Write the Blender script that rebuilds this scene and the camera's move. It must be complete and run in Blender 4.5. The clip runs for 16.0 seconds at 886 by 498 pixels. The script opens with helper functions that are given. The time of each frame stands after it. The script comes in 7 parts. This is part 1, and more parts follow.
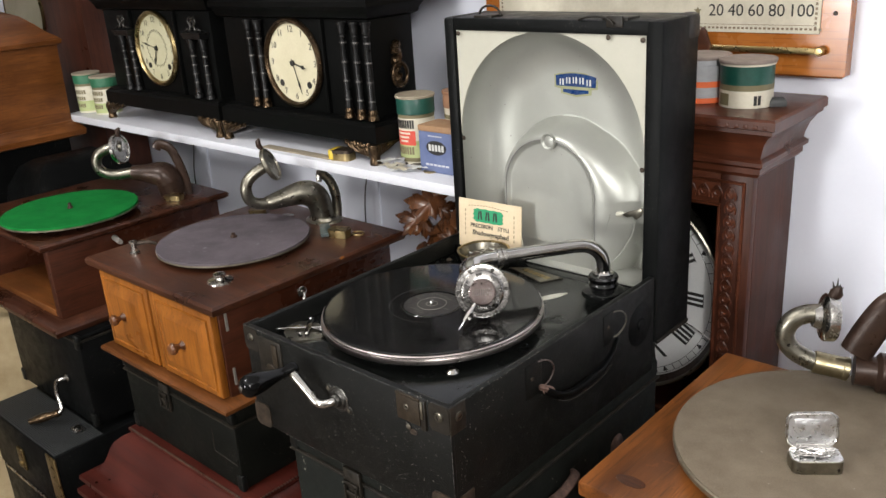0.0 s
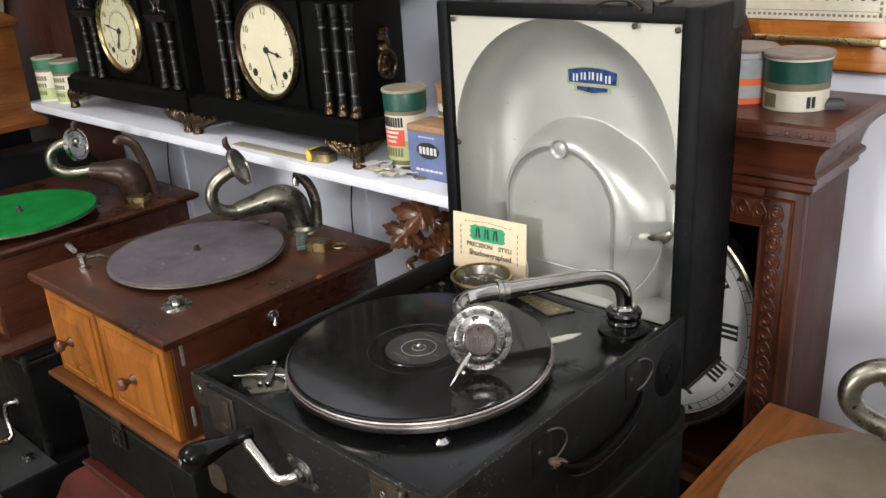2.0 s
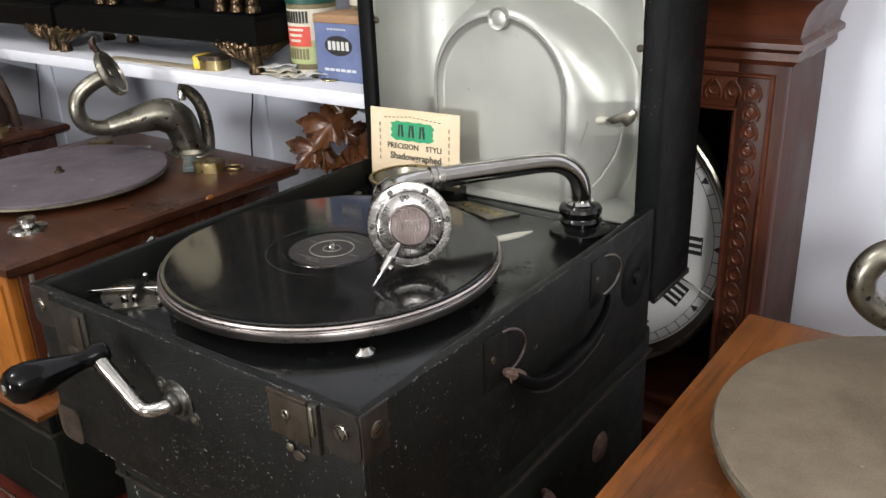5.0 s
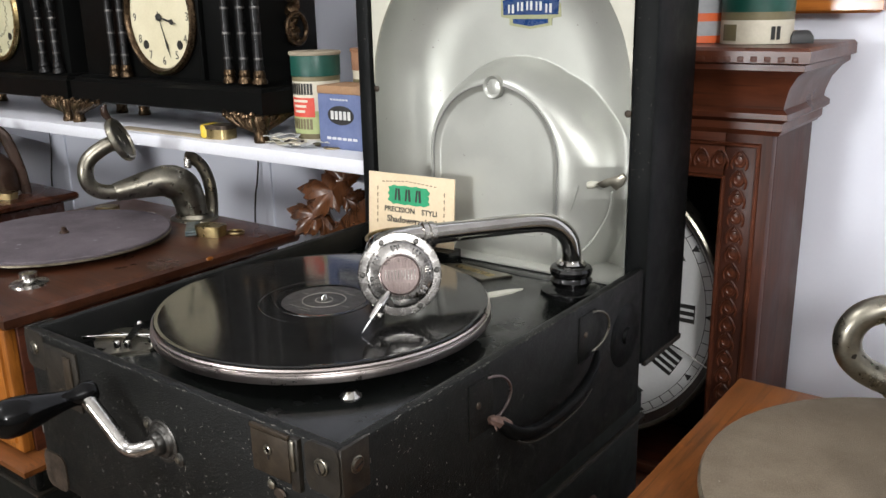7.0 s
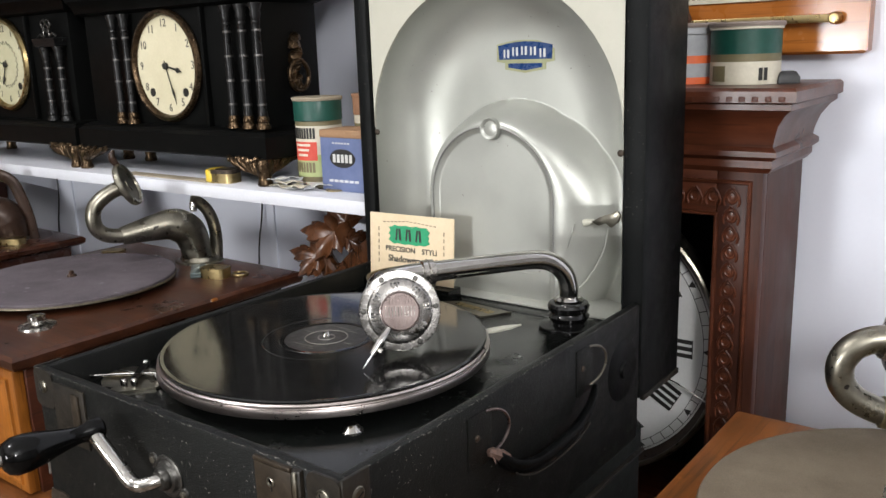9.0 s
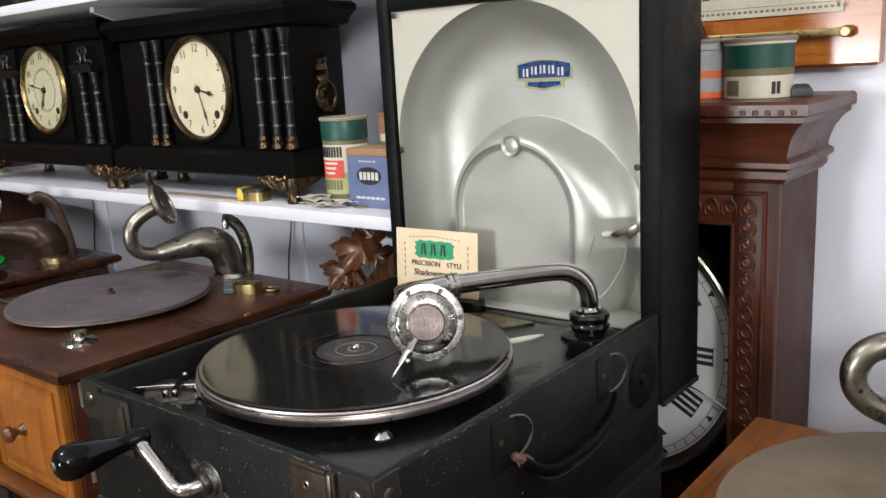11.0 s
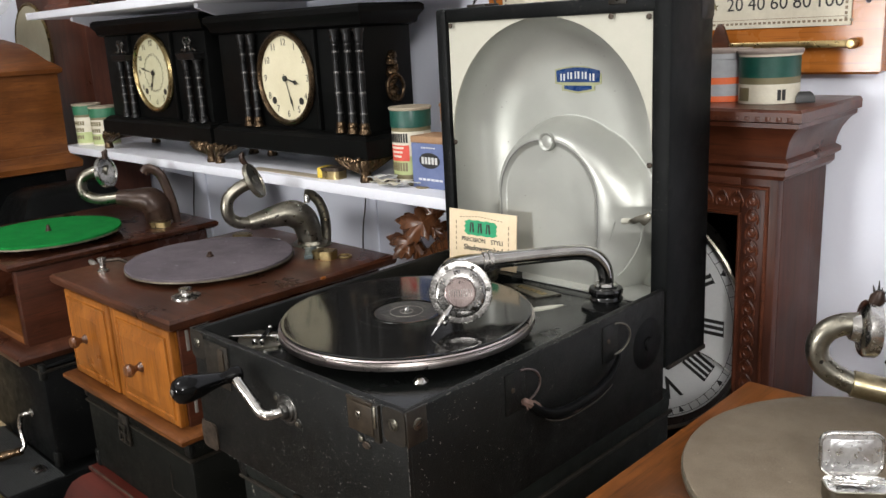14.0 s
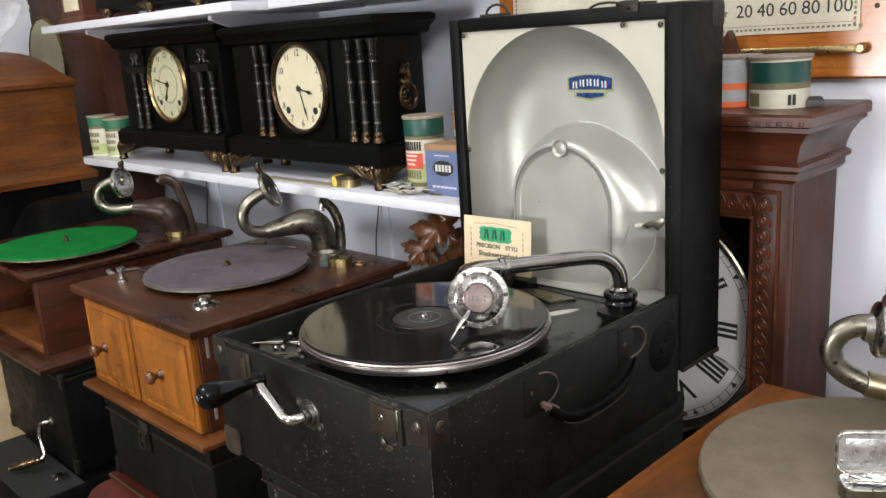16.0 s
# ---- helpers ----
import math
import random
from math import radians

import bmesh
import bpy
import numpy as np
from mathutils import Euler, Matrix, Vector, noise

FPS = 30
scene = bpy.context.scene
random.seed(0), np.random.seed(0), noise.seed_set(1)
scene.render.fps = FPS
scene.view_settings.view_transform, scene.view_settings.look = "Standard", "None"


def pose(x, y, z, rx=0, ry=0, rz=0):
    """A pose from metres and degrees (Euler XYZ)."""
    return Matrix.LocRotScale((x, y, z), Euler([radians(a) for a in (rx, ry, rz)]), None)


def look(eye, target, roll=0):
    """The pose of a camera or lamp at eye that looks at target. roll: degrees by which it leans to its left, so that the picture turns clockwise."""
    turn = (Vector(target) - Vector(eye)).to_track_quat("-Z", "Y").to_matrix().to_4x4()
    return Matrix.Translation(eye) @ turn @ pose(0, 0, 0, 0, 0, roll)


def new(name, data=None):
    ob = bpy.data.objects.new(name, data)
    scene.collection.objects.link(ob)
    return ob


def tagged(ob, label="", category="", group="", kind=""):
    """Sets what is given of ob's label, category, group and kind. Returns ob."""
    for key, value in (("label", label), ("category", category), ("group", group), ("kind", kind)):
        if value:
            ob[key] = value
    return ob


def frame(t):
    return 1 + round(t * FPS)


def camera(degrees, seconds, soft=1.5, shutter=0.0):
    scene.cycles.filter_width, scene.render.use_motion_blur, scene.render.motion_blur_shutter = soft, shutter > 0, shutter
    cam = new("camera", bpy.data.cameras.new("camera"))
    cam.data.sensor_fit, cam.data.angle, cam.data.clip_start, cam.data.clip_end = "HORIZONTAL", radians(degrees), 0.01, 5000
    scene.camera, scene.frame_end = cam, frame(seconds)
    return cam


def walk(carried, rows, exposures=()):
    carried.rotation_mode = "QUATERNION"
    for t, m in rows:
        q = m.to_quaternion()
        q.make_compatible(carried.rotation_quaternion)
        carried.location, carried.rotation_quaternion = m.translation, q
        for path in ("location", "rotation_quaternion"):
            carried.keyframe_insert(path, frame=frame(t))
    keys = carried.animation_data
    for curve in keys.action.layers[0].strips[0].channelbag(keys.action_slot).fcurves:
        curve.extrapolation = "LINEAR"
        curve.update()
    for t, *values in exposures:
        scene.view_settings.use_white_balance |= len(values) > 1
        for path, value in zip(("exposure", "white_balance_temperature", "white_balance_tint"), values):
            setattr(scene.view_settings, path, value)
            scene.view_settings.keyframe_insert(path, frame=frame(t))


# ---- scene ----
cam = camera(55.2, 16.0)
PATH = [
    (0, (0.487, -0.503, 1.471), (-0.798, 0.864, 0.779), -3.8),
    (0.5, (0.479, -0.484, 1.467), (-0.806, 0.884, 0.776), -3.6),
    (1, (0.456, -0.432, 1.462), (-0.833, 0.932, 0.77), -3.2),
    (1.5, (0.422, -0.397, 1.457), (-0.867, 0.962, 0.754), -2.8),
    (2, (0.372, -0.361, 1.46), (-0.903, 0.992, 0.722), -3.6),
    (2.5, (0.338, -0.34, 1.443), (-0.904, 1.038, 0.697), -4.1),
    (3, (0.324, -0.336, 1.426), (-0.854, 1.091, 0.669), -3.3),
    (3.5, (0.308, -0.325, 1.412), (-0.826, 1.133, 0.644), -2.6),
    (4, (0.289, -0.305, 1.379), (-0.825, 1.169, 0.614), -2.3),
    (4.5, (0.268, -0.284, 1.335), (-0.837, 1.199, 0.574), -2.2),
    (4.7, (0.271, -0.278, 1.322), (-0.837, 1.203, 0.56), -2.2),
    (6.8, (0.3, -0.292, 1.283), (-0.852, 1.233, 0.694), -1.1),
    (7, (0.299, -0.289, 1.283), (-0.861, 1.244, 0.729), -1.2),
    (7.5, (0.3, -0.284, 1.281), (-0.866, 1.26, 0.776), -1.6),
    (8, (0.302, -0.282, 1.28), (-0.869, 1.267, 0.802), -1.7),
    (8.5, (0.307, -0.291, 1.281), (-0.869, 1.259, 0.82), -1.8),
    (11, (0.332, -0.322, 1.291), (-0.9, 1.195, 0.866), -3.1),
    (11.5, (0.334, -0.33, 1.291), (-0.976, 1.124, 0.877), -3.9),
    (12, (0.339, -0.335, 1.29), (-0.998, 1.096, 0.885), -3.8),
    (12.5, (0.363, -0.345, 1.307), (-1.009, 1.046, 0.88), -3.8),
    (13, (0.412, -0.357, 1.327), (-0.954, 1.02, 0.842), -3.3),
    (13.5, (0.448, -0.38, 1.334), (-0.919, 0.991, 0.83), -2.8),
    (14, (0.462, -0.403, 1.343), (-0.907, 0.966, 0.839), -3.0),
    (14.5, (0.46, -0.406, 1.346), (-0.911, 0.963, 0.851), -3.3),
    (15, (0.461, -0.41, 1.346), (-0.913, 0.959, 0.854), -3.5),
    (15.5, (0.465, -0.416, 1.347), (-0.911, 0.95, 0.856), -3.8),
    (16, (0.465, -0.42, 1.347), (-0.919, 0.94, 0.859), -3.7),
]
TONE = [(0, -0.19, 6500, 10), (2, -0.12, 6420, 10), (3.5, -0.20, 6390, 10), (4.7, -0.13, 6380, 10), (7, -0.17, 6330, 10), (8.5, -0.20, 6330, 10), (11, -0.26, 6380, 10), (13, -0.20, 6400, 10), (16, -0.20, 6430, 10)]
walk(cam, [(t, look(eye, target, roll)) for t, eye, target, roll in PATH], TONE)

# ---- light ----
world = bpy.data.worlds.new("room_world")
world.use_nodes = True
scene.world = world
world.node_tree.nodes["Background"].inputs[0].default_value = (0.75, 0.82, 1.0, 1)
world.node_tree.nodes["Background"].inputs[1].default_value = 0.02


def added_light(name, x, y, z, radius, watts, colour):
    d = bpy.data.lights.new(name, "POINT")
    d.shadow_soft_size, d.energy, d.color = radius, watts, colour
    ob = new(name, d)
    ob.matrix_world = pose(x, y, z)
    return ob


# Unseen point lights without fixtures, added to match shadows and brighten the walls.
added_light("added_high_light", -0.75, -0.80, 2.32, 0.12, 42, (1.0, 0.985, 0.97))
added_light("added_right_light", 1.62, -1.48, 2.06, 0.22, 138, (1.0, 0.98, 0.96))
added_light("added_low_light", -0.62, -2.2, 1.18, 0.24, 148, (1.0, 0.985, 0.97))


# ---- materials ----
def _tree(name):
    m = bpy.data.materials.new(name)
    m.use_nodes = True
    nt = m.node_tree
    return m, nt, nt.nodes["Principled BSDF"]


def _noise(nt, coord, scale, detail=4.0, rough=0.6, stretch=(1, 1, 1)):
    mp = nt.nodes.new("ShaderNodeMapping")
    mp.inputs["Scale"].default_value = stretch
    nt.links.new(coord, mp.inputs["Vector"])
    n = nt.nodes.new("ShaderNodeTexNoise")
    n.inputs["Scale"].default_value = scale
    n.inputs["Detail"].default_value = detail
    n.inputs["Roughness"].default_value = rough
    nt.links.new(mp.outputs[0], n.inputs["Vector"])
    return n.outputs["Fac"]


def _ramp(nt, fac, stops):
    r = nt.nodes.new("ShaderNodeValToRGB")
    e = r.color_ramp.elements
    while len(e) < len(stops):
        e.new(0.5)
    for el, (p, c) in zip(e, stops):
        el.position = p
        el.color = (*c, 1) if len(c) == 3 else c
    nt.links.new(fac, r.inputs[0])
    return r.outputs[0]


def _mix(nt, fac, a, b, blend="MIX"):
    m = nt.nodes.new("ShaderNodeMix")
    m.data_type, m.blend_type = "RGBA", blend
    for v, k in ((fac, 0), (a, 6), (b, 7)):
        if hasattr(v, "links"):
            nt.links.new(v, m.inputs[k])
        else:
            m.inputs[k].default_value = v if k == 0 else (*v, 1)
    return m.outputs[2]


def surf(name, c1, c2, scale=12.0, rough=0.5, metal=0.0, bump=0.15, bscale=300.0, chips=None, chip_at=0.68,
         chip_scale=160.0, coat=0.0, rough_var=0.12, stretch=(1, 1, 1), bdist=0.0006, spec=0.5, grain=0.12):
    """A surface with broad stains between two colours, fine relief, uneven gloss and, if given, small chips."""
    m, nt, p = _tree(name)
    co = nt.nodes.new("ShaderNodeTexCoord").outputs["Object"]
    big = _noise(nt, co, scale, 5, 0.65, stretch)
    col = _ramp(nt, big, [(0.3, c1), (0.7, c2)])
    fine = _noise(nt, co, bscale, 3, 0.6, stretch)
    col = _mix(nt, grain, col, _ramp(nt, fine, [(0.3, tuple(v * 0.8 for v in c1)), (0.7, tuple(min(1, v * 1.15) for v in c2))]))
    if chips:
        sp = _noise(nt, co, chip_scale, 2, 0.5)
        zone = _noise(nt, co, 18, 3, 0.6)
        add = nt.nodes.new("ShaderNodeMath")
        add.operation = "MULTIPLY_ADD"
        nt.links.new(zone, add.inputs[0])
        add.inputs[1].default_value = 0.35
        nt.links.new(sp, add.inputs[2])
        k = _ramp(nt, add.outputs[0], [(chip_at + 0.17, (0, 0, 0)), (chip_at + 0.19, (1, 1, 1))])
        col = _mix(nt, k, col, chips)
    nt.links.new(col, p.inputs["Base Color"])
    p.inputs["Metallic"].default_value = metal
    wear = _noise(nt, co, scale * 2.3, 4, 0.7)
    rr = nt.nodes.new("ShaderNodeMapRange")
    nt.links.new(wear, rr.inputs[0])
    rr.inputs[1].default_value, rr.inputs[2].default_value = 0.3, 0.7
    rr.inputs[3].default_value, rr.inputs[4].default_value = max(0.03, rough - rough_var), min(1, rough + rough_var)
    nt.links.new(rr.outputs[0], p.inputs["Roughness"])
    p.inputs["Specular IOR Level"].default_value = spec
    p.inputs["Coat Weight"].default_value = coat
    p.inputs["Coat Roughness"].default_value = 0.12
    if bump:
        b = nt.nodes.new("ShaderNodeBump")
        b.inputs["Strength"].default_value, b.inputs["Distance"].default_value = bump, bdist
        nt.links.new(fine, b.inputs["Height"])
        nt.links.new(b.outputs[0], p.inputs["Normal"])
    return m


def wood(name, dark, light, axis="x", rough=0.35, coat=0.15, grain=55.0, figure=0.0):
    """Varnished timber with streaks along one axis, pores and blotches."""
    m, nt, p = _tree(name)
    co = nt.nodes.new("ShaderNodeTexCoord").outputs["Object"]
    st = {"x": (0.07, 1, 1), "y": (1, 0.07, 1), "z": (1, 1, 0.07)}[axis]
    streak = _noise(nt, co, grain, 5, 0.7, st)
    pore = _noise(nt, co, grain * 7, 3, 0.6, tuple(v * (0.5 if v < 1 else 1) for v in st))
    blot = _noise(nt, co, 9, 4, 0.6)
    col = _ramp(nt, streak, [(0.28, dark), (0.5, tuple((a + b) / 2 for a, b in zip(dark, light))), (0.72, light)])
    col = _mix(nt, 0.45, col, _ramp(nt, blot, [(0.3, tuple(v * 0.62 for v in dark)), (0.7, light)]))
    col = _mix(nt, _ramp(nt, pore, [(0.33, (0.6, 0.6, 0.6)), (0.44, (0, 0, 0))]), col, tuple(v * 0.45 for v in dark))
    if figure:
        flame = _noise(nt, co, grain * 0.55, 6, 0.75, tuple(v * (2.2 if v < 1 else 1) for v in st))
        col = _mix(nt, _ramp(nt, flame, [(0.42, (figure,) * 3), (0.60, (0, 0, 0))]), col, tuple(v * 0.55 for v in dark))
        worn = _noise(nt, co, 30, 5, 0.7)
        col = _mix(nt, _ramp(nt, worn, [(0.60, (0, 0, 0)), (0.75, (figure * 0.6,) * 3)]), col, tuple(min(1, v * 1.35) for v in light))
    nt.links.new(col, p.inputs["Base Color"])
    rr = nt.nodes.new("ShaderNodeMapRange")
    nt.links.new(blot, rr.inputs[0])
    rr.inputs[1].default_value, rr.inputs[2].default_value = 0.3, 0.7
    rr.inputs[3].default_value, rr.inputs[4].default_value = rough - 0.1, rough + 0.15
    nt.links.new(rr.outputs[0], p.inputs["Roughness"])
    p.inputs["Specular IOR Level"].default_value = 0.32
    p.inputs["Coat Weight"].default_value = coat * 0.6
    p.inputs["Coat Roughness"].default_value = 0.2
    b = nt.nodes.new("ShaderNodeBump")
    b.inputs["Strength"].default_value, b.inputs["Distance"].default_value = 0.25, 0.0004
    nt.links.new(pore, b.inputs["Height"])
    nt.links.new(b.outputs[0], p.inputs["Normal"])
    return m


def shellac(name):
    """Black pressed record with concentric grooves."""
    m, nt, p = _tree(name)
    co = nt.nodes.new("ShaderNodeTexCoord").outputs["Object"]
    sep = nt.nodes.new("ShaderNodeSeparateXYZ")
    nt.links.new(co, sep.inputs[0])
    ln = nt.nodes.new("ShaderNodeVectorMath")
    ln.operation = "LENGTH"
    cx = nt.nodes.new("ShaderNodeCombineXYZ")
    nt.links.new(sep.outputs[0], cx.inputs[0])
    nt.links.new(sep.outputs[1], cx.inputs[1])
    nt.links.new(cx.outputs[0], ln.inputs[0])
    w = nt.nodes.new("ShaderNodeMath")
    w.operation = "MULTIPLY"
    w.inputs[1].default_value = 1500
    nt.links.new(ln.outputs["Value"], w.inputs[0])
    s = nt.nodes.new("ShaderNodeMath")
    s.operation = "SINE"
    nt.links.new(w.outputs[0], s.inputs[0])
    groove = nt.nodes.new("ShaderNodeMath")
    groove.operation = "MULTIPLY_ADD"
    groove.inputs[1].default_value, groove.inputs[2].default_value = 0.015, 0.0
    nt.links.new(s.outputs[0], groove.inputs[0])
    p.inputs["Specular IOR Level"].default_value = 0.36
    dust = _noise(nt, co, 60, 4, 0.7)
    nt.links.new(_ramp(nt, dust, [(0.35, (0.006, 0.006, 0.006)), (0.75, (0.016, 0.015, 0.014))]), p.inputs["Base Color"])
    base = _ramp(nt, dust, [(0.3, (0.07,) * 3), (0.75, (0.13,) * 3)])
    total = nt.nodes.new("ShaderNodeMath")
    nt.links.new(base, total.inputs[0])
    nt.links.new(groove.outputs[0], total.inputs[1])
    nt.links.new(total.outputs[0], p.inputs["Roughness"])
    return m


WHITE_WALL = surf("white_wall_paint", (0.79, 0.815, 0.905), (0.83, 0.855, 0.935), 3, 0.75, bump=0.06, bscale=220, grain=0.03)
# Colour of the unseen walls, kept dark to cut bounced light and reflections.
GREY_WALL = surf("unseen_wall_grey", (0.17, 0.165, 0.16), (0.21, 0.205, 0.20), 3, 0.8, bump=0.12, bscale=220)
SHELF_WHITE = surf("white_laminate", (0.62, 0.63, 0.68), (0.68, 0.69, 0.73), 4, 0.4, bump=0.03)
CEIL_WHITE = surf("white_ceiling_paint", (0.74, 0.74, 0.74), (0.79, 0.79, 0.78), 3, 0.8)
FLOOR_MAT = wood("brown_floor_boards", (0.085, 0.062, 0.046), (0.17, 0.13, 0.098), "x", 0.45, 0.1, 14)
LEATHERETTE = surf("worn_black_leathercloth", (0.0030, 0.0034, 0.0032), (0.0080, 0.0083, 0.0074), 22, 0.40, bump=0.6, bscale=700,
                   chips=(0.17, 0.16, 0.135), chip_at=0.742, chip_scale=520, bdist=0.0008, spec=0.17)
LEATHERETTE_PLAIN = surf("black_leathercloth", (0.0016, 0.0018, 0.0018), (0.004, 0.0043, 0.0043), 18, 0.42, bump=0.4, bscale=900, chips=(0.11, 0.10, 0.085), chip_at=0.745, chip_scale=520, bdist=0.0008, spec=0.08)
DECK_BLACK = surf("black_deck_board", (0.003, 0.0036, 0.0033), (0.007, 0.0076, 0.0071), 14, 0.20, bump=0.2, bscale=700, bdist=0.0004, spec=0.38)
EDGE_WORN = surf("worn_black_plate", (0.004, 0.0037, 0.003), (0.022, 0.0175, 0.012), 60, 0.45, bump=0.4, bscale=500, spec=0.3)
SCUFF = surf("rubbed_edge", (0.025, 0.024, 0.021), (0.17, 0.16, 0.14), 60, 0.6, bump=0.4, bscale=500)
BROWN_PLATE = surf("browned_brass_plate", (0.011, 0.008, 0.005), (0.048, 0.035, 0.022), 70, 0.5, 0.3, bump=0.3, bscale=420, spec=0.3)
DULL_BRASS = surf("dull_worn_brass", (0.20, 0.165, 0.095), (0.36, 0.31, 0.20), 40, 0.36, 1.0, bump=0.1)
FRAYED = surf("frayed_brown_leather", (0.035, 0.018, 0.013), (0.17, 0.10, 0.075), 120, 0.7, bump=0.4, bscale=400)
DARK_STEEL = surf("dark_worn_steel", (0.035, 0.034, 0.031), (0.13, 0.125, 0.115), 70, 0.36, 0.9, bump=0.2, bscale=300)
ZINC = surf("pale_dull_zinc", (0.16, 0.15, 0.13), (0.30, 0.28, 0.25), 60, 0.55, 0.2, bump=0.1)
SCRATCH = surf("pale_scratch", (0.04, 0.038, 0.033), (0.22, 0.205, 0.18), 90, 0.6, bump=0)
RIM_NICKEL = surf("brushed_turntable_rim", (0.46, 0.41, 0.385), (0.62, 0.56, 0.53), 50, 0.31, 1.0, bump=0.0, rough_var=0.05)
TEAL_METAL = surf("teal_painted_metal", (0.045, 0.065, 0.066), (0.075, 0.10, 0.10), 40, 0.4, bump=0.2)
GREEN_CLOTH = surf("dark_green_black_cloth", (0.0036, 0.0047, 0.0038), (0.0078, 0.0097, 0.0078), 16, 0.6, bump=0.4, bscale=700, chips=(0.14, 0.13, 0.105), chip_at=0.74, spec=0.2)
CASE_BLACK = surf("black_case_cloth", (0.0026, 0.0029, 0.0022), (0.0062, 0.0065, 0.0050), 20, 0.55, bump=0.4, bscale=700, chips=(0.12, 0.11, 0.09), chip_at=0.742, chip_scale=420, spec=0.10)
LID_CLOTH = surf("black_lid_cloth", (0.0026, 0.0030, 0.0030), (0.0062, 0.0068, 0.0067), 18, 0.42, bump=0.4, bscale=900, chips=(0.11, 0.10, 0.085), chip_at=0.742, chip_scale=520, bdist=0.0008, spec=0.10)
GREY_RIB = surf("ribbed_grey_cloth", (0.010, 0.0115, 0.0115), (0.027, 0.029, 0.029), 180, 0.6, bump=0.5, bscale=420)
NICKEL = surf("nickel_plate", (0.38, 0.365, 0.335), (0.55, 0.53, 0.50), 40, 0.24, 1.0, bump=0.05, chips=(0.12, 0.10, 0.07), chip_at=0.71, chip_scale=120)
CHROME = surf("bright_chrome", (0.42, 0.405, 0.38), (0.55, 0.535, 0.51), 30, 0.13, 1.0, bump=0.03, rough_var=0.05)
SOUNDBOX_METAL = surf("tarnished_chrome", (0.27, 0.26, 0.245), (0.44, 0.425, 0.405), 70, 0.24, 1.0, bump=0.1, chips=(0.09, 0.08, 0.065), chip_at=0.70, chip_scale=150)
DIAL_INK = surf("faded_dial_ink", (0.055, 0.05, 0.042), (0.11, 0.10, 0.085), 60, 0.6, bump=0)
PEWTER = surf("dull_pewter_metal", (0.15, 0.140, 0.112), (0.31, 0.29, 0.235), 35, 0.34, 1.0, bump=0.1, chips=(0.05, 0.045, 0.04), chip_at=0.72, chip_scale=80)
DARK_METAL = surf("dark_bronzed_metal", (0.018, 0.0095, 0.0065), (0.048, 0.027, 0.018), 40, 0.36, 0.2, bump=0.1, spec=0.28)
BRASS = surf("aged_brass", (0.26, 0.19, 0.08), (0.46, 0.36, 0.18), 40, 0.32, 1.0, bump=0.1)
BRONZE = surf("gilt_bronze_casting", (0.020, 0.0135, 0.009), (0.135, 0.088, 0.048), 150, 0.32, 0.9, bump=0.4, bscale=260)
RUSTED = surf("rusted_fitting", (0.018, 0.014, 0.011), (0.095, 0.070, 0.050), 110, 0.45, 0.6, bump=0.4, bscale=420)
STEEL_TIN = surf("bright_tin", (0.62, 0.62, 0.62), (0.92, 0.92, 0.92), 90, 0.32, 1.0, bump=0.45, bscale=120, bdist=0.002)
SILVER_PAINT = surf("silver_grey_paint", (0.380, 0.388, 0.352), (0.432, 0.438, 0.399), 7, 0.40, 0.5, bump=0.07, bscale=900, chips=(0.2, 0.19, 0.17), chip_at=0.768, chip_scale=190, grain=0.07, spec=0.4)
SEAM_GREY = surf("dark_seam", (0.19, 0.19, 0.18), (0.27, 0.27, 0.25), 30, 0.5, 0.3, bump=0)
CREAM_PANEL = surf("cream_enamel", (0.44, 0.43, 0.355), (0.50, 0.49, 0.41), 8, 0.42, bump=0.03, grain=0.04)
BAKELITE = surf("black_bakelite", (0.003, 0.003, 0.003), (0.006, 0.006, 0.006), 20, 0.12, bump=0, rough_var=0.04, spec=0.4)
GRIP_BLACK = surf("black_lacquered_grip", (0.0015, 0.0015, 0.0015), (0.003, 0.003, 0.003), 20, 0.10, bump=0, rough_var=0.03, spec=0.22)
CLOCK_BLACK = surf("black_enamelled_wood", (0.0018, 0.002, 0.0019), (0.004, 0.0042, 0.004), 15, 0.42, bump=0.05, bscale=200, spec=0.08, rough_var=0.05)
COLUMN_BLACK = surf("rubbed_black_column", (0.003, 0.003, 0.003), (0.012, 0.012, 0.012), 60, 0.34, 0.0, bump=0.2, bscale=200, spec=0.28)
RUBBED_SILVER = surf("rubbed_silver_band", (0.03, 0.03, 0.03), (0.19, 0.18, 0.17), 90, 0.35, 0.5, bump=0.1)
DIAL_PAPER = surf("yellowed_dial_paper", (0.56, 0.51, 0.34), (0.66, 0.61, 0.44), 12, 0.5, bump=0.02)
DIAL_AGED = surf("aged_greenish_dial_paper", (0.42, 0.40, 0.25), (0.54, 0.51, 0.35), 14, 0.5, bump=0.02)
DIAL_WHITE = surf("white_painted_dial", (0.62, 0.63, 0.62), (0.72, 0.72, 0.70), 10, 0.4, bump=0.02)
INK = surf("black_ink", (0.012, 0.012, 0.011), (0.025, 0.024, 0.022), 40, 0.5, bump=0)
BROWN_INK = surf("faded_brown_ink", (0.16, 0.12, 0.08), (0.24, 0.18, 0.12), 60, 0.6, bump=0)
GREEN_FELT = surf("green_baize", (0.0035, 0.115, 0.020), (0.008, 0.175, 0.033), 30, 0.95, bump=0.6, bscale=1200, spec=0.08)
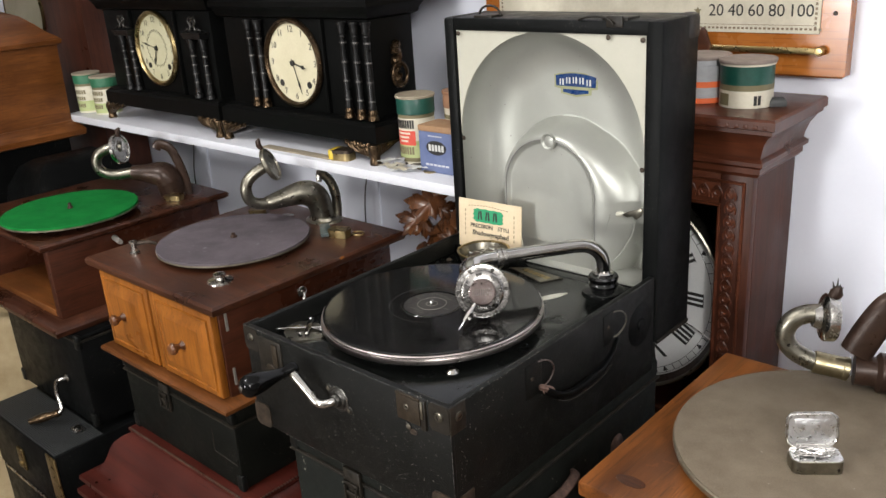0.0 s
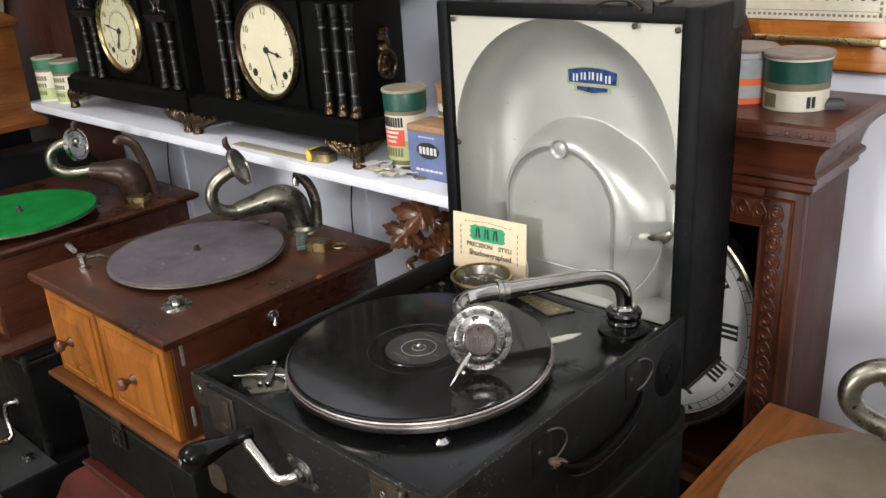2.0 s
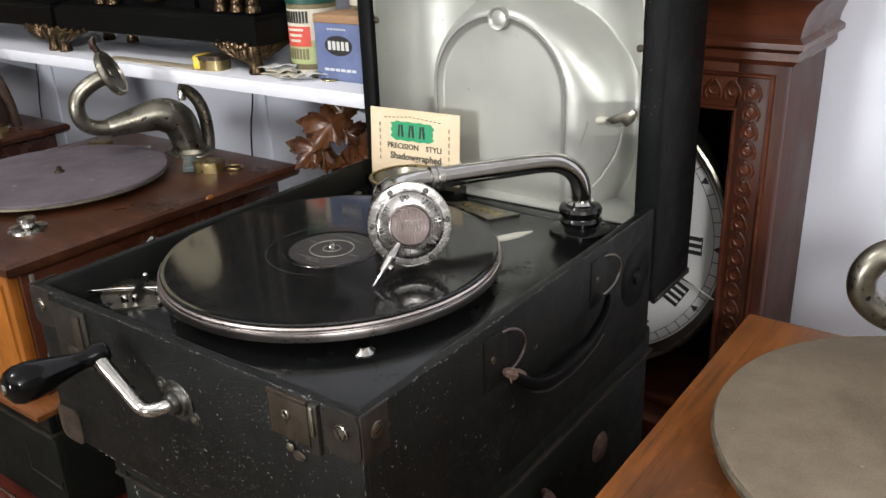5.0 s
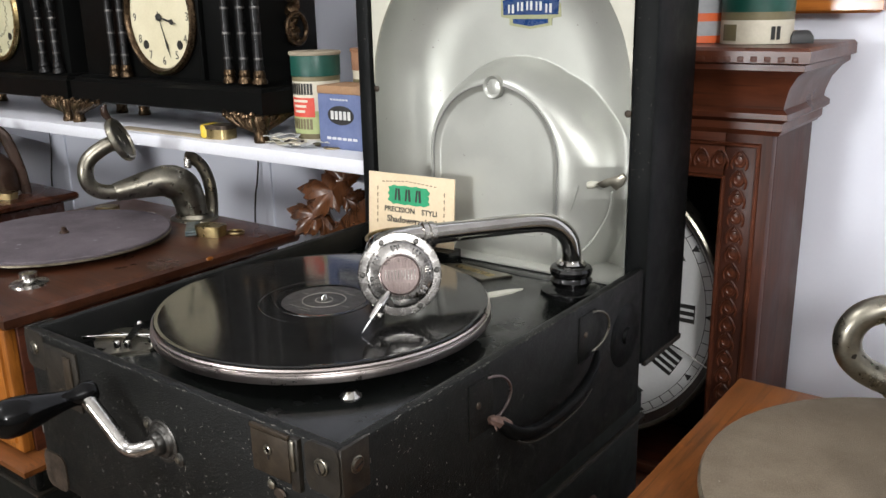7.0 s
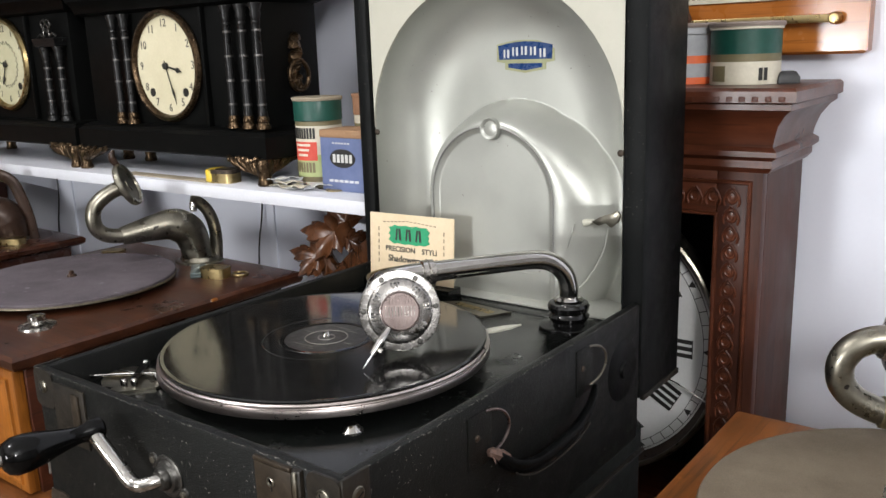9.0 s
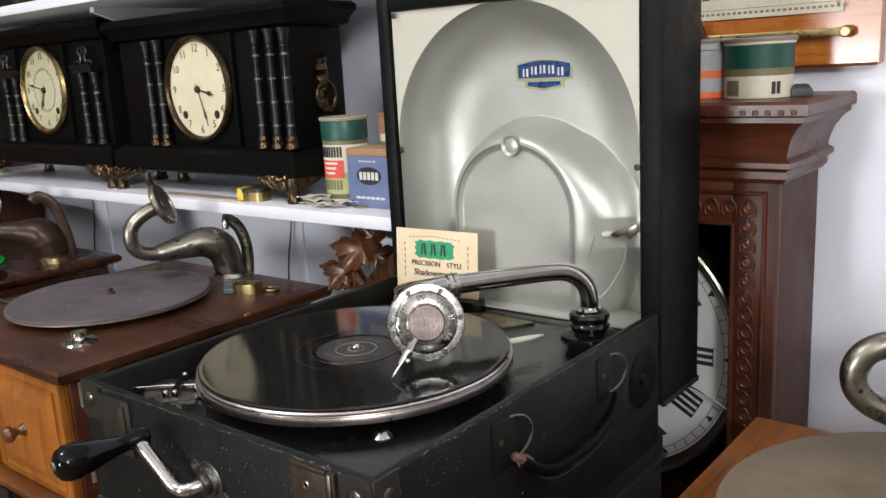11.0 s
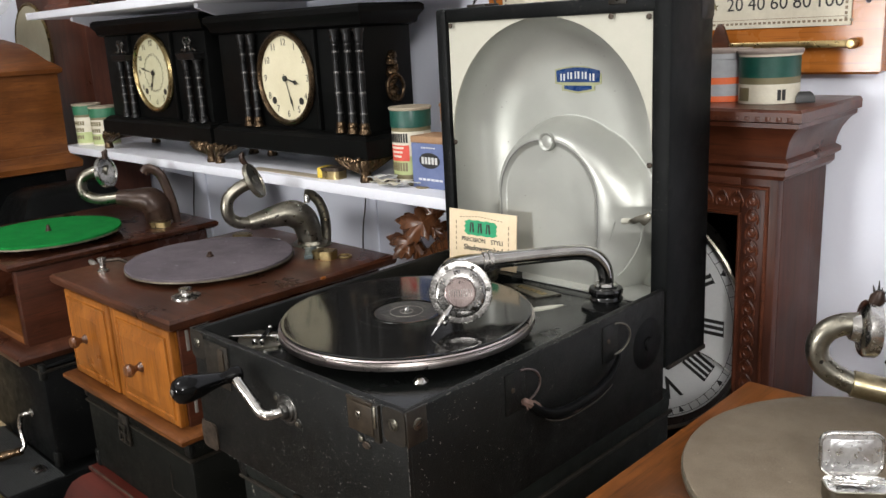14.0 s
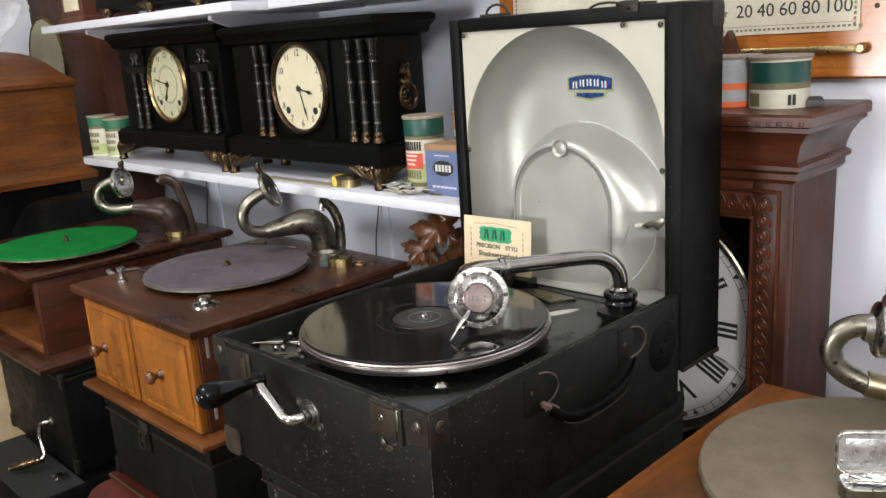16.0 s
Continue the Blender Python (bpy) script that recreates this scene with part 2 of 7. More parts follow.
PURPLE_FELT = surf("faded_mauve_felt", (0.046, 0.038, 0.043), (0.145, 0.124, 0.136), 13, 0.95, spec=0.12, grain=0.45, bump=0.7, bscale=900, chips=(0.16, 0.145, 0.16), chip_at=0.72, chip_scale=90)
BROWN_FELT = surf("faded_brown_felt", (0.105, 0.083, 0.057), (0.180, 0.146, 0.104), 20, 0.95, grain=0.3, spec=0.15, bump=0.6, bscale=900, chips=(0.25, 0.22, 0.18), chip_at=0.78, chip_scale=200)
FELT_EDGE = surf("tarnished_turntable_edge", (0.10, 0.085, 0.06), (0.24, 0.21, 0.15), 60, 0.45, 0.7, bump=0.2)
MAHOGANY = wood("red_mahogany", (0.022, 0.007, 0.0035), (0.080, 0.026, 0.012), "x", 0.3, 0.15, 45, 0.5)
MAHOGANY_Y = wood("red_mahogany_along", (0.028, 0.008, 0.0040), (0.095, 0.027, 0.0115), "y", 0.3, 0.15, 45, 0.5)
MAHOGANY_Z = wood("red_mahogany_upright", (0.055, 0.018, 0.011), (0.13, 0.045, 0.026), "z", 0.36, 0.15, 45)
RED_LID = wood("red_stained_lid", (0.028, 0.0050, 0.0035), (0.080, 0.014, 0.008), "x", 0.36, 0.15, 40)
BROWN_TOP = wood("brown_walnut_top", (0.024, 0.008, 0.004), (0.098, 0.032, 0.013), "x", 0.34, 0.15, 40, 0.5)
KNOB_WOOD = wood("brown_turned_wood", (0.045, 0.016, 0.006), (0.15, 0.055, 0.018), "z", 0.3, 0.3, 60)
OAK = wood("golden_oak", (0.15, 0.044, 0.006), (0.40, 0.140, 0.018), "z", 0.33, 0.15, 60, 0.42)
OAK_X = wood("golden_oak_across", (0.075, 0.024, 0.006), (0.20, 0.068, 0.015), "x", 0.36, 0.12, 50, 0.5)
OAK_Y = wood("brown_oak_along", (0.085, 0.026, 0.0055), (0.215, 0.072, 0.0145), "y", 0.36, 0.15, 60, 0.5)
TABLE_OAK = wood("worn_orange_oak", (0.066, 0.020, 0.0052), (0.33, 0.112, 0.024), "y", 0.33, 0.15, 38, 0.6)
BOARD_WOOD = wood("orange_varnished_board", (0.28, 0.085, 0.014), (0.44, 0.15, 0.026), "x", 0.22, 0.6, 30)
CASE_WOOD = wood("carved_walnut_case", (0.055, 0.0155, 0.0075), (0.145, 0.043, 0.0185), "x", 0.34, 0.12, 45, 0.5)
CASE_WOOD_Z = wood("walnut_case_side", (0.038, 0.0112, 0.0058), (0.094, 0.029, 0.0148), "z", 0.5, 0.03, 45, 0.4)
LEAF_WOOD = wood("carved_leaf_wood", (0.016, 0.0055, 0.0022), (0.150, 0.056, 0.020), "z", 0.26, 0.6, 70, 0.5)
BUFF_CARD = surf("dull_buff_card", (0.26, 0.22, 0.16), (0.36, 0.31, 0.23), 25, 0.85, bump=0.1, spec=0.15)
CARD_TAN = surf("tan_card", (0.60, 0.48, 0.31), (0.70, 0.58, 0.40), 20, 0.75, bump=0.1)
CARD_GREEN = surf("green_print", (0.018, 0.24, 0.10), (0.03, 0.32, 0.15), 60, 0.7, bump=0)
LABEL_CREAM = surf("cream_label", (0.52, 0.48, 0.37), (0.66, 0.62, 0.50), 40, 0.6, bump=0.05)
LABEL_GREEN = surf("pale_green_label", (0.30, 0.36, 0.14), (0.42, 0.47, 0.22), 40, 0.6, bump=0.05)
LID_GREEN = surf("dark_green_card", (0.005, 0.048, 0.034), (0.011, 0.078, 0.056), 30, 0.45, bump=0.1)
MID_GREEN = surf("mid_green_card", (0.012, 0.10, 0.045), (0.03, 0.15, 0.075), 30, 0.55, bump=0.1)
LID_BROWN = surf("brown_card_lid", (0.24, 0.12, 0.065), (0.34, 0.18, 0.10), 30, 0.6, bump=0.1)
OLIVE = surf("olive_band", (0.13, 0.11, 0.055), (0.19, 0.16, 0.085), 40, 0.6, bump=0.05)
RED_LABEL = surf("red_label", (0.52, 0.05, 0.03), (0.62, 0.08, 0.05), 50, 0.6, bump=0)
BLUE_CARD = surf("faded_blue_card", (0.085, 0.115, 0.235), (0.14, 0.175, 0.31), 30, 0.6, bump=0.1, chips=(0.3, 0.27, 0.24), chip_at=0.76, chip_scale=200)
BOX_BROWN = surf("brown_box_card", (0.27, 0.15, 0.075), (0.36, 0.22, 0.12), 30, 0.7, bump=0.1)
ORANGE_BAND = surf("orange_label", (0.72, 0.12, 0.03), (0.8, 0.17, 0.05), 40, 0.5, bump=0)
GREY_BAND = surf("grey_label", (0.30, 0.31, 0.32), (0.40, 0.41, 0.42), 40, 0.5, bump=0)
PINK_CARD = surf("grey_brown_card_lid", (0.17, 0.135, 0.115), (0.30, 0.245, 0.21), 40, 0.7, bump=0.1)
YELLOW = surf("yellow_tin_paint", (0.60, 0.42, 0.03), (0.7, 0.52, 0.06), 40, 0.4, bump=0)
LOGO_BLUE = surf("blue_transfer", (0.004, 0.024, 0.10), (0.008, 0.042, 0.15), 60, 0.3, bump=0)
LOGO_GOLD = surf("pale_gold_transfer", (0.24, 0.25, 0.13), (0.33, 0.34, 0.19), 60, 0.35, bump=0)
LOGO_WHITE = surf("white_transfer", (0.52, 0.53, 0.50), (0.62, 0.62, 0.59), 60, 0.4, bump=0)
COPPER_TONE = surf("coppery_boss", (0.145, 0.115, 0.106), (0.245, 0.200, 0.188), 60, 0.34, 1.0, bump=0.1)
# Black that paints in the shade of slots, keyholes and the empty case.
RECESS_SHADE = surf("recess_shade_black", (0.004, 0.004, 0.005), (0.008, 0.008, 0.009), 20, 0.35, bump=0)
SHELLAC = shellac("black_shellac")
CLOTH = surf("cream_dust_cloth", (0.30, 0.22, 0.11), (0.50, 0.40, 0.24), 14, 0.9, bump=0.3, bscale=500)
GREY_CLOTH = surf("pale_grey_cloth", (0.42, 0.43, 0.45), (0.6, 0.61, 0.63), 14, 0.9, bump=0.3, bscale=500)
WIRE = surf("black_wire", (0.01, 0.01, 0.01), (0.02, 0.02, 0.02), 30, 0.5, bump=0)
GLASS = bpy.data.materials.new("clear_glass")
GLASS.use_nodes = True
_g = GLASS.node_tree.nodes["Principled BSDF"]
_g.inputs["Transmission Weight"].default_value, _g.inputs["Roughness"].default_value, _g.inputs["IOR"].default_value = 1.0, 0.02, 1.45


# ---- mesh helpers ----
def thing(name, x, y, z, label, category, group="", kind="", rz=0.0, rx=0.0, ry=0.0):
    ob = new(name)
    ob.empty_display_size = 0.05
    ob.matrix_world = pose(x, y, z, rx, ry, rz)
    return tagged(ob, label, category, group, kind)


def part(name, bm, material, parent=None, label="", smooth=35):
    bmesh.ops.recalc_face_normals(bm, faces=bm.faces[:])
    me = bpy.data.meshes.new(name)
    bm.to_mesh(me)
    bm.free()
    for p in me.polygons:
        p.use_smooth = True
    me.set_sharp_from_angle(angle=radians(smooth))
    me.materials.append(material)
    ob = new(name, me)
    if parent:
        ob.parent = parent
    if label:
        ob["label"] = label
    return ob


def box(x0, x1, y0, y1, z0, z1, bevel=0.0015, seg=2, bm=None):
    b = bmesh.new()
    bmesh.ops.create_cube(b, size=1)
    bmesh.ops.scale(b, vec=(x1 - x0, y1 - y0, z1 - z0), verts=b.verts)
    bmesh.ops.translate(b, vec=((x0 + x1) / 2, (y0 + y1) / 2, (z0 + z1) / 2), verts=b.verts)
    if bevel:
        bmesh.ops.bevel(b, geom=b.edges[:], offset=bevel, segments=seg, profile=0.5, affect="EDGES")
    return merge(bm, b)


def merge(bm, b, m=None):
    if m is not None:
        bmesh.ops.transform(b, matrix=m, verts=b.verts)
    if bm is None:
        return b
    tmp = bpy.data.meshes.new("tmp")
    b.to_mesh(tmp)
    b.free()
    bm.from_mesh(tmp)
    bpy.data.meshes.remove(tmp)
    return bm


def lathe(profile, n=48, m=None, bm=None, cap=True):
    """Turns (radius, height) pairs about z."""
    b = bmesh.new()
    rings = []
    for r, z in profile:
        if r < 1e-6:
            rings.append([b.verts.new((0, 0, z))])
        else:
            rings.append([b.verts.new((r * math.cos(2 * math.pi * k / n), r * math.sin(2 * math.pi * k / n), z)) for k in range(n)])
    for a, c in zip(rings, rings[1:]):
        for k in range(n):
            q = [a[k % len(a)], a[(k + 1) % len(a)], c[(k + 1) % len(c)], c[k % len(c)]]
            q = list(dict.fromkeys(q))
            if len(q) > 2:
                b.faces.new(q)
    if cap:
        for r in (rings[0], rings[-1]):
            if len(r) > 2:
                b.faces.new(r)
    return merge(bm, b, m)


def smooth_path(points, steps=6):
    """A Catmull-Rom curve through points of any size."""
    pts = [Vector(p) for p in points]
    out = []
    for i in range(len(pts) - 1):
        p0, p1, p2, p3 = pts[max(i - 1, 0)], pts[i], pts[i + 1], pts[min(i + 2, len(pts) - 1)]
        for s in range(steps):
            t = s / steps
            out.append(0.5 * ((2 * p1) + (p2 - p0) * t + (2 * p0 - 5 * p1 + 4 * p2 - p3) * t * t + (3 * p1 - p0 - 3 * p2 + p3) * t ** 3))
    return out + [pts[-1]]


def tube(points, radius, n=14, m=None, bm=None, closed=False, flat=1.0):
    """Sweeps a circle along points; radius is a number or one per point."""
    pts = [Vector(p) for p in points]
    rad = radius if isinstance(radius, (list, tuple)) else [radius] * len(pts)
    b = bmesh.new()
    rings, up = [], None
    for i, p in enumerate(pts):
        if closed:
            d = pts[(i + 1) % len(pts)] - pts[i - 1]
        else:
            d = pts[min(i + 1, len(pts) - 1)] - pts[max(i - 1, 0)]
        d.normalize()
        if up is None:
            up = d.orthogonal().normalized()
        up = (up - d * up.dot(d)).normalized()
        side = d.cross(up)
        rings.append([b.verts.new(p + rad[i] * (math.cos(2 * math.pi * k / n) * up + flat * math.sin(2 * math.pi * k / n) * side)) for k in range(n)])
    pairs = list(zip(rings, rings[1:])) + ([(rings[-1], rings[0])] if closed else [])
    for a, c in pairs:
        for k in range(n):
            b.faces.new((a[k], a[(k + 1) % n], c[(k + 1) % n], c[k]))
    if not closed:
        b.faces.new(rings[0])
        b.faces.new(rings[-1])
    return merge(bm, b, m)


def mould(x0, x1, y0, y1, profile, bm=None):
    """A stack of rectangles: (overhang, height) pairs from bottom to top, closed at both ends."""
    b = bmesh.new()
    rings = [[b.verts.new((x, y, z)) for x, y in ((x0 - o, y0 - o), (x1 + o, y0 - o), (x1 + o, y1 + o), (x0 - o, y1 + o))] for o, z in profile]
    for a, c in zip(rings, rings[1:]):
        for k in range(4):
            b.faces.new((a[k], a[(k + 1) % 4], c[(k + 1) % 4], c[k]))
    b.faces.new(rings[0])
    b.faces.new(rings[-1])
    return merge(bm, b)


def slab(outline, y0, y1, bm=None, bevel=0.0):
    """A plate with an outline in x and z, from y0 to y1."""
    b = bmesh.new()
    f = b.faces.new([b.verts.new((x, y0, z)) for x, z in outline])
    ext = bmesh.ops.extrude_face_region(b, geom=[f])
    bmesh.ops.translate(b, vec=(0, y1 - y0, 0), verts=[v for v in ext["geom"] if isinstance(v, bmesh.types.BMVert)])
    if bevel:
        bmesh.ops.bevel(b, geom=b.edges[:], offset=bevel, segments=2, profile=0.5, affect="EDGES")
    return merge(bm, b)


def plate(outline, z0, z1, bm=None, m=None):
    """A plate with an outline in x and y, from z0 to z1."""
    b = bmesh.new()
    f = b.faces.new([b.verts.new((x, y, z0)) for x, y in outline])
    ext = bmesh.ops.extrude_face_region(b, geom=[f])
    bmesh.ops.translate(b, vec=(0, 0, z1 - z0), verts=[v for v in ext["geom"] if isinstance(v, bmesh.types.BMVert)])
    return merge(bm, b, m)


def text(name, words, size, m, material, parent, depth=0.0002, bold=0.0):
    """Letters in the built-in font, in the xy plane of m, centred."""
    c = bpy.data.curves.new(name, "FONT")
    c.body, c.size, c.extrude, c.align_x, c.align_y, c.offset, c.resolution_u = words, size, depth, "CENTER", "CENTER", bold, 3
    tmp = bpy.data.objects.new("tmp", c)
    scene.collection.objects.link(tmp)
    me = bpy.data.meshes.new_from_object(tmp.evaluated_get(bpy.context.evaluated_depsgraph_get()))
    bpy.data.objects.remove(tmp)
    me.transform(m)
    wb = bmesh.new()
    wb.from_mesh(me)
    bmesh.ops.remove_doubles(wb, verts=wb.verts[:], dist=0.000002)
    wb.to_mesh(me)
    wb.free()
    me.materials.clear()
    me.materials.append(material)
    me.name = name
    ob = new(name, me)
    ob.parent = parent
    return ob


FRONT = Euler((radians(90), 0, 0)).to_matrix().to_4x4()


def front(x, y, z, turn=0.0):
    """A pose for flat things that face -y, turned clockwise by so many degrees."""
    return Matrix.Translation((x, y, z)) @ FRONT @ pose(0, 0, 0, 0, 0, -turn)


def along(a, b):
    """A pose at a whose z axis points to b."""
    a, b = Vector(a), Vector(b)
    return Matrix.Translation(a) @ (b - a).to_track_quat("Z", "Y").to_matrix().to_4x4()


def arc(cx, cy, r, a0, a1, n):
    return [(cx + r * math.cos(radians(a0 + (a1 - a0) * k / n)), cy + r * math.sin(radians(a0 + (a1 - a0) * k / n))) for k in range(n + 1)]


def round_rect(x0, x1, y0, y1, r, n=5):
    return (arc(x1 - r, y1 - r, r, 0, 90, n) + arc(x0 + r, y1 - r, r, 90, 180, n) + arc(x0 + r, y0 + r, r, 180, 270, n) + arc(x1 - r, y0 + r, r, 270, 360, n))


# ---- the room ----
WALL_Y = 0.665
X0, X1, Y0, ZC = -2.9, 2.6, -4.2, 2.5
# South, west and east walls are unseen additions; their grey limits the bounce.
for nm, b in (("wall_north", (X0, X1, WALL_Y, WALL_Y + 0.1, 0, ZC)), ("wall_south", (X0, X1, Y0 - 0.1, Y0, 0, ZC)),
              ("wall_west", (X0 - 0.1, X0, Y0 - 0.1, WALL_Y + 0.1, 0, ZC)), ("wall_east", (X1, X1 + 0.1, Y0 - 0.1, WALL_Y + 0.1, 0, ZC))):
    tagged(part(nm, box(*b, bevel=0), WHITE_WALL if nm == "wall_north" else GREY_WALL), "plain bluish white painted wall" if nm == "wall_north" else "plain grey unseen wall, darkened to cut bounced light", "wall", kind="structure")
tagged(part("floor", box(X0 - 0.1, X1 + 0.1, Y0 - 0.1, WALL_Y + 0.1, -0.1, 0, bevel=0), FLOOR_MAT), "brown wooden floor boards", "floor", kind="structure")
tagged(part("ceiling", box(X0 - 0.1, X1 + 0.1, Y0 - 0.1, WALL_Y + 0.1, ZC, ZC + 0.1, bevel=0), CEIL_WHITE), "plain white painted ceiling", "ceiling", kind="structure")
for x in (-1.44, -0.80, -0.47):
    tagged(part("trim", box(x, x + 0.018, WALL_Y - 0.004, WALL_Y, 0.4, 1.095, 0.001), WHITE_WALL), "narrow white batten over a wall panel joint", "wall batten", kind="structure")

# ---- benches that carry the stacks ----
def bench(x0, x1, y0, y1, top, label):
    b = thing("bench", (x0 + x1) / 2, (y0 + y1) / 2, 0, label, "bench")
    hx, hy = (x1 - x0) / 2, (y1 - y0) / 2
    part("top", box(-hx, hx, -hy, hy, top - 0.03, top, 0.003), BROWN_TOP, b)
    for sx in (-1, 1):
        for sy in (-1, 1):
            part("leg", box(sx * (hx - 0.04) - 0.025, sx * (hx - 0.04) + 0.025, sy * (hy - 0.04) - 0.025, sy * (hy - 0.04) + 0.025, 0, top - 0.03, 0.003), BROWN_TOP, b)


bench(-2.1, 0.06, -0.1, 0.66, 0.36, "low dark brown wooden bench under stacked machines")


# ---- portable gramophone ----
def portable_gramophone():
    g = thing("portable_gramophone", -0.155, 0.195, 0.93, "open black portable gramophone with a record on its turntable", "gramophone")
    ox, oy, oz = -0.155, 0.195, 0.93

    def W(x, y, z):
        return (x - ox, y - oy, z - oz)

    def B(x0, x1, y0, y1, z0, z1, bevel=0.002, bm=None):
        return box(x0 - ox, x1 - ox, y0 - oy, y1 - oy, z0 - oz, z1 - oz, bevel, 2, bm)

    x0, x1, y0, y1, z0, z1, deck = -0.315, 0.010, -0.002, 0.388, 0.925, 1.056, 1.032
    w = 0.0085
    bm = B(x0 + 0.003, x1 - 0.003, y0 + 0.003, y1, z0 + 0.001, deck - 0.004, 0.002)
    base = part("base", bm, LEATHERETTE, g, "worn black leathercloth body with pale chips")
    part("case_front", B(x0 + 0.0004, x1 - 0.0004, y0, y0 + w, z0, z1, 0.003), LEATHERETTE, base)
    part("case_side", B(x0, x0 + w, y0 + 0.003, y1, z0, z1 - 0.0003, 0.003), LEATHERETTE, base)
    part("case_side", B(x1 - w, x1, y0 + 0.003, y1, z0, z1 - 0.0003, 0.003), LEATHERETTE, base)
    part("deck", B(x0 + w, x1 - w, y0 + w, y1, deck - 0.004, deck, 0.0005), DECK_BLACK, g, "satin black motor board")
    # rubbed edges: a broken pale line and fine specks where the cloth has worn through
    bm = bmesh.new()
    rnd = random.Random(4)
    for (a, c, n) in ((W(x0, y0, z1), W(x1, y0, z1), 210), (W(x1, y0, z1), W(x1, y1, z1), 150), (W(x1, y0, z0), W(x1, y0, z1), 70), (W(x0, y0, z1), W(x0, y1, z1), 40), (W(x0, y0, z0), W(x1, y0, z0), 60)):
        a, c = Vector(a), Vector(c)
        d = (c - a).normalized()
        for k in range(n):
            t = rnd.random()
            l = rnd.uniform(0.0003, 0.0042) * rnd.random()
            p = a + (c - a) * t * 0.985
            inw = Vector((0.0011 if p.x < 0 else -0.0011, 0.0011 if p.y < 0 else -0.0011, -0.0011 if p.z > 0 else 0.0011))
            off = Vector((rnd.uniform(-0.0016, 0.0016), rnd.uniform(-0.0006, 0.0016), -abs(rnd.gauss(0, 0.0012)))) * (1 - abs(d.z))
            q = rnd.uniform(0.00015, 0.00045)
            tube([p + inw * 0.75 + off * 0.5, p + inw * 0.75 + off * 0.5 + d * (l + 0.0004)], [q, q * 0.6], 5, None, bm)
    part("rubbed_edge", bm, SCUFF, g, "rubbed pale scuffs along the edges")["kind"] = "stuff"
    bm = bmesh.new()
    for k in range(420):
        a = rnd.uniform(-2.4, 0.6)
        l = rnd.uniform(0.0002, 0.0036) * rnd.random() ** 2.2
        u = rnd.random() ** 0.6
        v = rnd.uniform(z0 + 0.006, z1 - 0.012)
        r = rnd.uniform(0.00012, 0.00034)
        if k < 300:
            p, d = Vector(W(x0 + 0.02 + (x1 - x0 - 0.03) * u, y0 - 0.00005, v)), Vector((math.cos(a), 0, math.sin(a)))
        else:
            p, d = Vector(W(x1 + 0.00005, y0 + 0.01 + (y1 - y0 - 0.03) * (1 - u) ** 1.5, v)), Vector((0, math.cos(a), math.sin(a)))
        tube([p, p + d * (l + 0.0005)], [r, r * 0.6], 5, None, bm)
    for k in range(26):
        p = Vector(W(x1, y0 + 0.012 + 0.20 * rnd.random() ** 1.4, rnd.uniform(z0 + 0.01, z1 - 0.02)))
        q = rnd.uniform(0.0004, 0.0009)
        lathe([(0, -q), (q, 0), (0, q)], 6, Matrix.Translation(p) @ Matrix.Diagonal((0.4, 0.8, rnd.uniform(0.8, 2.0), 1)), bm)
    part("scratch", bm, SCRATCH, g, "small pale nicks and scratches")["kind"] = "stuff"
    # metal corner caps, lock plate and catch on the front
    for x, zc in ((x0, 0.943), (x1, 0.943)):
        s = 1 if x == x0 else -1
        bm = slab([(q[0] - ox, q[1] - oz) for q in round_rect(min(x, x + s * 0.03), max(x, x + s * 0.03), z0 - 0.001, zc + 0.012, 0.008)], y0 - oy - 0.0015, y0 - oy + 0.001)
        B(x - 0.0015, x + 0.0015, y0, y0 + 0.028, z0 - 0.001, zc + 0.01, 0.0006, bm)
        part("corner_cap", bm, RUSTED, g, "rusted metal corner")
        bm = slab([(q[0] - ox, q[1] - oz) for q in round_rect(min(x, x + s * 0.026), max(x, x + s * 0.026), 1.026, z1 + 0.0004, 0.006)], y0 - oy - 0.0012, y0 - oy + 0.001)
        B(x - 0.0012, x + 0.0012, y0, y0 + 0.022, 1.026, z1 + 0.0004, 0.0005, bm)
        part("corner_cap", bm, EDGE_WORN, g, "worn dark corner plate")
        for k, (px, py) in enumerate(((x + s * 0.013, None), (None, y0 + 0.012))):
            if px is not None:
                m = Matrix.Translation(W(px, y0 - 0.001, 1.043)) @ FRONT
            else:
                m = Matrix.Translation(W(x, py, 1.043)) @ pose(0, 0, 0, 0, -90 * s, 0)
            screw = part("corner_screw", lathe([(0.0052, 0), (0.0052, 0.0012), (0.0044, 0.0016), (0.0040, 0.0008), (0.0036, 0.0022), (0, 0.0026)], 20, m), PEWTER, g, "worn slotted screw")
            part("slot", box(-0.0004, 0.0004, -0.0030, 0.0030, 0.0020, 0.0029, 0, 1), RECESS_SHADE, screw).data.transform(m @ pose(0, 0, 0, 0, 0, 20))
    bm = B(-0.060, -0.0285, y0 - 0.0018, y0 + 0.001, 1.0235, 1.0505, 0.0006)
    lock = part("lock_plate", bm, BROWN_PLATE, g, "dull brown brass lock plate")
    part("keyhole", lathe([(0.0032, 0), (0.0032, 0.0008), (0.0022, 0.0012), (0.0018, 0.0002), (0, 0.0002)], 14, Matrix.Translation(W(-0.046, y0 - 0.0016, 1.040)) @ FRONT), PEWTER, lock)
    part("keyhole", B(-0.0468, -0.0452, y0 - 0.0021, y0 - 0.0015, 1.0335, 1.0385, 0.0003), RECESS_SHADE, lock)
    part("lock_bar", B(-0.0605, -0.0285, y0 - 0.0022, y0 + 0.001, 1.0510, 1.0535, 0.0005), BROWN_PLATE, lock, "worn strip")
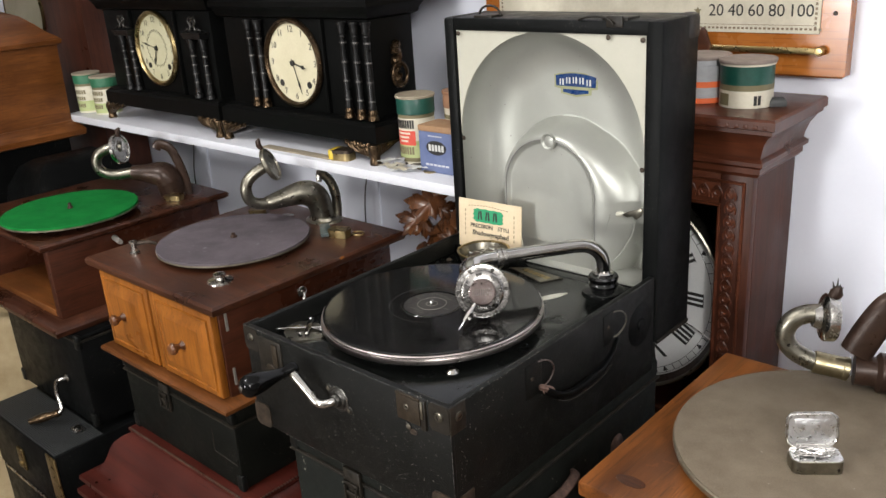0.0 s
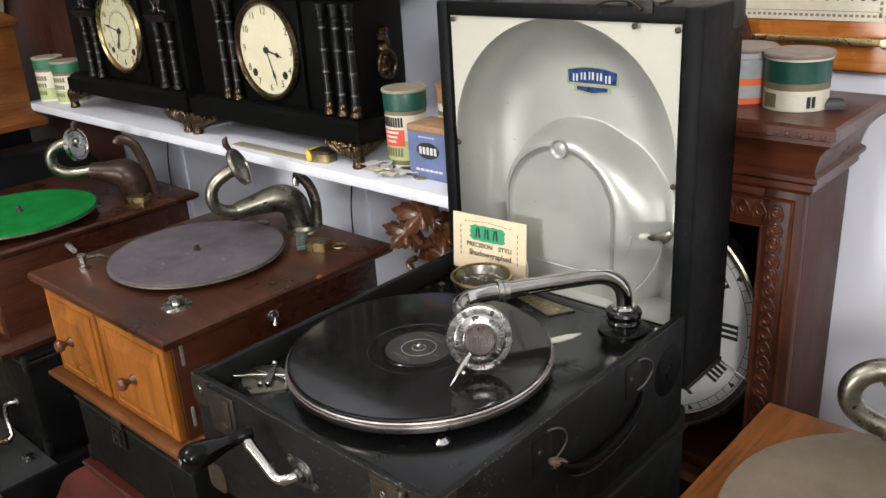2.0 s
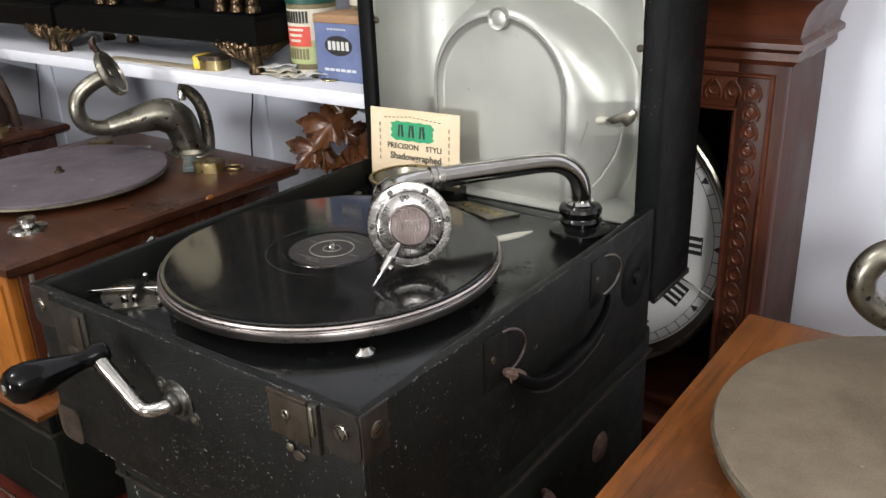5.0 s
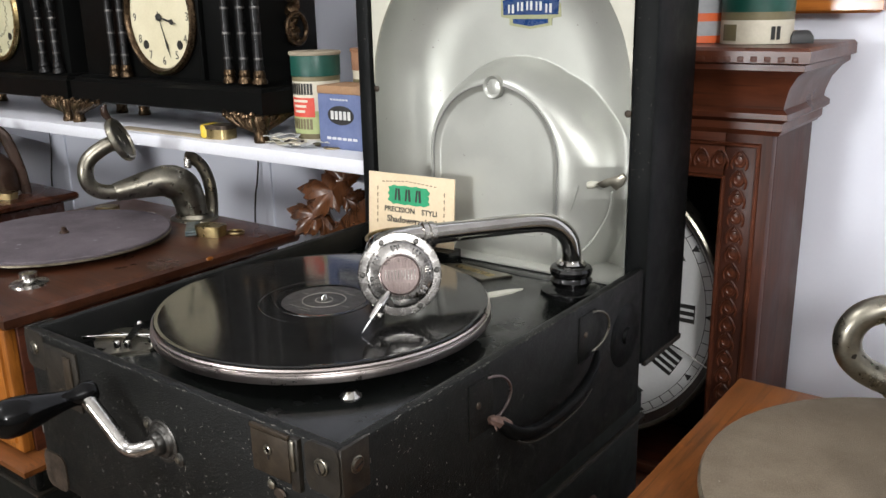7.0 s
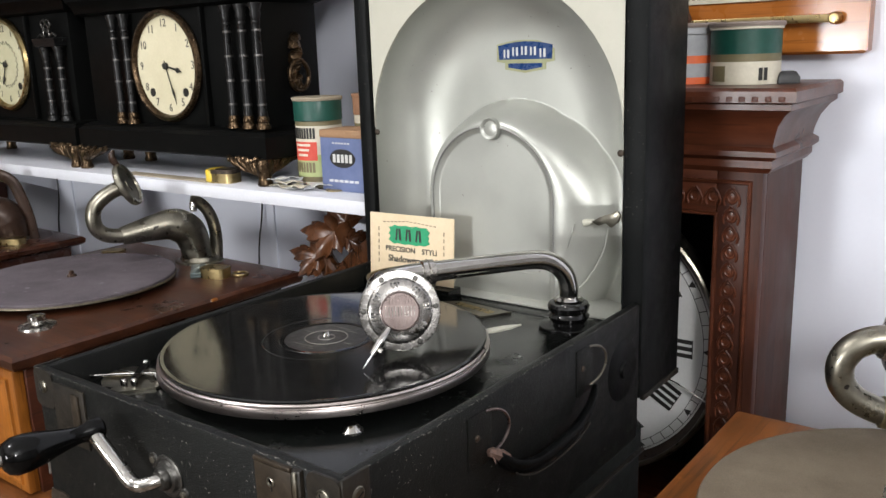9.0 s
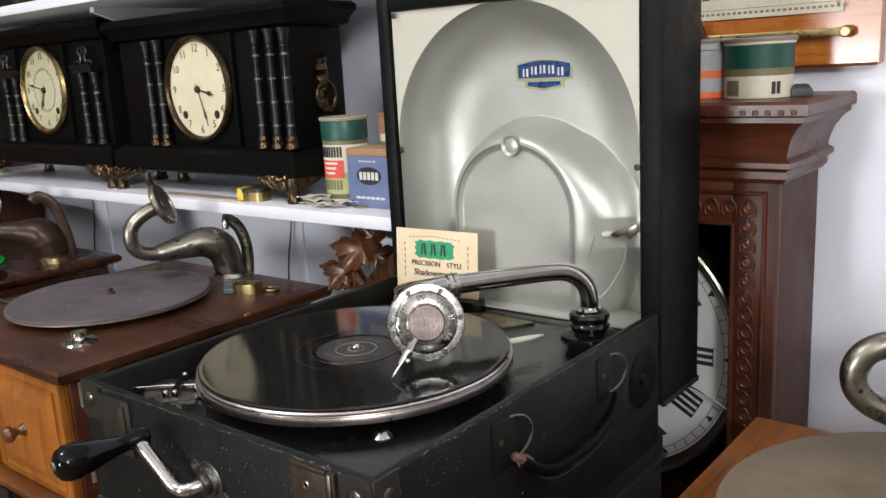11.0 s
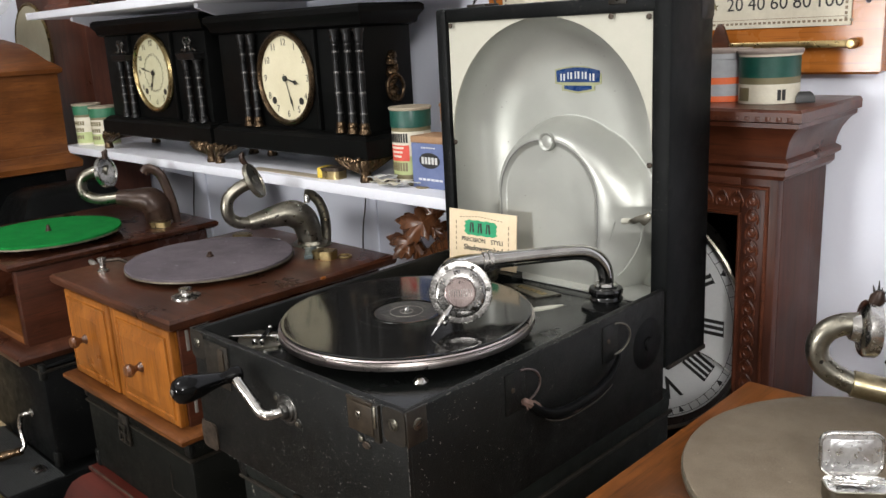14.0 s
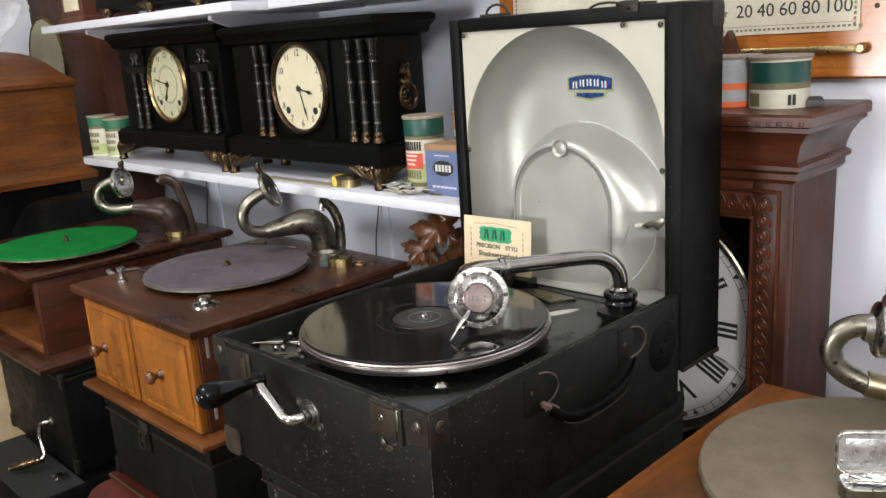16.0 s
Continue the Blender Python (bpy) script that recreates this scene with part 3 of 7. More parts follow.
    part("hasp", B(-0.0265, -0.0195, y0 - 0.003, y0 + 0.001, 1.021, 1.0545, 0.001), EDGE_WORN, g)
    part("hasp", B(-0.0255, -0.0215, y0 - 0.0045, y0 - 0.002, 1.034, 1.0535, 0.0012), PEWTER, g, "bright worn hasp tongue")
    part("rivet", lathe([(0.003, 0), (0.003, 0.001), (0, 0.002)], 12, Matrix.Translation(W(-0.0455, y0 - 0.001, 1.0175)) @ FRONT), PEWTER, g)
    part("rivet", lathe([(0.0042, 0), (0.0036, 0.0012), (0, 0.0016)], 12, Matrix.Translation(W(-0.039, y0 - 0.001, 1.0135)) @ FRONT @ Matrix.Diagonal((1.2, 0.8, 1, 1))), RUSTED, g)
    part("catch", B(-0.289, -0.246, y0 - 0.0016, y0 + 0.001, 1.004, 1.050, 0.0006), EDGE_WORN, g, "worn dark catch plate")
    part("catch", B(-0.262, -0.252, y0 - 0.0032, y0 - 0.001, 1.018, 1.046, 0.001), BROWN_PLATE, g, "rubbed catch tongue")
    part("catch", lathe([(0.0055, 0), (0.0048, 0.0014), (0, 0.002)], 14, Matrix.Translation(W(-0.268, y0 - 0.0014, 1.014)) @ FRONT @ Matrix.Diagonal((1.4, 0.8, 1, 1))), BROWN_PLATE, g)
    # winding crank
    cs = Vector(W(-0.151, y0, 1.012))
    esc = part("crank_escutcheon", lathe([(0.0150, 0), (0.0150, 0.0010), (0.0135, 0.0016), (0.0128, 0.0010), (0.0115, 0.0012), (0.0105, 0.0032), (0.0082, 0.0040), (0.0078, 0.007), (0.0066, 0.0085), (0, 0.0085)], 32, Matrix.Translation(cs) @ FRONT), DARK_STEEL, g, "dull dark ringed crank socket")
    for dx, dz in ((-0.0155, 0.008), (0.0150, -0.009)):
        part("ear", lathe([(0.0050, 0), (0.0046, 0.0012), (0, 0.0016)], 14, Matrix.Translation(cs + Vector((dx, 0, dz))) @ FRONT), DARK_STEEL, esc)
        part("screw", lathe([(0.0024, 0.0008), (0.0022, 0.0022), (0, 0.0026)], 12, Matrix.Translation(cs + Vector((dx, 0, dz))) @ FRONT), PEWTER, esc)
    rod = smooth_path([cs + Vector((0, 0, 0)), cs + Vector((-0.003, -0.009, -0.001)), cs + Vector((-0.009, -0.0155, -0.0025)), cs + Vector((-0.018, -0.0175, -0.001)), cs + Vector((-0.034, -0.019, 0.012)), cs + Vector((-0.052, -0.021, 0.0265))], 8)
    crank = part("crank", tube(rod, 0.0050, 16), NICKEL, g, "bent steel winding crank")
    ha = cs + Vector((-0.053, -0.017, 0.027))
    hb = cs + Vector((-0.066, -0.076, 0.025))
    L = (hb - ha).length
    part("crank_handle", lathe([(0.0050, -0.005), (0.0078, -0.003), (0.0084, 0.001), (0.0080, 0.005), (0.0062, 0.009), (0.0060, 0.012), (0.0070, 0.019), (0.0090, 0.028), (0.0114, L * 0.60), (0.0128, L * 0.76), (0.0126, L * 0.88), (0.0104, L * 0.96), (0.0066, L), (0, L + 0.0004)], 32, along(ha, hb)), GRIP_BLACK, crank, "black turned wooden grip")
    part("ferrule", lathe([(0.0040, L), (0.0040, L + 0.0015), (0, L + 0.002)], 16, along(ha, hb)), NICKEL, crank)
    # carrying handle on the long side
    for yy, tone in ((0.134, COPPER_TONE), (0.284, PEWTER)):
        wire = [W(x1 + 0.001 + 0.0035 * math.sin(math.pi * k / 20), yy + 0.003 + 0.0235 * math.sin(math.pi * k / 20), 1.029 + 0.0165 * math.cos(math.pi * k / 20)) for k in range(21)]
        part("handle_loop", tube(wire, 0.0011, 8), tone, g, "bent wire handle loop")
        part("handle_plate", B(x1 - 0.001, x1 + 0.0012, yy - 0.018, yy + 0.010, 1.008, 1.047, 0.0008), LEATHERETTE, g)
        part("rivet", lathe([(0.0026, 0), (0.0022, 0.0012), (0, 0.0016)], 12, Matrix.Translation(W(x1 + 0.001, yy - 0.008, 1.030)) @ pose(0, 0, 0, 0, 90, 0)), RUSTED, g)
    hp = smooth_path([W(x1 + 0.006, 0.143, 1.012), W(x1 + 0.011, 0.160, 0.998), W(x1 + 0.012, 0.19, 0.990), W(x1 + 0.012, 0.24, 0.992), W(x1 + 0.010, 0.272, 1.002), W(x1 + 0.006, 0.288, 1.012)], 8)
    part("carrying_handle", tube(hp, [0.0035 + 0.0045 * math.sin(math.pi * k / (len(hp) - 1)) for k in range(len(hp))], 12, None, None, False, 0.6), LEATHERETTE_PLAIN, g, "black leather carrying handle with frayed ends")
    part("stitched_edge", tube([Vector(p) + Vector((0.004, 0, -0.0055)) for p in hp[6:30]], 0.0008, 6), EDGE_WORN, g)
    bm = tube(smooth_path([W(x1 + 0.003, 0.136, 1.017), W(x1 + 0.006, 0.146, 1.011), W(x1 + 0.008, 0.156, 1.006)], 5), [0.0016, 0.0030, 0.0040, 0.0034, 0.0042, 0.0036, 0.0044, 0.0036, 0.0030, 0.0024, 0.0012], 7)
    for k in range(9):
        p = Vector(W(x1 + 0.004, 0.138 + 0.002 * k, 1.015 - 0.001 * k))
        tube([p, p + Vector((0.003, rnd.uniform(-0.004, 0.004), rnd.uniform(-0.006, 0.002)))], [0.0012, 0.0003], 5, None, bm)
    part("frayed_end", bm, FRAYED, g, "frayed brown leather end")
    part("frayed_end", tube([W(x1 + 0.011, 0.196, 0.984), W(x1 + 0.012, 0.208, 0.985), W(x1 + 0.011, 0.220, 0.988)], [0.0008, 0.0026, 0.0008], 6), FRAYED, g)
    # stay disc by the lid
    part("stay_disc", lathe([(0.030, 0), (0.030, 0.003), (0.027, 0.005), (0.008, 0.0055), (0.007, 0.008), (0, 0.008)], 32, Matrix.Translation(W(x1 - 0.004, 0.352, 1.004)) @ pose(0, 0, 0, 0, 90, 0)), LEATHERETTE_PLAIN, g, "black round lid stay plate")

    # lid
    lx0, lx1, ly0, ly1, lz0, lz1 = -0.322, 0.012, 0.388, 0.478, 0.962, 1.366
    t = 0.018
    lid = part("lid", B(lx0 + t, lx1 - t, ly1 - 0.008, ly1, 1.033, lz1 - 0.017, 0.001), LID_CLOTH, g, "black leathercloth lid standing open")
    part("lid_side", B(lx0, lx0 + t, ly0, ly1, lz0, lz1, 0.004), LID_CLOTH, lid)
    part("lid_side", B(lx1 - t - 0.004, lx1, ly0, ly1, lz0, lz1, 0.004), LID_CLOTH, lid)
    part("lid_top", B(lx0 + t, lx1 - t, ly0, ly1, lz1 - 0.017, lz1, 0.003), LID_CLOTH, lid)
    part("lid_foot", B(lx0 + t, lx1 - t, ly0, ly1, lz0, 1.033, 0.002), LID_CLOTH, lid)
    part("edge_strip", B(lx1 - 0.003, lx1 + 0.0014, ly0 + 0.004, ly1 - 0.002, lz0 - 0.0014, lz0 + 0.004, 0.0006), EDGE_WORN, lid, "worn metal edge strip")
    for px, pz in ((-0.296, 1.345), (-0.014, 1.344), (-0.296, 1.20), (-0.012, 1.19), (-0.30, 1.09), (-0.06, 1.346)):
        part("screw", lathe([(0.0032, 0), (0.0032, 0.001), (0, 0.0022)], 12, Matrix.Translation(W(px, ly0 + 0.001, pz)) @ FRONT), RUSTED, lid)
    part("hinge", B(-0.07, -0.035, ly0 + 0.002, ly0 + 0.03, lz1 - 0.001, lz1 + 0.003, 0.0008), EDGE_WORN, lid, "worn metal lid catch")
    part("catch_wire", tube(smooth_path([W(-0.10, ly0 - 0.002, lz1), W(-0.085, ly0 - 0.004, lz1 + 0.004), W(-0.065, ly0, lz1 + 0.003), W(-0.05, ly0 - 0.004, lz1 - 0.004)], 6), 0.0014, 8), EDGE_WORN, lid)
    part("hinge", B(-0.27, -0.24, ly0 + 0.004, ly0 + 0.03, lz1 - 0.001, lz1 + 0.003, 0.0008), EDGE_WORN, lid)
    part("catch_wire", tube([W(-0.255 + 0.018 * math.cos(a / 8 * math.pi), ly0 + 0.02, lz1 + 0.002 + 0.012 * math.sin(a / 8 * math.pi)) for a in range(9)], 0.0016, 8), EDGE_WORN, lid)
    part("catch_plate", B(-0.062, -0.040, ly0 - 0.0014, ly0 + 0.001, lz1 - 0.008, lz1 + 0.005, 0.0006), EDGE_WORN, lid, "small worn catch plate")
    part("corner_cap", box(lx1 - ox - 0.02, lx1 - ox + 0.0015, ly1 - oy - 0.03, ly1 - oy + 0.0015, lz1 - oz - 0.03, lz1 - oz + 0.0015, 0.006), EDGE_WORN, lid)

    # sound reflector inside the lid: an arched bowl with the horn rising from it
    uc, R, vc = -0.1575, 0.1455, 1.2045
    ucs, rs, vcs = -0.162, 0.074, 1.135
    ztop, zbot = 1.3495, 1.034
    yf, depth = ly0 + 0.006, 0.064

    def sdf(u, v, c, r, h):
        return (math.hypot(u - c, v - h) if v > h else abs(u - c)) - r

    def along_curve(t, knots):
        for (a0, w0), (a1, w1) in zip(knots, knots[1:]):
            if t <= a1:
                f = (t - a0) / (a1 - a0)
                return w0 + (w1 - w0) * f
        return knots[-1][1]

    def surface(u, v):
        s = -sdf(u, v, uc, R, vc)
        k = max(0.0, min(1.0, s / 0.072))
        d = depth * math.sqrt(max(0.0, 1 - (1 - k) ** 2))
        s2 = sdf(u, v, ucs, rs, vcs)
        ang = math.degrees(math.atan2(max(v - vcs, 0), u - ucs))
        wid = along_curve(ang, ((0, 0.066), (5, 0.061), (26, 0.041), (55, 0.026), (90, 0.023), (180, 0.019)))
        if v < vcs:
            wid = along_curve(vcs - v, ((0, 0.066), (0.03, 0.067), (0.06, 0.056), (0.101, 0.032))) if u > ucs else 0.019
        rise = depth - 0.010
        if s2 <= 0:
            h = rise - 0.004 * min(1.0, -s2 / 0.007)
        else:
            q = min(1, s2 / wid)
            h = rise * (1 - q * q) ** 0.92
        h = min(h, depth - 0.004)
        e = max(0.030 - abs(d - depth + h), 0.0) / 0.030
        return yf + min(d, depth - h) - e * e * 0.0075

    nu, nv = 350, 330
    bm = bmesh.new()
    grid = []
    for i in range(nu + 1):
        u = uc - R * math.cos(math.pi * i / nu)
        vt = vc + math.sqrt(max(0, R * R - (u - uc) ** 2))
        grid.append([bm.verts.new(W(u, surface(u, zbot + (vt - zbot) * math.sin(math.pi / 2 * j / nv)), zbot + (vt - zbot) * math.sin(math.pi / 2 * j / nv))) for j in range(nv + 1)])
    for i in range(nu):
        for j in range(nv):
            bm.faces.new((grid[i][j], grid[i + 1][j], grid[i + 1][j + 1], grid[i][j + 1]))
    part("sound_reflector", bm, SILVER_PAINT, lid, "silver-grey pressed metal reflector bowl with a raised horn", 50)
    bm = bmesh.new()
    prev = None
    for i in range(61):
        u = uc - R * math.cos(math.pi * i / 60)
        vt = vc + math.sqrt(max(0, R * R - (u - uc) ** 2))
        cur = (bm.verts.new(W(u, yf - 0.001, vt)), bm.verts.new(W(u, yf - 0.001, ztop)), bm.verts.new(W(u, yf + 0.006, vt)))
        if prev:
            bm.faces.new((prev[0], cur[0], cur[1], prev[1]))
            bm.faces.new((prev[2], cur[2], cur[0], prev[0]))
        prev = cur
    part("cream_panel", bm, CREAM_PANEL, lid, "cream enamelled corner panel")
    arch = [(ucs + rs - 0.001, zbot + 0.03)] + arc(ucs, vcs, rs - 0.001, 0, 180, 40) + [(ucs - rs + 0.001, zbot + 0.03)]
    part("seam", tube([W(u, yf + 0.0100, v) for u, v in arch], 0.0009, 8), SEAM_GREY, lid)
    part("knob", lathe([(0.0115, 0.0), (0.0105, 0.004), (0.009, 0.0035), (0.0075, 0.0015), (0.004, 0.0022), (0, 0.0025)], 28, Matrix.Translation(W(-0.160, yf + 0.011, 1.206)) @ FRONT), SILVER_PAINT, lid, "round pressed boss")
    # White highlight on a dent by the flap, modelled as a cream teardrop.
    part("dent_highlight", lathe([(0.0, 0.0), (0.0032, 0.001), (0.0036, 0.005), (0.002, 0.012), (0.0, 0.015)], 14, Matrix.Translation(W(-0.062, 0.412, 1.118)) @ pose(0, 0, 0, 0, 80, 20)), CREAM_PANEL, lid, "cream teardrop for the white highlight on a dent")
    part("torn_flap", slab([(a - ox, b - oz) for a, b in ((-0.051, 1.121), (-0.041, 1.127), (-0.030, 1.131), (-0.024, 1.134), (-0.0205, 1.130), (-0.023, 1.123), (-0.030, 1.117), (-0.036, 1.121), (-0.043, 1.118))], 0.4085 - oy, 0.4105 - oy, None, 0.0006), PEWTER, lid, "torn bent metal flap at the horn mouth")
    part("crease", tube(smooth_path([W(-0.041, 0.425, 1.112), W(-0.044, 0.422, 1.09), W(-0.055, 0.416, 1.066), W(-0.066, 0.412, 1.052)], 8), 0.0012, 8), SILVER_PAINT, lid)
    part("crease", tube(smooth_path([W(-0.068, 0.408, 1.118), W(-0.073, 0.407, 1.10), W(-0.080, 0.4065, 1.082), W(-0.088, 0.4055, 1.078)], 8), 0.0009, 8), SILVER_PAINT, lid)
    part("crease", tube([W(-0.205, yf + 0.0135, 1.062), W(-0.115, yf + 0.0135, 1.062)], 0.0008, 6), SILVER_PAINT, lid)
    part("ledge", B(-0.296, -0.014, yf - 0.004, yf + 0.066, 1.0315, 1.0350, 0.001), SILVER_PAINT, lid)
    # maker's transfer: plain shapes only
    ly = surface(-0.147, 1.275) - 0.0008
    hw = 0.034
    top = [(-0.147 + hw * (1 - k / 6), 1.287 + 0.004 * (1 - (1 - k / 6) ** 2)) for k in range(13)]
    out = [(-0.147 - hw, 1.270), (-0.147 - 0.024, 1.2685), (-0.147 - 0.024, 1.262), (-0.147, 1.2585), (-0.147 + 0.024, 1.262), (-0.147 + 0.024, 1.2685), (-0.147 + hw, 1.270)]
    emblem = part("transfer", slab([(a - ox, b - oz) for a, b in out + top], ly - oy, ly - oy + 0.002), LOGO_GOLD, lid, "blue and gold maker's transfer, plain shapes")
    part("blue_field", slab([(-0.147 + s * 0.031 - ox, 1.272 - oz) for s in (-1, 1)] + [(a * 0.94 + -0.147 * 0.06 - ox, b - 0.0015 - oz) for a, b in top], ly - oy - 0.0003, ly - oy), LOGO_BLUE, emblem)
    part("blue_field", slab([(-0.147 - 0.020 - ox, 1.264 - oz), (-0.147 - ox, 1.261 - oz), (-0.147 + 0.020 - ox, 1.264 - oz), (-0.147 + 0.020 - ox, 1.268 - oz), (-0.147 - 0.020 - ox, 1.268 - oz)], ly - oy - 0.0003, ly - oy), LOGO_BLUE, emblem)
    for k, dx in enumerate((-0.022, -0.0115, -0.001, 0.0095, 0.0205)):
        x = -0.147 + dx
        zc = 1.2805 - 0.0035 * (dx / 0.024) ** 2
        for q, w_ in ((-0.0024, 0.0009), (0.0022, 0.0012)):
            part("bar", slab([(x + q - w_ - ox, zc - 0.0042 - oz), (x + q + w_ - ox, zc - 0.0042 - oz), (x + q + w_ - ox, zc + 0.0042 - oz), (x + q - w_ - ox, zc + 0.0042 - oz)], ly - oy - 0.0006, ly - oy - 0.0003), LOGO_WHITE, emblem)

    # turntable and tone arm
    tt = part("turntable", lathe([(0.02, 1.032 - oz), (0.02, 1.043 - oz), (0.124, 1.0445 - oz), (0.1318, 1.0448 - oz), (0.1338, 1.0452 - oz), (0.1344, 1.0460 - oz), (0.1343, 1.0480 - oz), (0.1340, 1.0503 - oz), (0.1336, 1.0512 - oz), (0.1326, 1.0516 - oz), (0.1324, 1.0522 - oz), (0.1332, 1.0530 - oz), (0.1332, 1.0540 - oz), (0.1322, 1.0552 - oz), (0.12, 1.0556 - oz), (0, 1.0556 - oz)], 96, Matrix.Translation((-0.166 - ox, 0.166 - oy, 0))), RIM_NICKEL, g, "bright chromed turntable rim")
    part("spindle", lathe([(0.0035, 1.05 - oz), (0.0035, 1.0585 - oz), (0.0025, 1.0615 - oz), (0, 1.062 - oz)], 16, Matrix.Translation((-0.166 - ox, 0.166 - oy, 0))), CHROME, tt)
    ab = Vector(W(-0.048, 0.360, deck))
    part("arm_base", lathe([(0.0268, 0), (0.0268, 0.0022), (0.0250, 0.0034), (0.0190, 0.0042), (0.0165, 0.0064), (0.0182, 0.0088), (0.0192, 0.0112), (0.0170, 0.0132), (0.0165, 0.0146), (0.0186, 0.0166), (0.0192, 0.0206), (0.0178, 0.0232), (0.0130, 0.0246), (0, 0.0246)], 48, Matrix.Translation(ab)), BAKELITE, g, "glossy black ribbed bakelite arm pillar")
    part("collar", lathe([(0.0135, 0.0236), (0.0135, 0.0266), (0.0112, 0.0288), (0, 0.0288)], 32, Matrix.Translation(ab)), CHROME, g)
    arm = [W(-0.048, 0.360, 1.056), W(-0.048, 0.360, 1.069), W(-0.0502, 0.3565, 1.0825), W(-0.0570, 0.3475, 1.0935), W(-0.068, 0.333, 1.0985), W(-0.093, 0.296, 1.0990), W(-0.121, 0.255, 1.0985)]
    tonearm = part("tone_arm", tube(smooth_path(arm, 8), 0.0088, 20), CHROME, g, "chromed tubular tone arm")
    part("joint_ring", lathe([(0.0088, 0), (0.0108, 0.001), (0.0108, 0.005), (0.0096, 0.006), (0.0108, 0.007), (0.0108, 0.011), (0.0088, 0.012)], 28, along(arm[-1], W(-0.131, 0.240, 1.0985))), NICKEL, tonearm)
    n = Vector((0.66, -0.72, 0.22)).normalized()
    sc = Vector(W(-0.083, 0.163, 1.094))
    back = sc - n * 0.016
    neck = [Vector(arm[-1]), Vector(W(-0.135, 0.234, 1.0985)), Vector(W(-0.142, 0.211, 1.0980)), Vector(W(-0.133, 0.193, 1.0965)), Vector(W(-0.115, 0.185, 1.0955)), back]
    part("gooseneck", tube(smooth_path(neck, 8), [0.009 - 0.0015 * k / 40 for k in range(41)], 18), CHROME, tonearm, "chromed curled gooseneck")
    sbm = Matrix.Translation(sc) @ n.to_track_quat("Z", "Y").to_matrix().to_4x4() @ Matrix.Scale(1.07, 4)
    sb = part("soundbox", lathe([(0.012, -0.018), (0.020, -0.017), (0.0275, -0.013), (0.0287, -0.011), (0.0287, -0.0015), (0.0282, -0.0002), (0.0272, 0.0), (0.0232, 0.0), (0.0226, 0.0006), (0.0222, 0.0020), (0.0215, 0.0026), (0.0150, 0.0036), (0.0146, 0.0030), (0.0140, 0.0030), (0, 0.0030)], 72, sbm), SOUNDBOX_METAL, tonearm, "round chromed soundbox with pierced grille")
    part("centre_boss", lathe([(0.0142, 0.0028), (0.0142, 0.0046), (0.0134, 0.0050), (0.0128, 0.0042), (0, 0.0042)], 44, sbm), COPPER_TONE, sb, "coppery centre plate with plain bars")
    for k in range(9):
        x = -0.0088 + 0.0022 * k
        e = math.sqrt(max(0.0, 0.0122 ** 2 - x * x))
        for s_ in (-1, 1):
            if e > 0.0062:
                part("bar", box(x - 0.0006, x + 0.0006, min(s_ * 0.0052, s_ * e), max(s_ * 0.0052, s_ * e), 0.0038, 0.0049, 0.0002, 1), COPPER_TONE, sb).data.transform(sbm)
    for k in range(5):
        for dx in (-0.0011, 0.0011):
            part("bar", box(-0.0088 + 0.0044 * k + dx - 0.0003, -0.0088 + 0.0044 * k + dx + 0.0003, -0.0036, 0.0036, 0.0040, 0.0051, 0.0001, 1), NICKEL, sb).data.transform(sbm)
    for a in (8, 52, 98, 146, 190, 325):
        s = box(0.0166, 0.0206, -0.0031, 0.0031, 0.0002, 0.0031, 0.0003, 1)
        part("grille_slot", s, RECESS_SHADE, sb).data.transform(sbm @ pose(0, 0, 0, 0, 0, a))
        for q, wq in ((-0.0014, 0.0006), (0.0015, 0.0009)):
            s = box(0.0164, 0.0210, q - wq, q + wq, 0.0012, 0.0038, 0.0003, 1)
            part("grille_bar", s, CHROME, sb).data.transform(sbm @ pose(0, 0, 0, 0, 0, a))
        s = box(0.0181, 0.0192, -0.0033, 0.0033, 0.0012, 0.0036, 0.0003, 1)
        part("grille_bar", s, CHROME, sb).data.transform(sbm @ pose(0, 0, 0, 0, 0, a))
    for a in (5, 62, 118, 178, 236, 300):
        part("screw", lathe([(0.0020, -0.0006), (0.0020, 0.0012), (0.0012, 0.0018), (0, 0.0018)], 12, sbm @ pose(0.0254 * math.cos(radians(a)), 0.0254 * math.sin(radians(a)), 0)), DARK_STEEL, sb)
    tip = Vector(W(-0.089, 0.126, 1.0590))
    nb = sc + n * 0.004 + (tip - sc).normalized() * 0.015
    bar = part("stylus_bar", tube([nb, nb + (tip - nb) * 0.3, nb + (tip - nb) * 0.32, nb + (tip - nb) * 0.66], [0.0020, 0.0030, 0.0036, 0.0026], 14), CHROME, sb, "chromed stylus bar")
    part("needle", tube([nb + (tip - nb) * 0.6, nb + (tip - nb) * 0.85, tip], [0.0008, 0.0008, 0.0002], 8), STEEL_TIN, bar, "bright steel needle")
    th = nb + (tip - nb) * 0.5
    part("thumbscrew", lathe([(0.0010, 0), (0.0010, 0.003), (0.0022, 0.0035), (0.0022, 0.006), (0, 0.006)], 14, along(th, th + n.cross(tip - nb).normalized() + n * 0.6)), NICKEL, bar)

    # deck fittings
    part("maker_plate", plate([W(a, b, 0)[:2] for a, b in ((-0.196, 0.358), (-0.131, 0.338), (-0.114, 0.366), (-0.176, 0.3715))], deck - oz, deck - oz + 0.0014), PEWTER, g, "small engraved maker's plate")
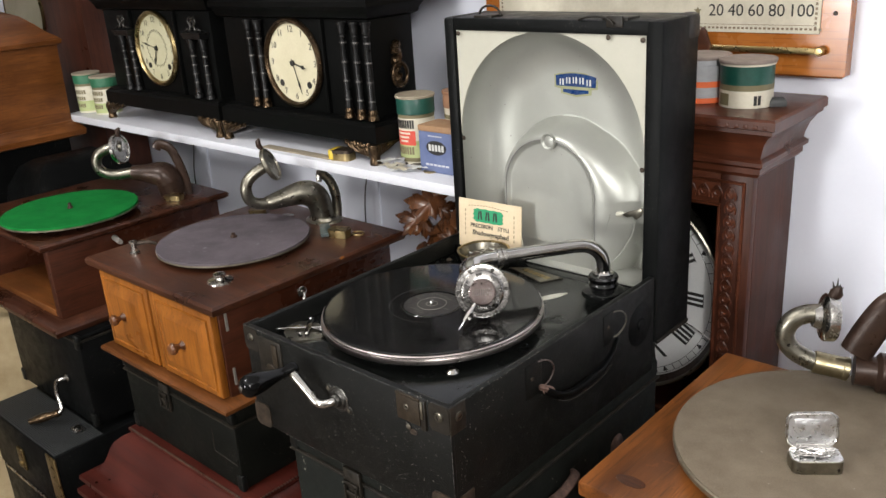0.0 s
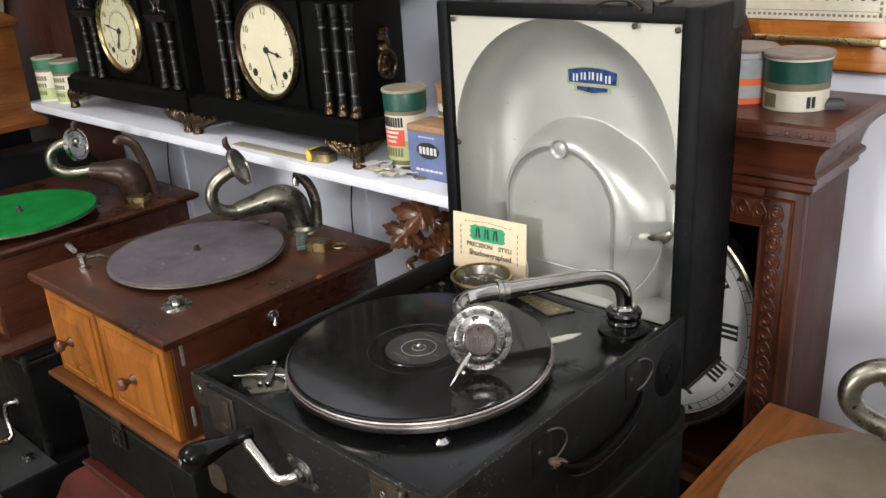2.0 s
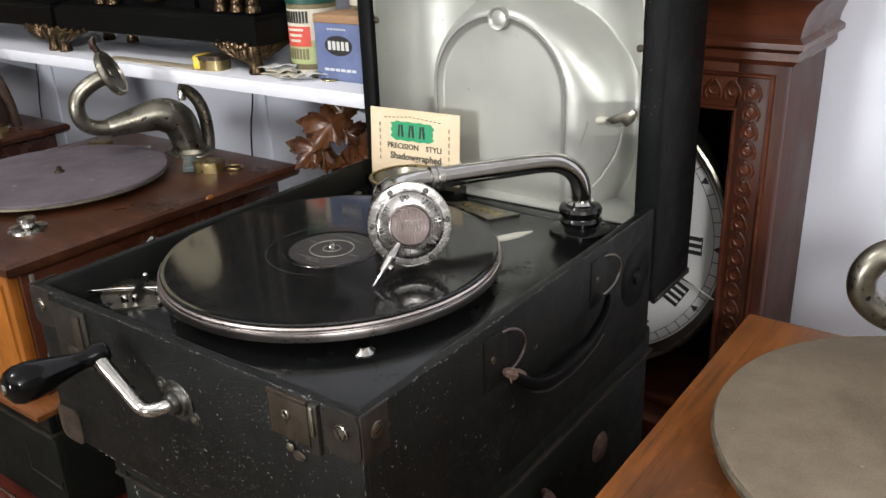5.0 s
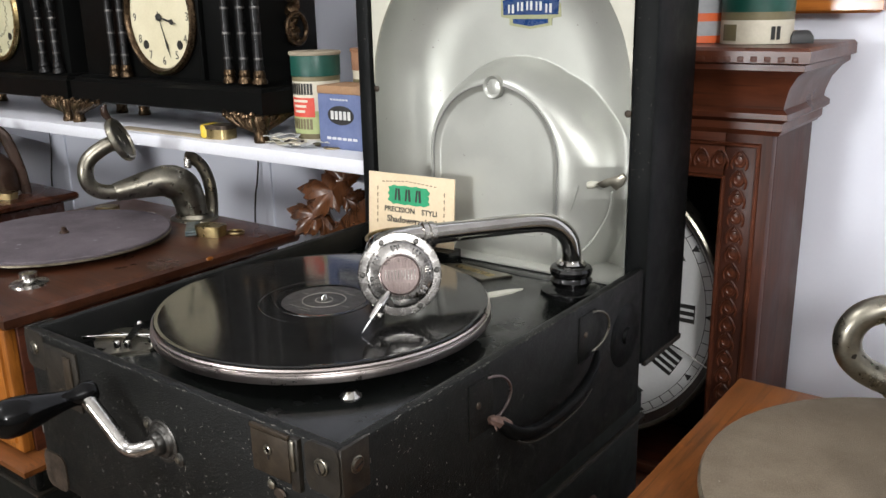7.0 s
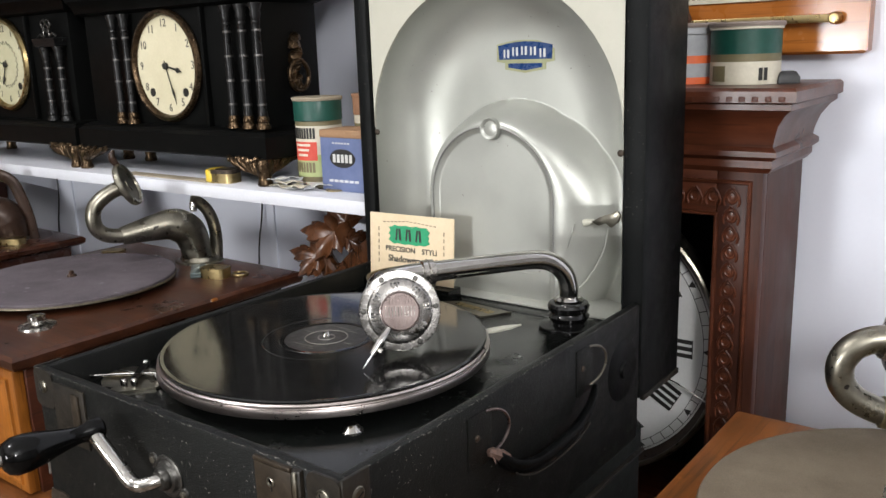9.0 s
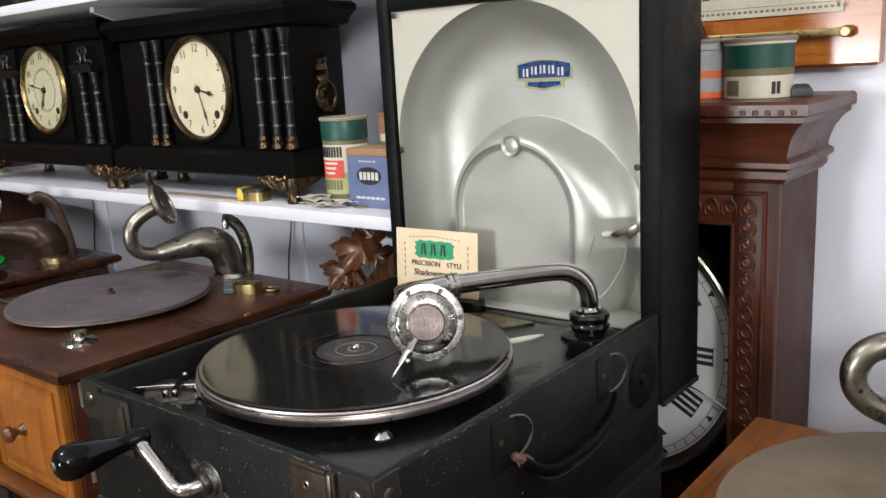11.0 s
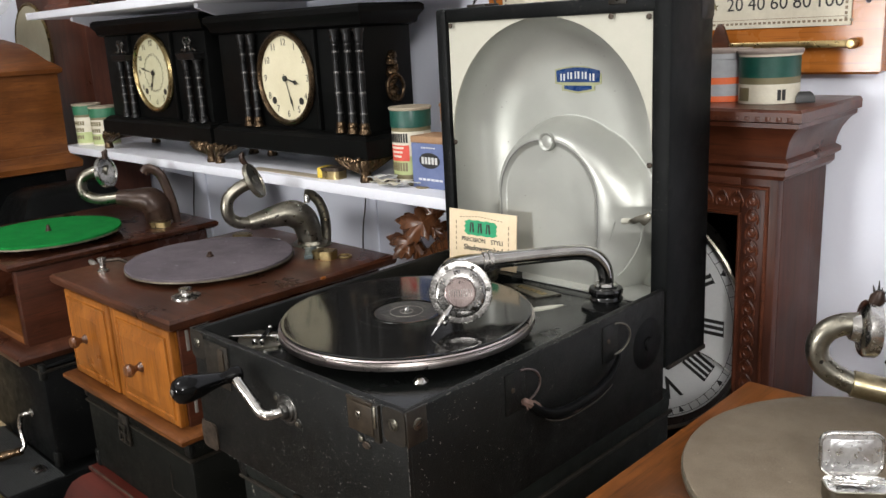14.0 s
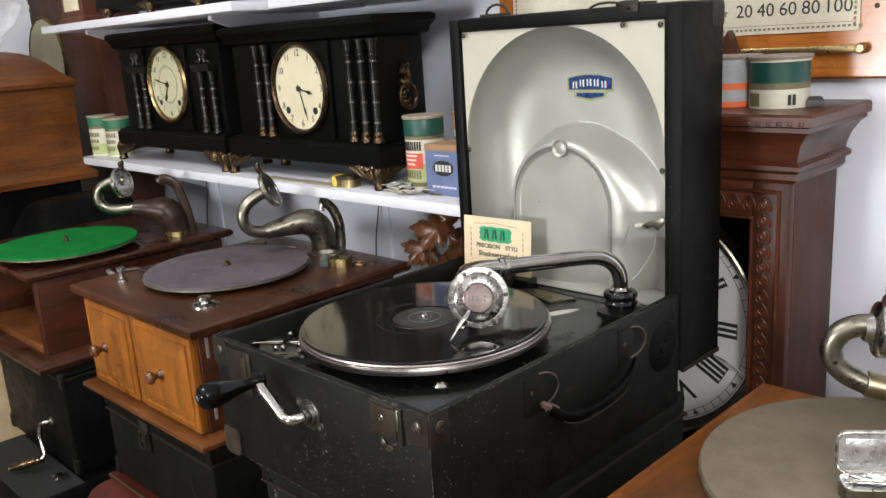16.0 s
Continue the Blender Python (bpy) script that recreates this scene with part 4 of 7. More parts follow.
    for k in range(5):
        part("bar", box(-0.0045, 0.0035, -0.004, 0.004, 0, 0.0006, 0.0002, 1), BRASS, g).data.transform(Matrix.Translation(W(-0.172 + 0.010 * k, 0.362 - 0.002 * k, deck + 0.0013)) @ pose(0, 0, 0, 0, 0, -14))
    lm = Matrix.Translation(W(-0.0865, 0.246, 1.048)) @ pose(0, 0, 0, 0, 0, 63)
    part("speed_lever", plate([(0, -0.001), (0.018, -0.0025), (0.028, -0.0048), (0.044, -0.0042), (0.058, 0.0), (0.044, 0.0042), (0.028, 0.0048), (0.018, 0.0025), (0, 0.001)], 0, 0.0016, None, lm), CREAM_PANEL, g, "pale flat leaf-shaped speed lever")
    part("deck_screw", lathe([(0.0078, 0), (0.0078, 0.002), (0.0055, 0.0042), (0.004, 0.006), (0, 0.0065)], 24, Matrix.Translation(W(-0.065, 0.086, deck - 0.001))), NICKEL, g)
    for px, py in ((-0.29, 0.335), (-0.016, 0.30)):
        part("deck_screw", lathe([(0.0042, 0), (0.0042, 0.001), (0.002, 0.0025), (0, 0.003)], 16, Matrix.Translation(W(px, py, deck))), RUSTED, g)
    part("back_ledge", B(x0 + w, -0.19, 0.366, y1, deck - 0.001, 1.0425, 0.001), DECK_BLACK, g)
    part("back_ledge", B(-0.188, x1 - w, 0.372, y1, deck - 0.001, 1.0325, 0.001), DECK_BLACK, g)
    # automatic brake: an engraved plate, a long hooked lever, a cross strap and its screws
    br = part("brake", plate([W(a, b, 0)[:2] for a, b in ((-0.266, 0.031), (-0.284, 0.034), (-0.296, 0.040), (-0.306, 0.050), (-0.309, 0.062), (-0.304, 0.073), (-0.292, 0.080), (-0.276, 0.081), (-0.246, 0.072), (-0.246, 0.056))], deck - oz, deck - oz + 0.0018), PEWTER, g, "nickel automatic brake with levers")
    part("brake_lever", tube(smooth_path([W(-0.317, 0.040, deck + 0.0045), W(-0.312, 0.036, deck + 0.0045), W(-0.304, 0.039, deck + 0.0045), W(-0.290, 0.052, deck + 0.0045), W(-0.262, 0.072, deck + 0.0045)], 6), 0.0014, 10), CHROME, br)
    part("brake_lever", tube([W(-0.300, 0.058, deck + 0.004), W(-0.248, 0.070, deck + 0.004)], 0.0009, 8), CHROME, br)
    part("brake_strap", plate([(-0.003, -0.021), (0.003, -0.021), (0.003, 0.021), (-0.003, 0.021)], 0, 0.0016, None, Matrix.Translation(W(-0.276, 0.063, deck + 0.0058)) @ pose(0, 0, 0, 0, 0, 42)), CHROME, br)
    part("brake_strap", plate([(-0.0035, -0.012), (0.0035, -0.012), (0.0025, 0.012), (-0.0025, 0.012)], 0, 0.0014, None, Matrix.Translation(W(-0.290, 0.058, deck + 0.0022)) @ pose(0, 0, 0, 0, 0, -50)), BRASS, br)
    for px, py in ((-0.291, 0.078), (-0.262, 0.048), (-0.268, 0.043), (-0.255, 0.064)):
        part("screw", lathe([(0.0028, 0), (0.0028, 0.006), (0.0018, 0.0075), (0, 0.008)], 12, Matrix.Translation(W(px, py, deck + 0.001))), CHROME, br)
    part("stay_rod", tube([W(-0.012, 0.352, deck + 0.002), W(-0.008, 0.376, deck + 0.004), W(-0.006, 0.388, deck + 0.008)], 0.003, 10), NICKEL, g, "small nickel lid stay")
    part("stay_rod", lathe([(0.004, 0), (0.004, 0.006), (0.002, 0.009), (0, 0.009)], 12, Matrix.Translation(W(-0.012, 0.366, deck))), NICKEL, g)
    return g


portable_gramophone()

# the record on its turntable
rec = thing("gramophone_record", -0.166, 0.166, 1.0556, "black shellac record with a dark paper label", "record")
part("disc", lathe([(0.034, 0), (0.1306, 0), (0.1314, 0.0008), (0.1306, 0.0019), (0.128, 0.0016), (0.1276, 0.0016), (0.1272, 0.0016), (0.0528, 0.0016), (0.0524, 0.0016), (0.052, 0.0016), (0.0515, 0.0013), (0.0511, 0.0013), (0.0389, 0.0013), (0.0385, 0.0013), (0.038, 0.0018), (0.0365, 0.0018), (0.034, 0.0014)], 128), SHELLAC, rec)
part("label", lathe([(0.034, 0.0004), (0.034, 0.0016), (0, 0.0016)], 64), surf("dark_record_label", (0.010, 0.009, 0.0085), (0.034, 0.031, 0.027), 40, 0.4, bump=0.05), rec, "dark printed record label")
part("ring", lathe([(0.0178, 0.0016), (0.0178, 0.0019), (0.0171, 0.0019), (0.0171, 0.0016)], 48, cap=False), surf("label_silver_ink", (0.16, 0.155, 0.13), (0.30, 0.29, 0.25), 60, 0.4, bump=0), rec)
FADED_INK = surf("label_faded_ink", (0.05, 0.048, 0.04), (0.10, 0.097, 0.08), 60, 0.4, bump=0)
SILVER_INK = bpy.data.materials["label_silver_ink"]
part("ring", lathe([(0.0072, 0.0016), (0.0072, 0.0019), (0.0066, 0.0019), (0.0066, 0.0016)], 32, cap=False), SILVER_INK, rec)
for k, (px, py, wx) in enumerate(((-0.006, 0.0245, 0.02), (0.008, 0.0215, 0.012), (-0.004, -0.0225, 0.022), (0.004, -0.0262, 0.014), (-0.024, 0.003, 0.008), (0.025, -0.002, 0.008))):
    part("bar", box(px - wx / 2, px + wx / 2, py - 0.0007, py + 0.0007, 0.0015, 0.0018, 0), FADED_INK, rec)

# needle dish and card beside the lid
dish = thing("needle_dish", -0.218, 0.328, 1.030, "small round gilt-rimmed needle dish on the deck", "dish")
part("bowl", lathe([(0.022, 0), (0.023, 0.004), (0.018, 0.009), (0.029, 0.014), (0.034, 0.028), (0.0355, 0.034), (0.034, 0.0345), (0.032, 0.028), (0.027, 0.017), (0, 0.016)], 40), PEWTER, dish)
part("rim", lathe([(0.0345, 0.0325), (0.0365, 0.0335), (0.0365, 0.0355), (0.0335, 0.0355), (0.0335, 0.0335)], 40, cap=False), BRASS, dish, "worn gilt rim")
part("needle_pile", lathe([(0, 0.020), (0.028, 0.020), (0.024, 0.026), (0.012, 0.031), (0, 0.032)], 24), RUSTED, dish, "heap of rusty needles")
rnd = random.Random(9)
for k in range(34):
    a, r, q = rnd.uniform(0, 6.28), rnd.uniform(0, 0.024), rnd.uniform(0, 6.28)
    c = Vector((r * math.cos(a), r * math.sin(a), 0.0315 - 0.18 * r))
    d = Vector((math.cos(q), math.sin(q), rnd.uniform(-0.2, 0.25))) * 0.007
    part("needle", tube([c - d, c + d], [0.0007, 0.0002], 5), STEEL_TIN, dish)

card = thing("needle_card", -0.246, 0.3745, 1.043, "tan needle packet card with green print leaning on the lid", "packet card", rz=4, rx=-4)
body = part("card", box(-0.054, 0.054, -0.0008, 0.0008, 0, 0.072, 0.0005), CARD_TAN, card)
part("green_panel", slab([(0.0 - 0.002 + (0.0255 + 0.0012 * math.sin(17 * k)) * max(-1, min(1, 1.25 * math.cos(k / 40 * 6.2832))), 0.050 + (0.0098 + 0.0006 * math.sin(23 * k)) * max(-1, min(1, 1.3 * math.sin(k / 40 * 6.2832)))) for k in range(40)], -0.0012, -0.0007), CARD_GREEN, card)
for x in (-0.016, -0.003, 0.010):
    for dx, w_ in ((-0.0026, 0.0010), (0.0026, 0.0013)):
        part("bar", slab([(x + dx - w_, 0.044), (x + dx + w_, 0.044), (x + dx * 0.55 + w_, 0.0565), (x + dx * 0.55 - w_, 0.0565)], -0.0016, -0.0011), INK, card)
text("printed_word", "PRECISION", 0.0080, front(-0.0135, -0.001, 0.034), INK, card, 0.0002, 0.00012)
text("printed_word", "STYLI", 0.0080, front(0.024, -0.001, 0.034), INK, card, 0.0002, 0.00012)
text("printed_word", "Shadowgraphed", 0.0098, front(0.002, -0.001, 0.0235), INK, card, 0.0002, 0.0002)
for k in range(14):
    part("bar", box(-0.036 + 0.005 * k, -0.033 + 0.005 * k, -0.0011, -0.0007, 0.0645 - 0.0004 * abs(k - 6), 0.0655 - 0.0004 * abs(k - 6), 0), BROWN_INK, card)
for k in range(6):
    for s in (-1, 1):
        part("bar", box(s * 0.042 - 0.0006, s * 0.042 + 0.0006, -0.0011, -0.0007, 0.018 + 0.007 * k, 0.022 + 0.007 * k, 0), BROWN_INK, card)
tie = part("string_tie", tube(smooth_path([(0.050, 0.002, 0.03), (0.056, -0.001, 0.024), (0.057, -0.001, 0.012), (0.053, 0.001, 0.004)], 5), 0.0006, 6), LABEL_CREAM, card)

# ---- black cases stacked under the machines ----
def carrying_case(x0, x1, y0, y1, z0, z1, mat, label, seam=0.03, latches=(0.5,), bevel=0.006):
    c = thing("carrying_case", (x0 + x1) / 2, (y0 + y1) / 2, z0, label, "case")
    hx, hy, h = (x1 - x0) / 2, (y1 - y0) / 2, z1 - z0
    part("body", box(-hx, hx, -hy, hy, 0, h - seam - 0.001, bevel), mat, c)
    part("lid", box(-hx - 0.001, hx + 0.001, -hy - 0.001, hy + 0.001, h - seam + 0.0005, h, bevel), mat, c)
    part("seam_strip", mould(-hx, hx, -hy, hy, [(0.0005, h - seam - 0.003), (0.0022, h - seam - 0.002), (0.0022, h - seam + 0.0005), (0.0005, h - seam + 0.0015)]), EDGE_WORN, c)
    for f in latches:
        x = -hx + 2 * hx * f
        l = part("latch", box(x - 0.014, x + 0.014, -hy - 0.006, -hy - 0.0005, h - seam - 0.034, h - seam + 0.016, 0.002), EDGE_WORN, c, "dark metal latch")
        for q in range(3):
            part("rib", box(x - 0.012, x + 0.012, -hy - 0.0085, -hy - 0.0055, h - seam - 0.030 + 0.0125 * q, h - seam - 0.0245 + 0.0125 * q, 0.0012), EDGE_WORN, l)
        part("latch_loop", tube([(x - 0.009, -hy - 0.008, h - seam - 0.004), (x - 0.009, -hy - 0.009, h - seam - 0.026), (x + 0.009, -hy - 0.009, h - seam - 0.026), (x + 0.009, -hy - 0.008, h - seam - 0.004)], 0.0018, 8), EDGE_WORN, l)
    for sx in (-1, 1):
        for zc in (0.014, h - 0.014):
            part("corner_cap", box(sx * (hx - 0.006) - 0.008, sx * (hx - 0.006) + 0.008, -hy - 0.0024, -hy + 0.009, zc - 0.0145, zc + 0.0145, 0.004), LEATHERETTE, c)
    return c


cc = carrying_case(-0.272, 0.000, 0.012, 0.420, 0.64, 0.925, GREEN_CLOTH, "black cloth carrying case under the portable gramophone", 0.028, (0.42,))
for zz, yy in ((0.205, 0.10),):
    part("side_latch", lathe([(0.016, 0), (0.016, 0.004), (0.011, 0.008), (0, 0.009)], 20, Matrix.Translation((0.131, yy, zz)) @ pose(0, 0, 0, 0, 90, 0)), FRAYED, cc, "rusted round side latch")
    part("side_latch", box(0.131, 0.136, yy - 0.004, yy + 0.040, zz - 0.006, zz + 0.010, 0.003), FRAYED, cc)
part("side_handle", tube(smooth_path([(0.133, -0.105, 0.215), (0.146, -0.095, 0.222), (0.150, -0.05, 0.220), (0.146, -0.01, 0.224), (0.133, 0.0, 0.220)], 6), 0.006, 10, None, None, False, 0.6), FRAYED, cc, "worn brown leather side handle")
carrying_case(-0.268, 0.004, 0.000, 0.420, 0.361, 0.639, LEATHERETTE_PLAIN, "black leathercloth case at the bottom of the stack", 0.03, (0.4,))

mc = carrying_case(-0.835, -0.510, 0.075, 0.43, 0.686, 0.835, CASE_BLACK, "black case under the oak-fronted gramophone", 0.034, (0.42,))
part("cloth_patch", tube([(0.098, -0.1778, 0.090), (0.098, -0.1778, 0.050), (0.158, -0.1778, 0.046), (0.158, -0.1778, 0.056)], 0.0011, 6), EDGE_WORN, mc, "torn cloth flap edge")
carrying_case(-1.300, -0.975, 0.060, 0.43, 0.635, 0.826, LEATHERETTE_PLAIN, "black case under the green turntable cabinet", 0.012, ())


# red moulded lid of an old machine below
red = thing("phonograph_cabinet", -0.66, 0.27, 0.346, "red-stained cabinet with a moulded lid and beaded edge", "cabinet")
part("body", mould(-0.20, 0.20, -0.20, 0.19, [(0, 0), (0.03, 0.0), (0.03, 0.05), (0.012, 0.06), (0.012, 0.14)]), RED_LID, red)
part("lid", mould(-0.175, 0.178, -0.205, 0.16, [(0.060, 0.142), (0.062, 0.200), (0.078, 0.206), (0.086, 0.212), (0.086, 0.222), (0.070, 0.228), (0.072, 0.236), (0.080, 0.242), (0.079, 0.250), (0.066, 0.254), (0.053, 0.261), (0.044, 0.272), (0.038, 0.286), (0.033, 0.300), (0.026, 0.313), (0.015, 0.323), (0.004, 0.329), (0, 0.331)]), RED_LID, red, "curved red moulded lid")
bm = mould(-0.18, 0.18, -0.205, 0.16, [(0.001, 0.331), (0.003, 0.333), (0.003, 0.338), (0.0, 0.339)])
part("top_board", bm, RED_LID, red)
bm = bmesh.new()
for k in range(64):
    lathe([(0.0022, -0.001), (0.002, 0.001), (0, 0.0022)], 6, Matrix.Translation((-0.178 + 0.0057 * k, -0.2065, 0.3385)), bm)
for k in range(64):
    lathe([(0.0022, -0.001), (0.002, 0.001), (0, 0.0022)], 6, Matrix.Translation((0.1815, -0.205 + 0.0057 * k, 0.3385)), bm)
part("bead_edge", bm, PEWTER, red, "pale beaded edging")


# ---- oak-fronted gramophone with a mauve turntable ----
mg = thing("table_gramophone", -0.682, 0.245, 0.826, "table gramophone with two oak doors and a mauve turntable", "gramophone")


def M(x, y, z):
    return (x + 0.682, y - 0.245, z - 0.826)


def mbox(x0, x1, y0, y1, z0, z1, bevel=0.0015, bm=None):
    return box(x0 + 0.682, x1 + 0.682, y0 - 0.245, y1 - 0.245, z0 - 0.826, z1 - 0.826, bevel, 2, bm)


body = part("body", mbox(-0.845, -0.512, 0.082, 0.428, 0.8475, 0.987, 0.002), MAHOGANY_Y, mg, "red-brown mahogany body")
part("base", mould(-0.163, 0.170, -0.168, 0.183, [(0.019, 0.009), (0.0215, 0.011), (0.0215, 0.0165), (0.0165, 0.0195), (0.006, 0.0215), (0.003, 0.0220)]), OAK_X, mg, "orange oak moulded plinth")
part("top", mould(-0.165, 0.172, -0.165, 0.183, [(0.002, 0.160), (0.008, 0.163), (0.017, 0.166), (0.019, 0.170), (0.019, 0.176), (0.016, 0.1795), (0.010, 0.181)]), BROWN_TOP, mg, "dark varnished top board")
part("centre_stile", mbox(-0.692, -0.676, 0.073, 0.083, 0.849, 0.986, 0.0015), OAK, mg)
for x0, x1, kx in ((-0.842, -0.693, -0.768), (-0.675, -0.515, -0.592)):
    d = part("door", mbox(x0, x1, 0.070, 0.082, 0.850, 0.985, 0.002), OAK, mg, "golden oak door")
    bm = bmesh.new()
    a, b_, c_, e = x0 + 0.682, x1 + 0.682, 0.024, 0.159
    rings = [[bm.verts.new(p) for p in ((a + i, y, c_ + i), (b_ - i, y, c_ + i), (b_ - i, y, e - i), (a + i, y, e - i))] for i, y in ((0.009, -0.1740), (0.010, -0.1775), (0.013, -0.1775), (0.014, -0.1760), (0.030, -0.1825), (0.031, -0.1825))]
    for p, q in zip(rings, rings[1:]):
        for k in range(4):
            bm.faces.new((p[k], p[(k + 1) % 4], q[(k + 1) % 4], q[k]))
    bm.faces.new(rings[-1])
    part("raised_panel", bm, OAK, d)
    part("knob", lathe([(0.0075, 0), (0.0065, 0.002), (0.004, 0.006), (0.005, 0.010), (0.0088, 0.014), (0.0095, 0.018), (0.007, 0.022), (0, 0.0235)], 24, Matrix.Translation(M(kx, 0.0625, 0.921)) @ FRONT), KNOB_WOOD, d, "turned brown wooden knob")
for zz in (0.968, 0.880):
    part("hinge", mbox(-0.5125, -0.5108, 0.091, 0.0955, zz - 0.014, zz + 0.014, 0.0003), ZINC, mg, "small steel hinge")
tt = part("turntable", lathe([(0.05, 0.184), (0.122, 0.187), (0.127, 0.1885), (0.127, 0.1905), (0.1255, 0.1915), (0, 0.1915)], 80, Matrix.Translation(M(-0.690, 0.240, 0.826))), FELT_EDGE, mg)
part("felt", lathe([(0.1262, 0.1908), (0.1262, 0.1935), (0.125, 0.1945), (0, 0.1945)], 80, Matrix.Translation(M(-0.690, 0.240, 0.826))), PURPLE_FELT, tt, "faded mauve felt cover")
part("spindle", lathe([(0.006, 0.194), (0.0055, 0.197), (0.0032, 0.198), (0.0032, 0.2015), (0, 0.2035)], 14, Matrix.Translation(M(-0.690, 0.240, 0.826))), DARK_METAL, tt)
part("speed_dial", lathe([(0.020, 0.181), (0.0195, 0.1835), (0.007, 0.185), (0.006, 0.188), (0.009, 0.189), (0.009, 0.194), (0, 0.195)], 28, Matrix.Translation(M(-0.567, 0.128, 0.826))), NICKEL, mg, "nickel speed regulator")
brk = part("brake", lathe([(0.009, 0.181), (0.009, 0.184), (0.005, 0.186), (0.005, 0.197), (0.007, 0.198), (0.007, 0.203), (0, 0.204)], 18, Matrix.Translation(M(-0.800, 0.118, 0.826))), NICKEL, mg)
part("brake_lever", tube([M(-0.800, 0.118, 1.024), M(-0.788, 0.140, 1.024), M(-0.784, 0.15, 1.018)], 0.003, 8), RUSTED, brk)
part("winder_socket", lathe([(0.009, 0), (0.009, 0.003), (0.006, 0.005), (0, 0.005)], 18, Matrix.Translation(M(-0.512, 0.232, 0.967)) @ pose(0, 0, 0, 0, 90, 0)), NICKEL, mg)
part("winder_socket", tube(smooth_path([M(-0.510, 0.232, 0.967), M(-0.502, 0.229, 0.968), M(-0.498, 0.226, 0.958)], 5), 0.0028, 10), NICKEL, mg)
part("edge_chip", lathe([(0, -0.004), (0.0035, -0.001), (0.0030, 0.002), (0, 0.004)], 7, Matrix.Translation(M(-0.492, 0.304, 1.003)) @ Matrix.Diagonal((0.7, 1.6, 0.8, 1))), OAK, mg, "pale splintered chip on the edge")
# bracket, arm and soundbox
arm = part("tone_arm", tube(smooth_path([M(-0.660, 0.410, 1.009), M(-0.661, 0.407, 1.034), M(-0.664, 0.399, 1.054), M(-0.671, 0.381, 1.0635), M(-0.679, 0.360, 1.0625), M(-0.687, 0.338, 1.0595), M(-0.694, 0.318, 1.057)], 8), [0.0200 + 0.0030 * k / 16 for k in range(16)] + [0.0228] * 6 + [0.0224 - 0.0109 * k / 26 for k in range(27)], 24), PEWTER, mg, "tapering dull nickel tone arm")
part("ring", lathe([(0.0105, 0), (0.0120, 0.001), (0.0120, 0.005), (0.0105, 0.006)], 20, along(M(-0.691, 0.325, 1.057), M(-0.694, 0.318, 1.057))), PEWTER, arm)
ub = smooth_path([M(-0.692, 0.322, 1.057), M(-0.700, 0.303, 1.060), M(-0.705, 0.291, 1.070), M(-0.706, 0.288, 1.087), M(-0.704, 0.294, 1.103), M(-0.697, 0.311, 1.116), M(-0.689, 0.331, 1.124)], 8)
part("u_bend", tube(ub, 0.0098, 18), PEWTER, arm, "brassy worn U-shaped tube")
sm = along(M(-0.689, 0.330, 1.1235), M(-0.674, 0.343, 1.1325))
sbx = part("soundbox", lathe([(0.010, -0.012), (0.012, -0.004), (0.028, -0.002), (0.0295, 0.0), (0.0295, 0.005), (0.028, 0.0065), (0.025, 0.0065), (0.024, 0.004), (0, 0.004)], 40, sm), PEWTER, arm, "round nickel soundbox seen on edge")
part("stylus_bar", tube([M(-0.695, 0.325, 1.149), M(-0.699, 0.321, 1.158), M(-0.700, 0.321, 1.165), M(-0.698, 0.323, 1.170)], [0.0035, 0.005, 0.0045, 0.002], 10), DARK_METAL, sbx)
part("bracket", tube(smooth_path([M(-0.651, 0.434, 1.004), M(-0.650, 0.436, 1.030), M(-0.650, 0.434, 1.056), M(-0.653, 0.427, 1.078), M(-0.658, 0.415, 1.0915), M(-0.660, 0.408, 1.0925)], 7), 0.0085, 12, None, None, False, 0.6), PEWTER, mg, "curved cast arm bracket")
part("pivot_pin", lathe([(0.0048, 0), (0.0048, 0.012), (0.0038, 0.014), (0, 0.014)], 16, Matrix.Translation(M(-0.660, 0.410, 1.078))), NICKEL, mg, "bright steel pivot pin")
part("arm_flange", lathe([(0.030, 0), (0.029, 0.0025), (0.024, 0.004), (0.022, 0.009), (0, 0.009)], 32, Matrix.Translation(M(-0.660, 0.412, 1.0065)) @ Matrix.Diagonal((1.25, 1, 1, 1))), PEWTER, mg, "cast arm base")
part("arm_rest", lathe([(0.014, 0), (0.014, 0.002), (0.011, 0.003), (0, 0.003)], 20, Matrix.Translation(M(-0.735, 0.385, 1.0065))), NICKEL, mg)


def needle_tin(x, y, z, w, d, h, body_mat, top_mat, label, rz=0.0):
    t = thing("needle_tin", x, y, z, label, "tin", "small needle tins", rz=rz)
    part("body", plate(round_rect(-w / 2, w / 2, -d / 2, d / 2, min(w, d) * 0.3), 0, h * 0.62), body_mat, t)
    part("lid", plate(round_rect(-w / 2 - 0.0005, w / 2 + 0.0005, -d / 2 - 0.0005, d / 2 + 0.0005, min(w, d) * 0.3), h * 0.62, h), top_mat, t)
    return t


needle_tin(-0.566, 0.366, 1.007, 0.036, 0.024, 0.0135, BRASS, BRASS, "small brass needle tin on the mahogany top", 20)
needle_tin(-0.795, 0.365, 1.007, 0.030, 0.022, 0.010, BRASS, BRASS, "flat brass needle tin behind the turntable", 30)
ring_ = thing("metal_ring", -0.545, 0.388, 1.009, "loose brass ring beside the tin", "ring")
part("loop", tube([(0.011 * math.cos(a / 20 * 6.2832), 0.009 * math.sin(a / 20 * 6.2832), 0) for a in range(20)], 0.0018, 8, None, None, True), BRASS, ring_)
bk = thing("metal_bracket", -0.606, 0.368, 1.007, "flat grey metal bracket lying on the top", "bracket", rz=-38)
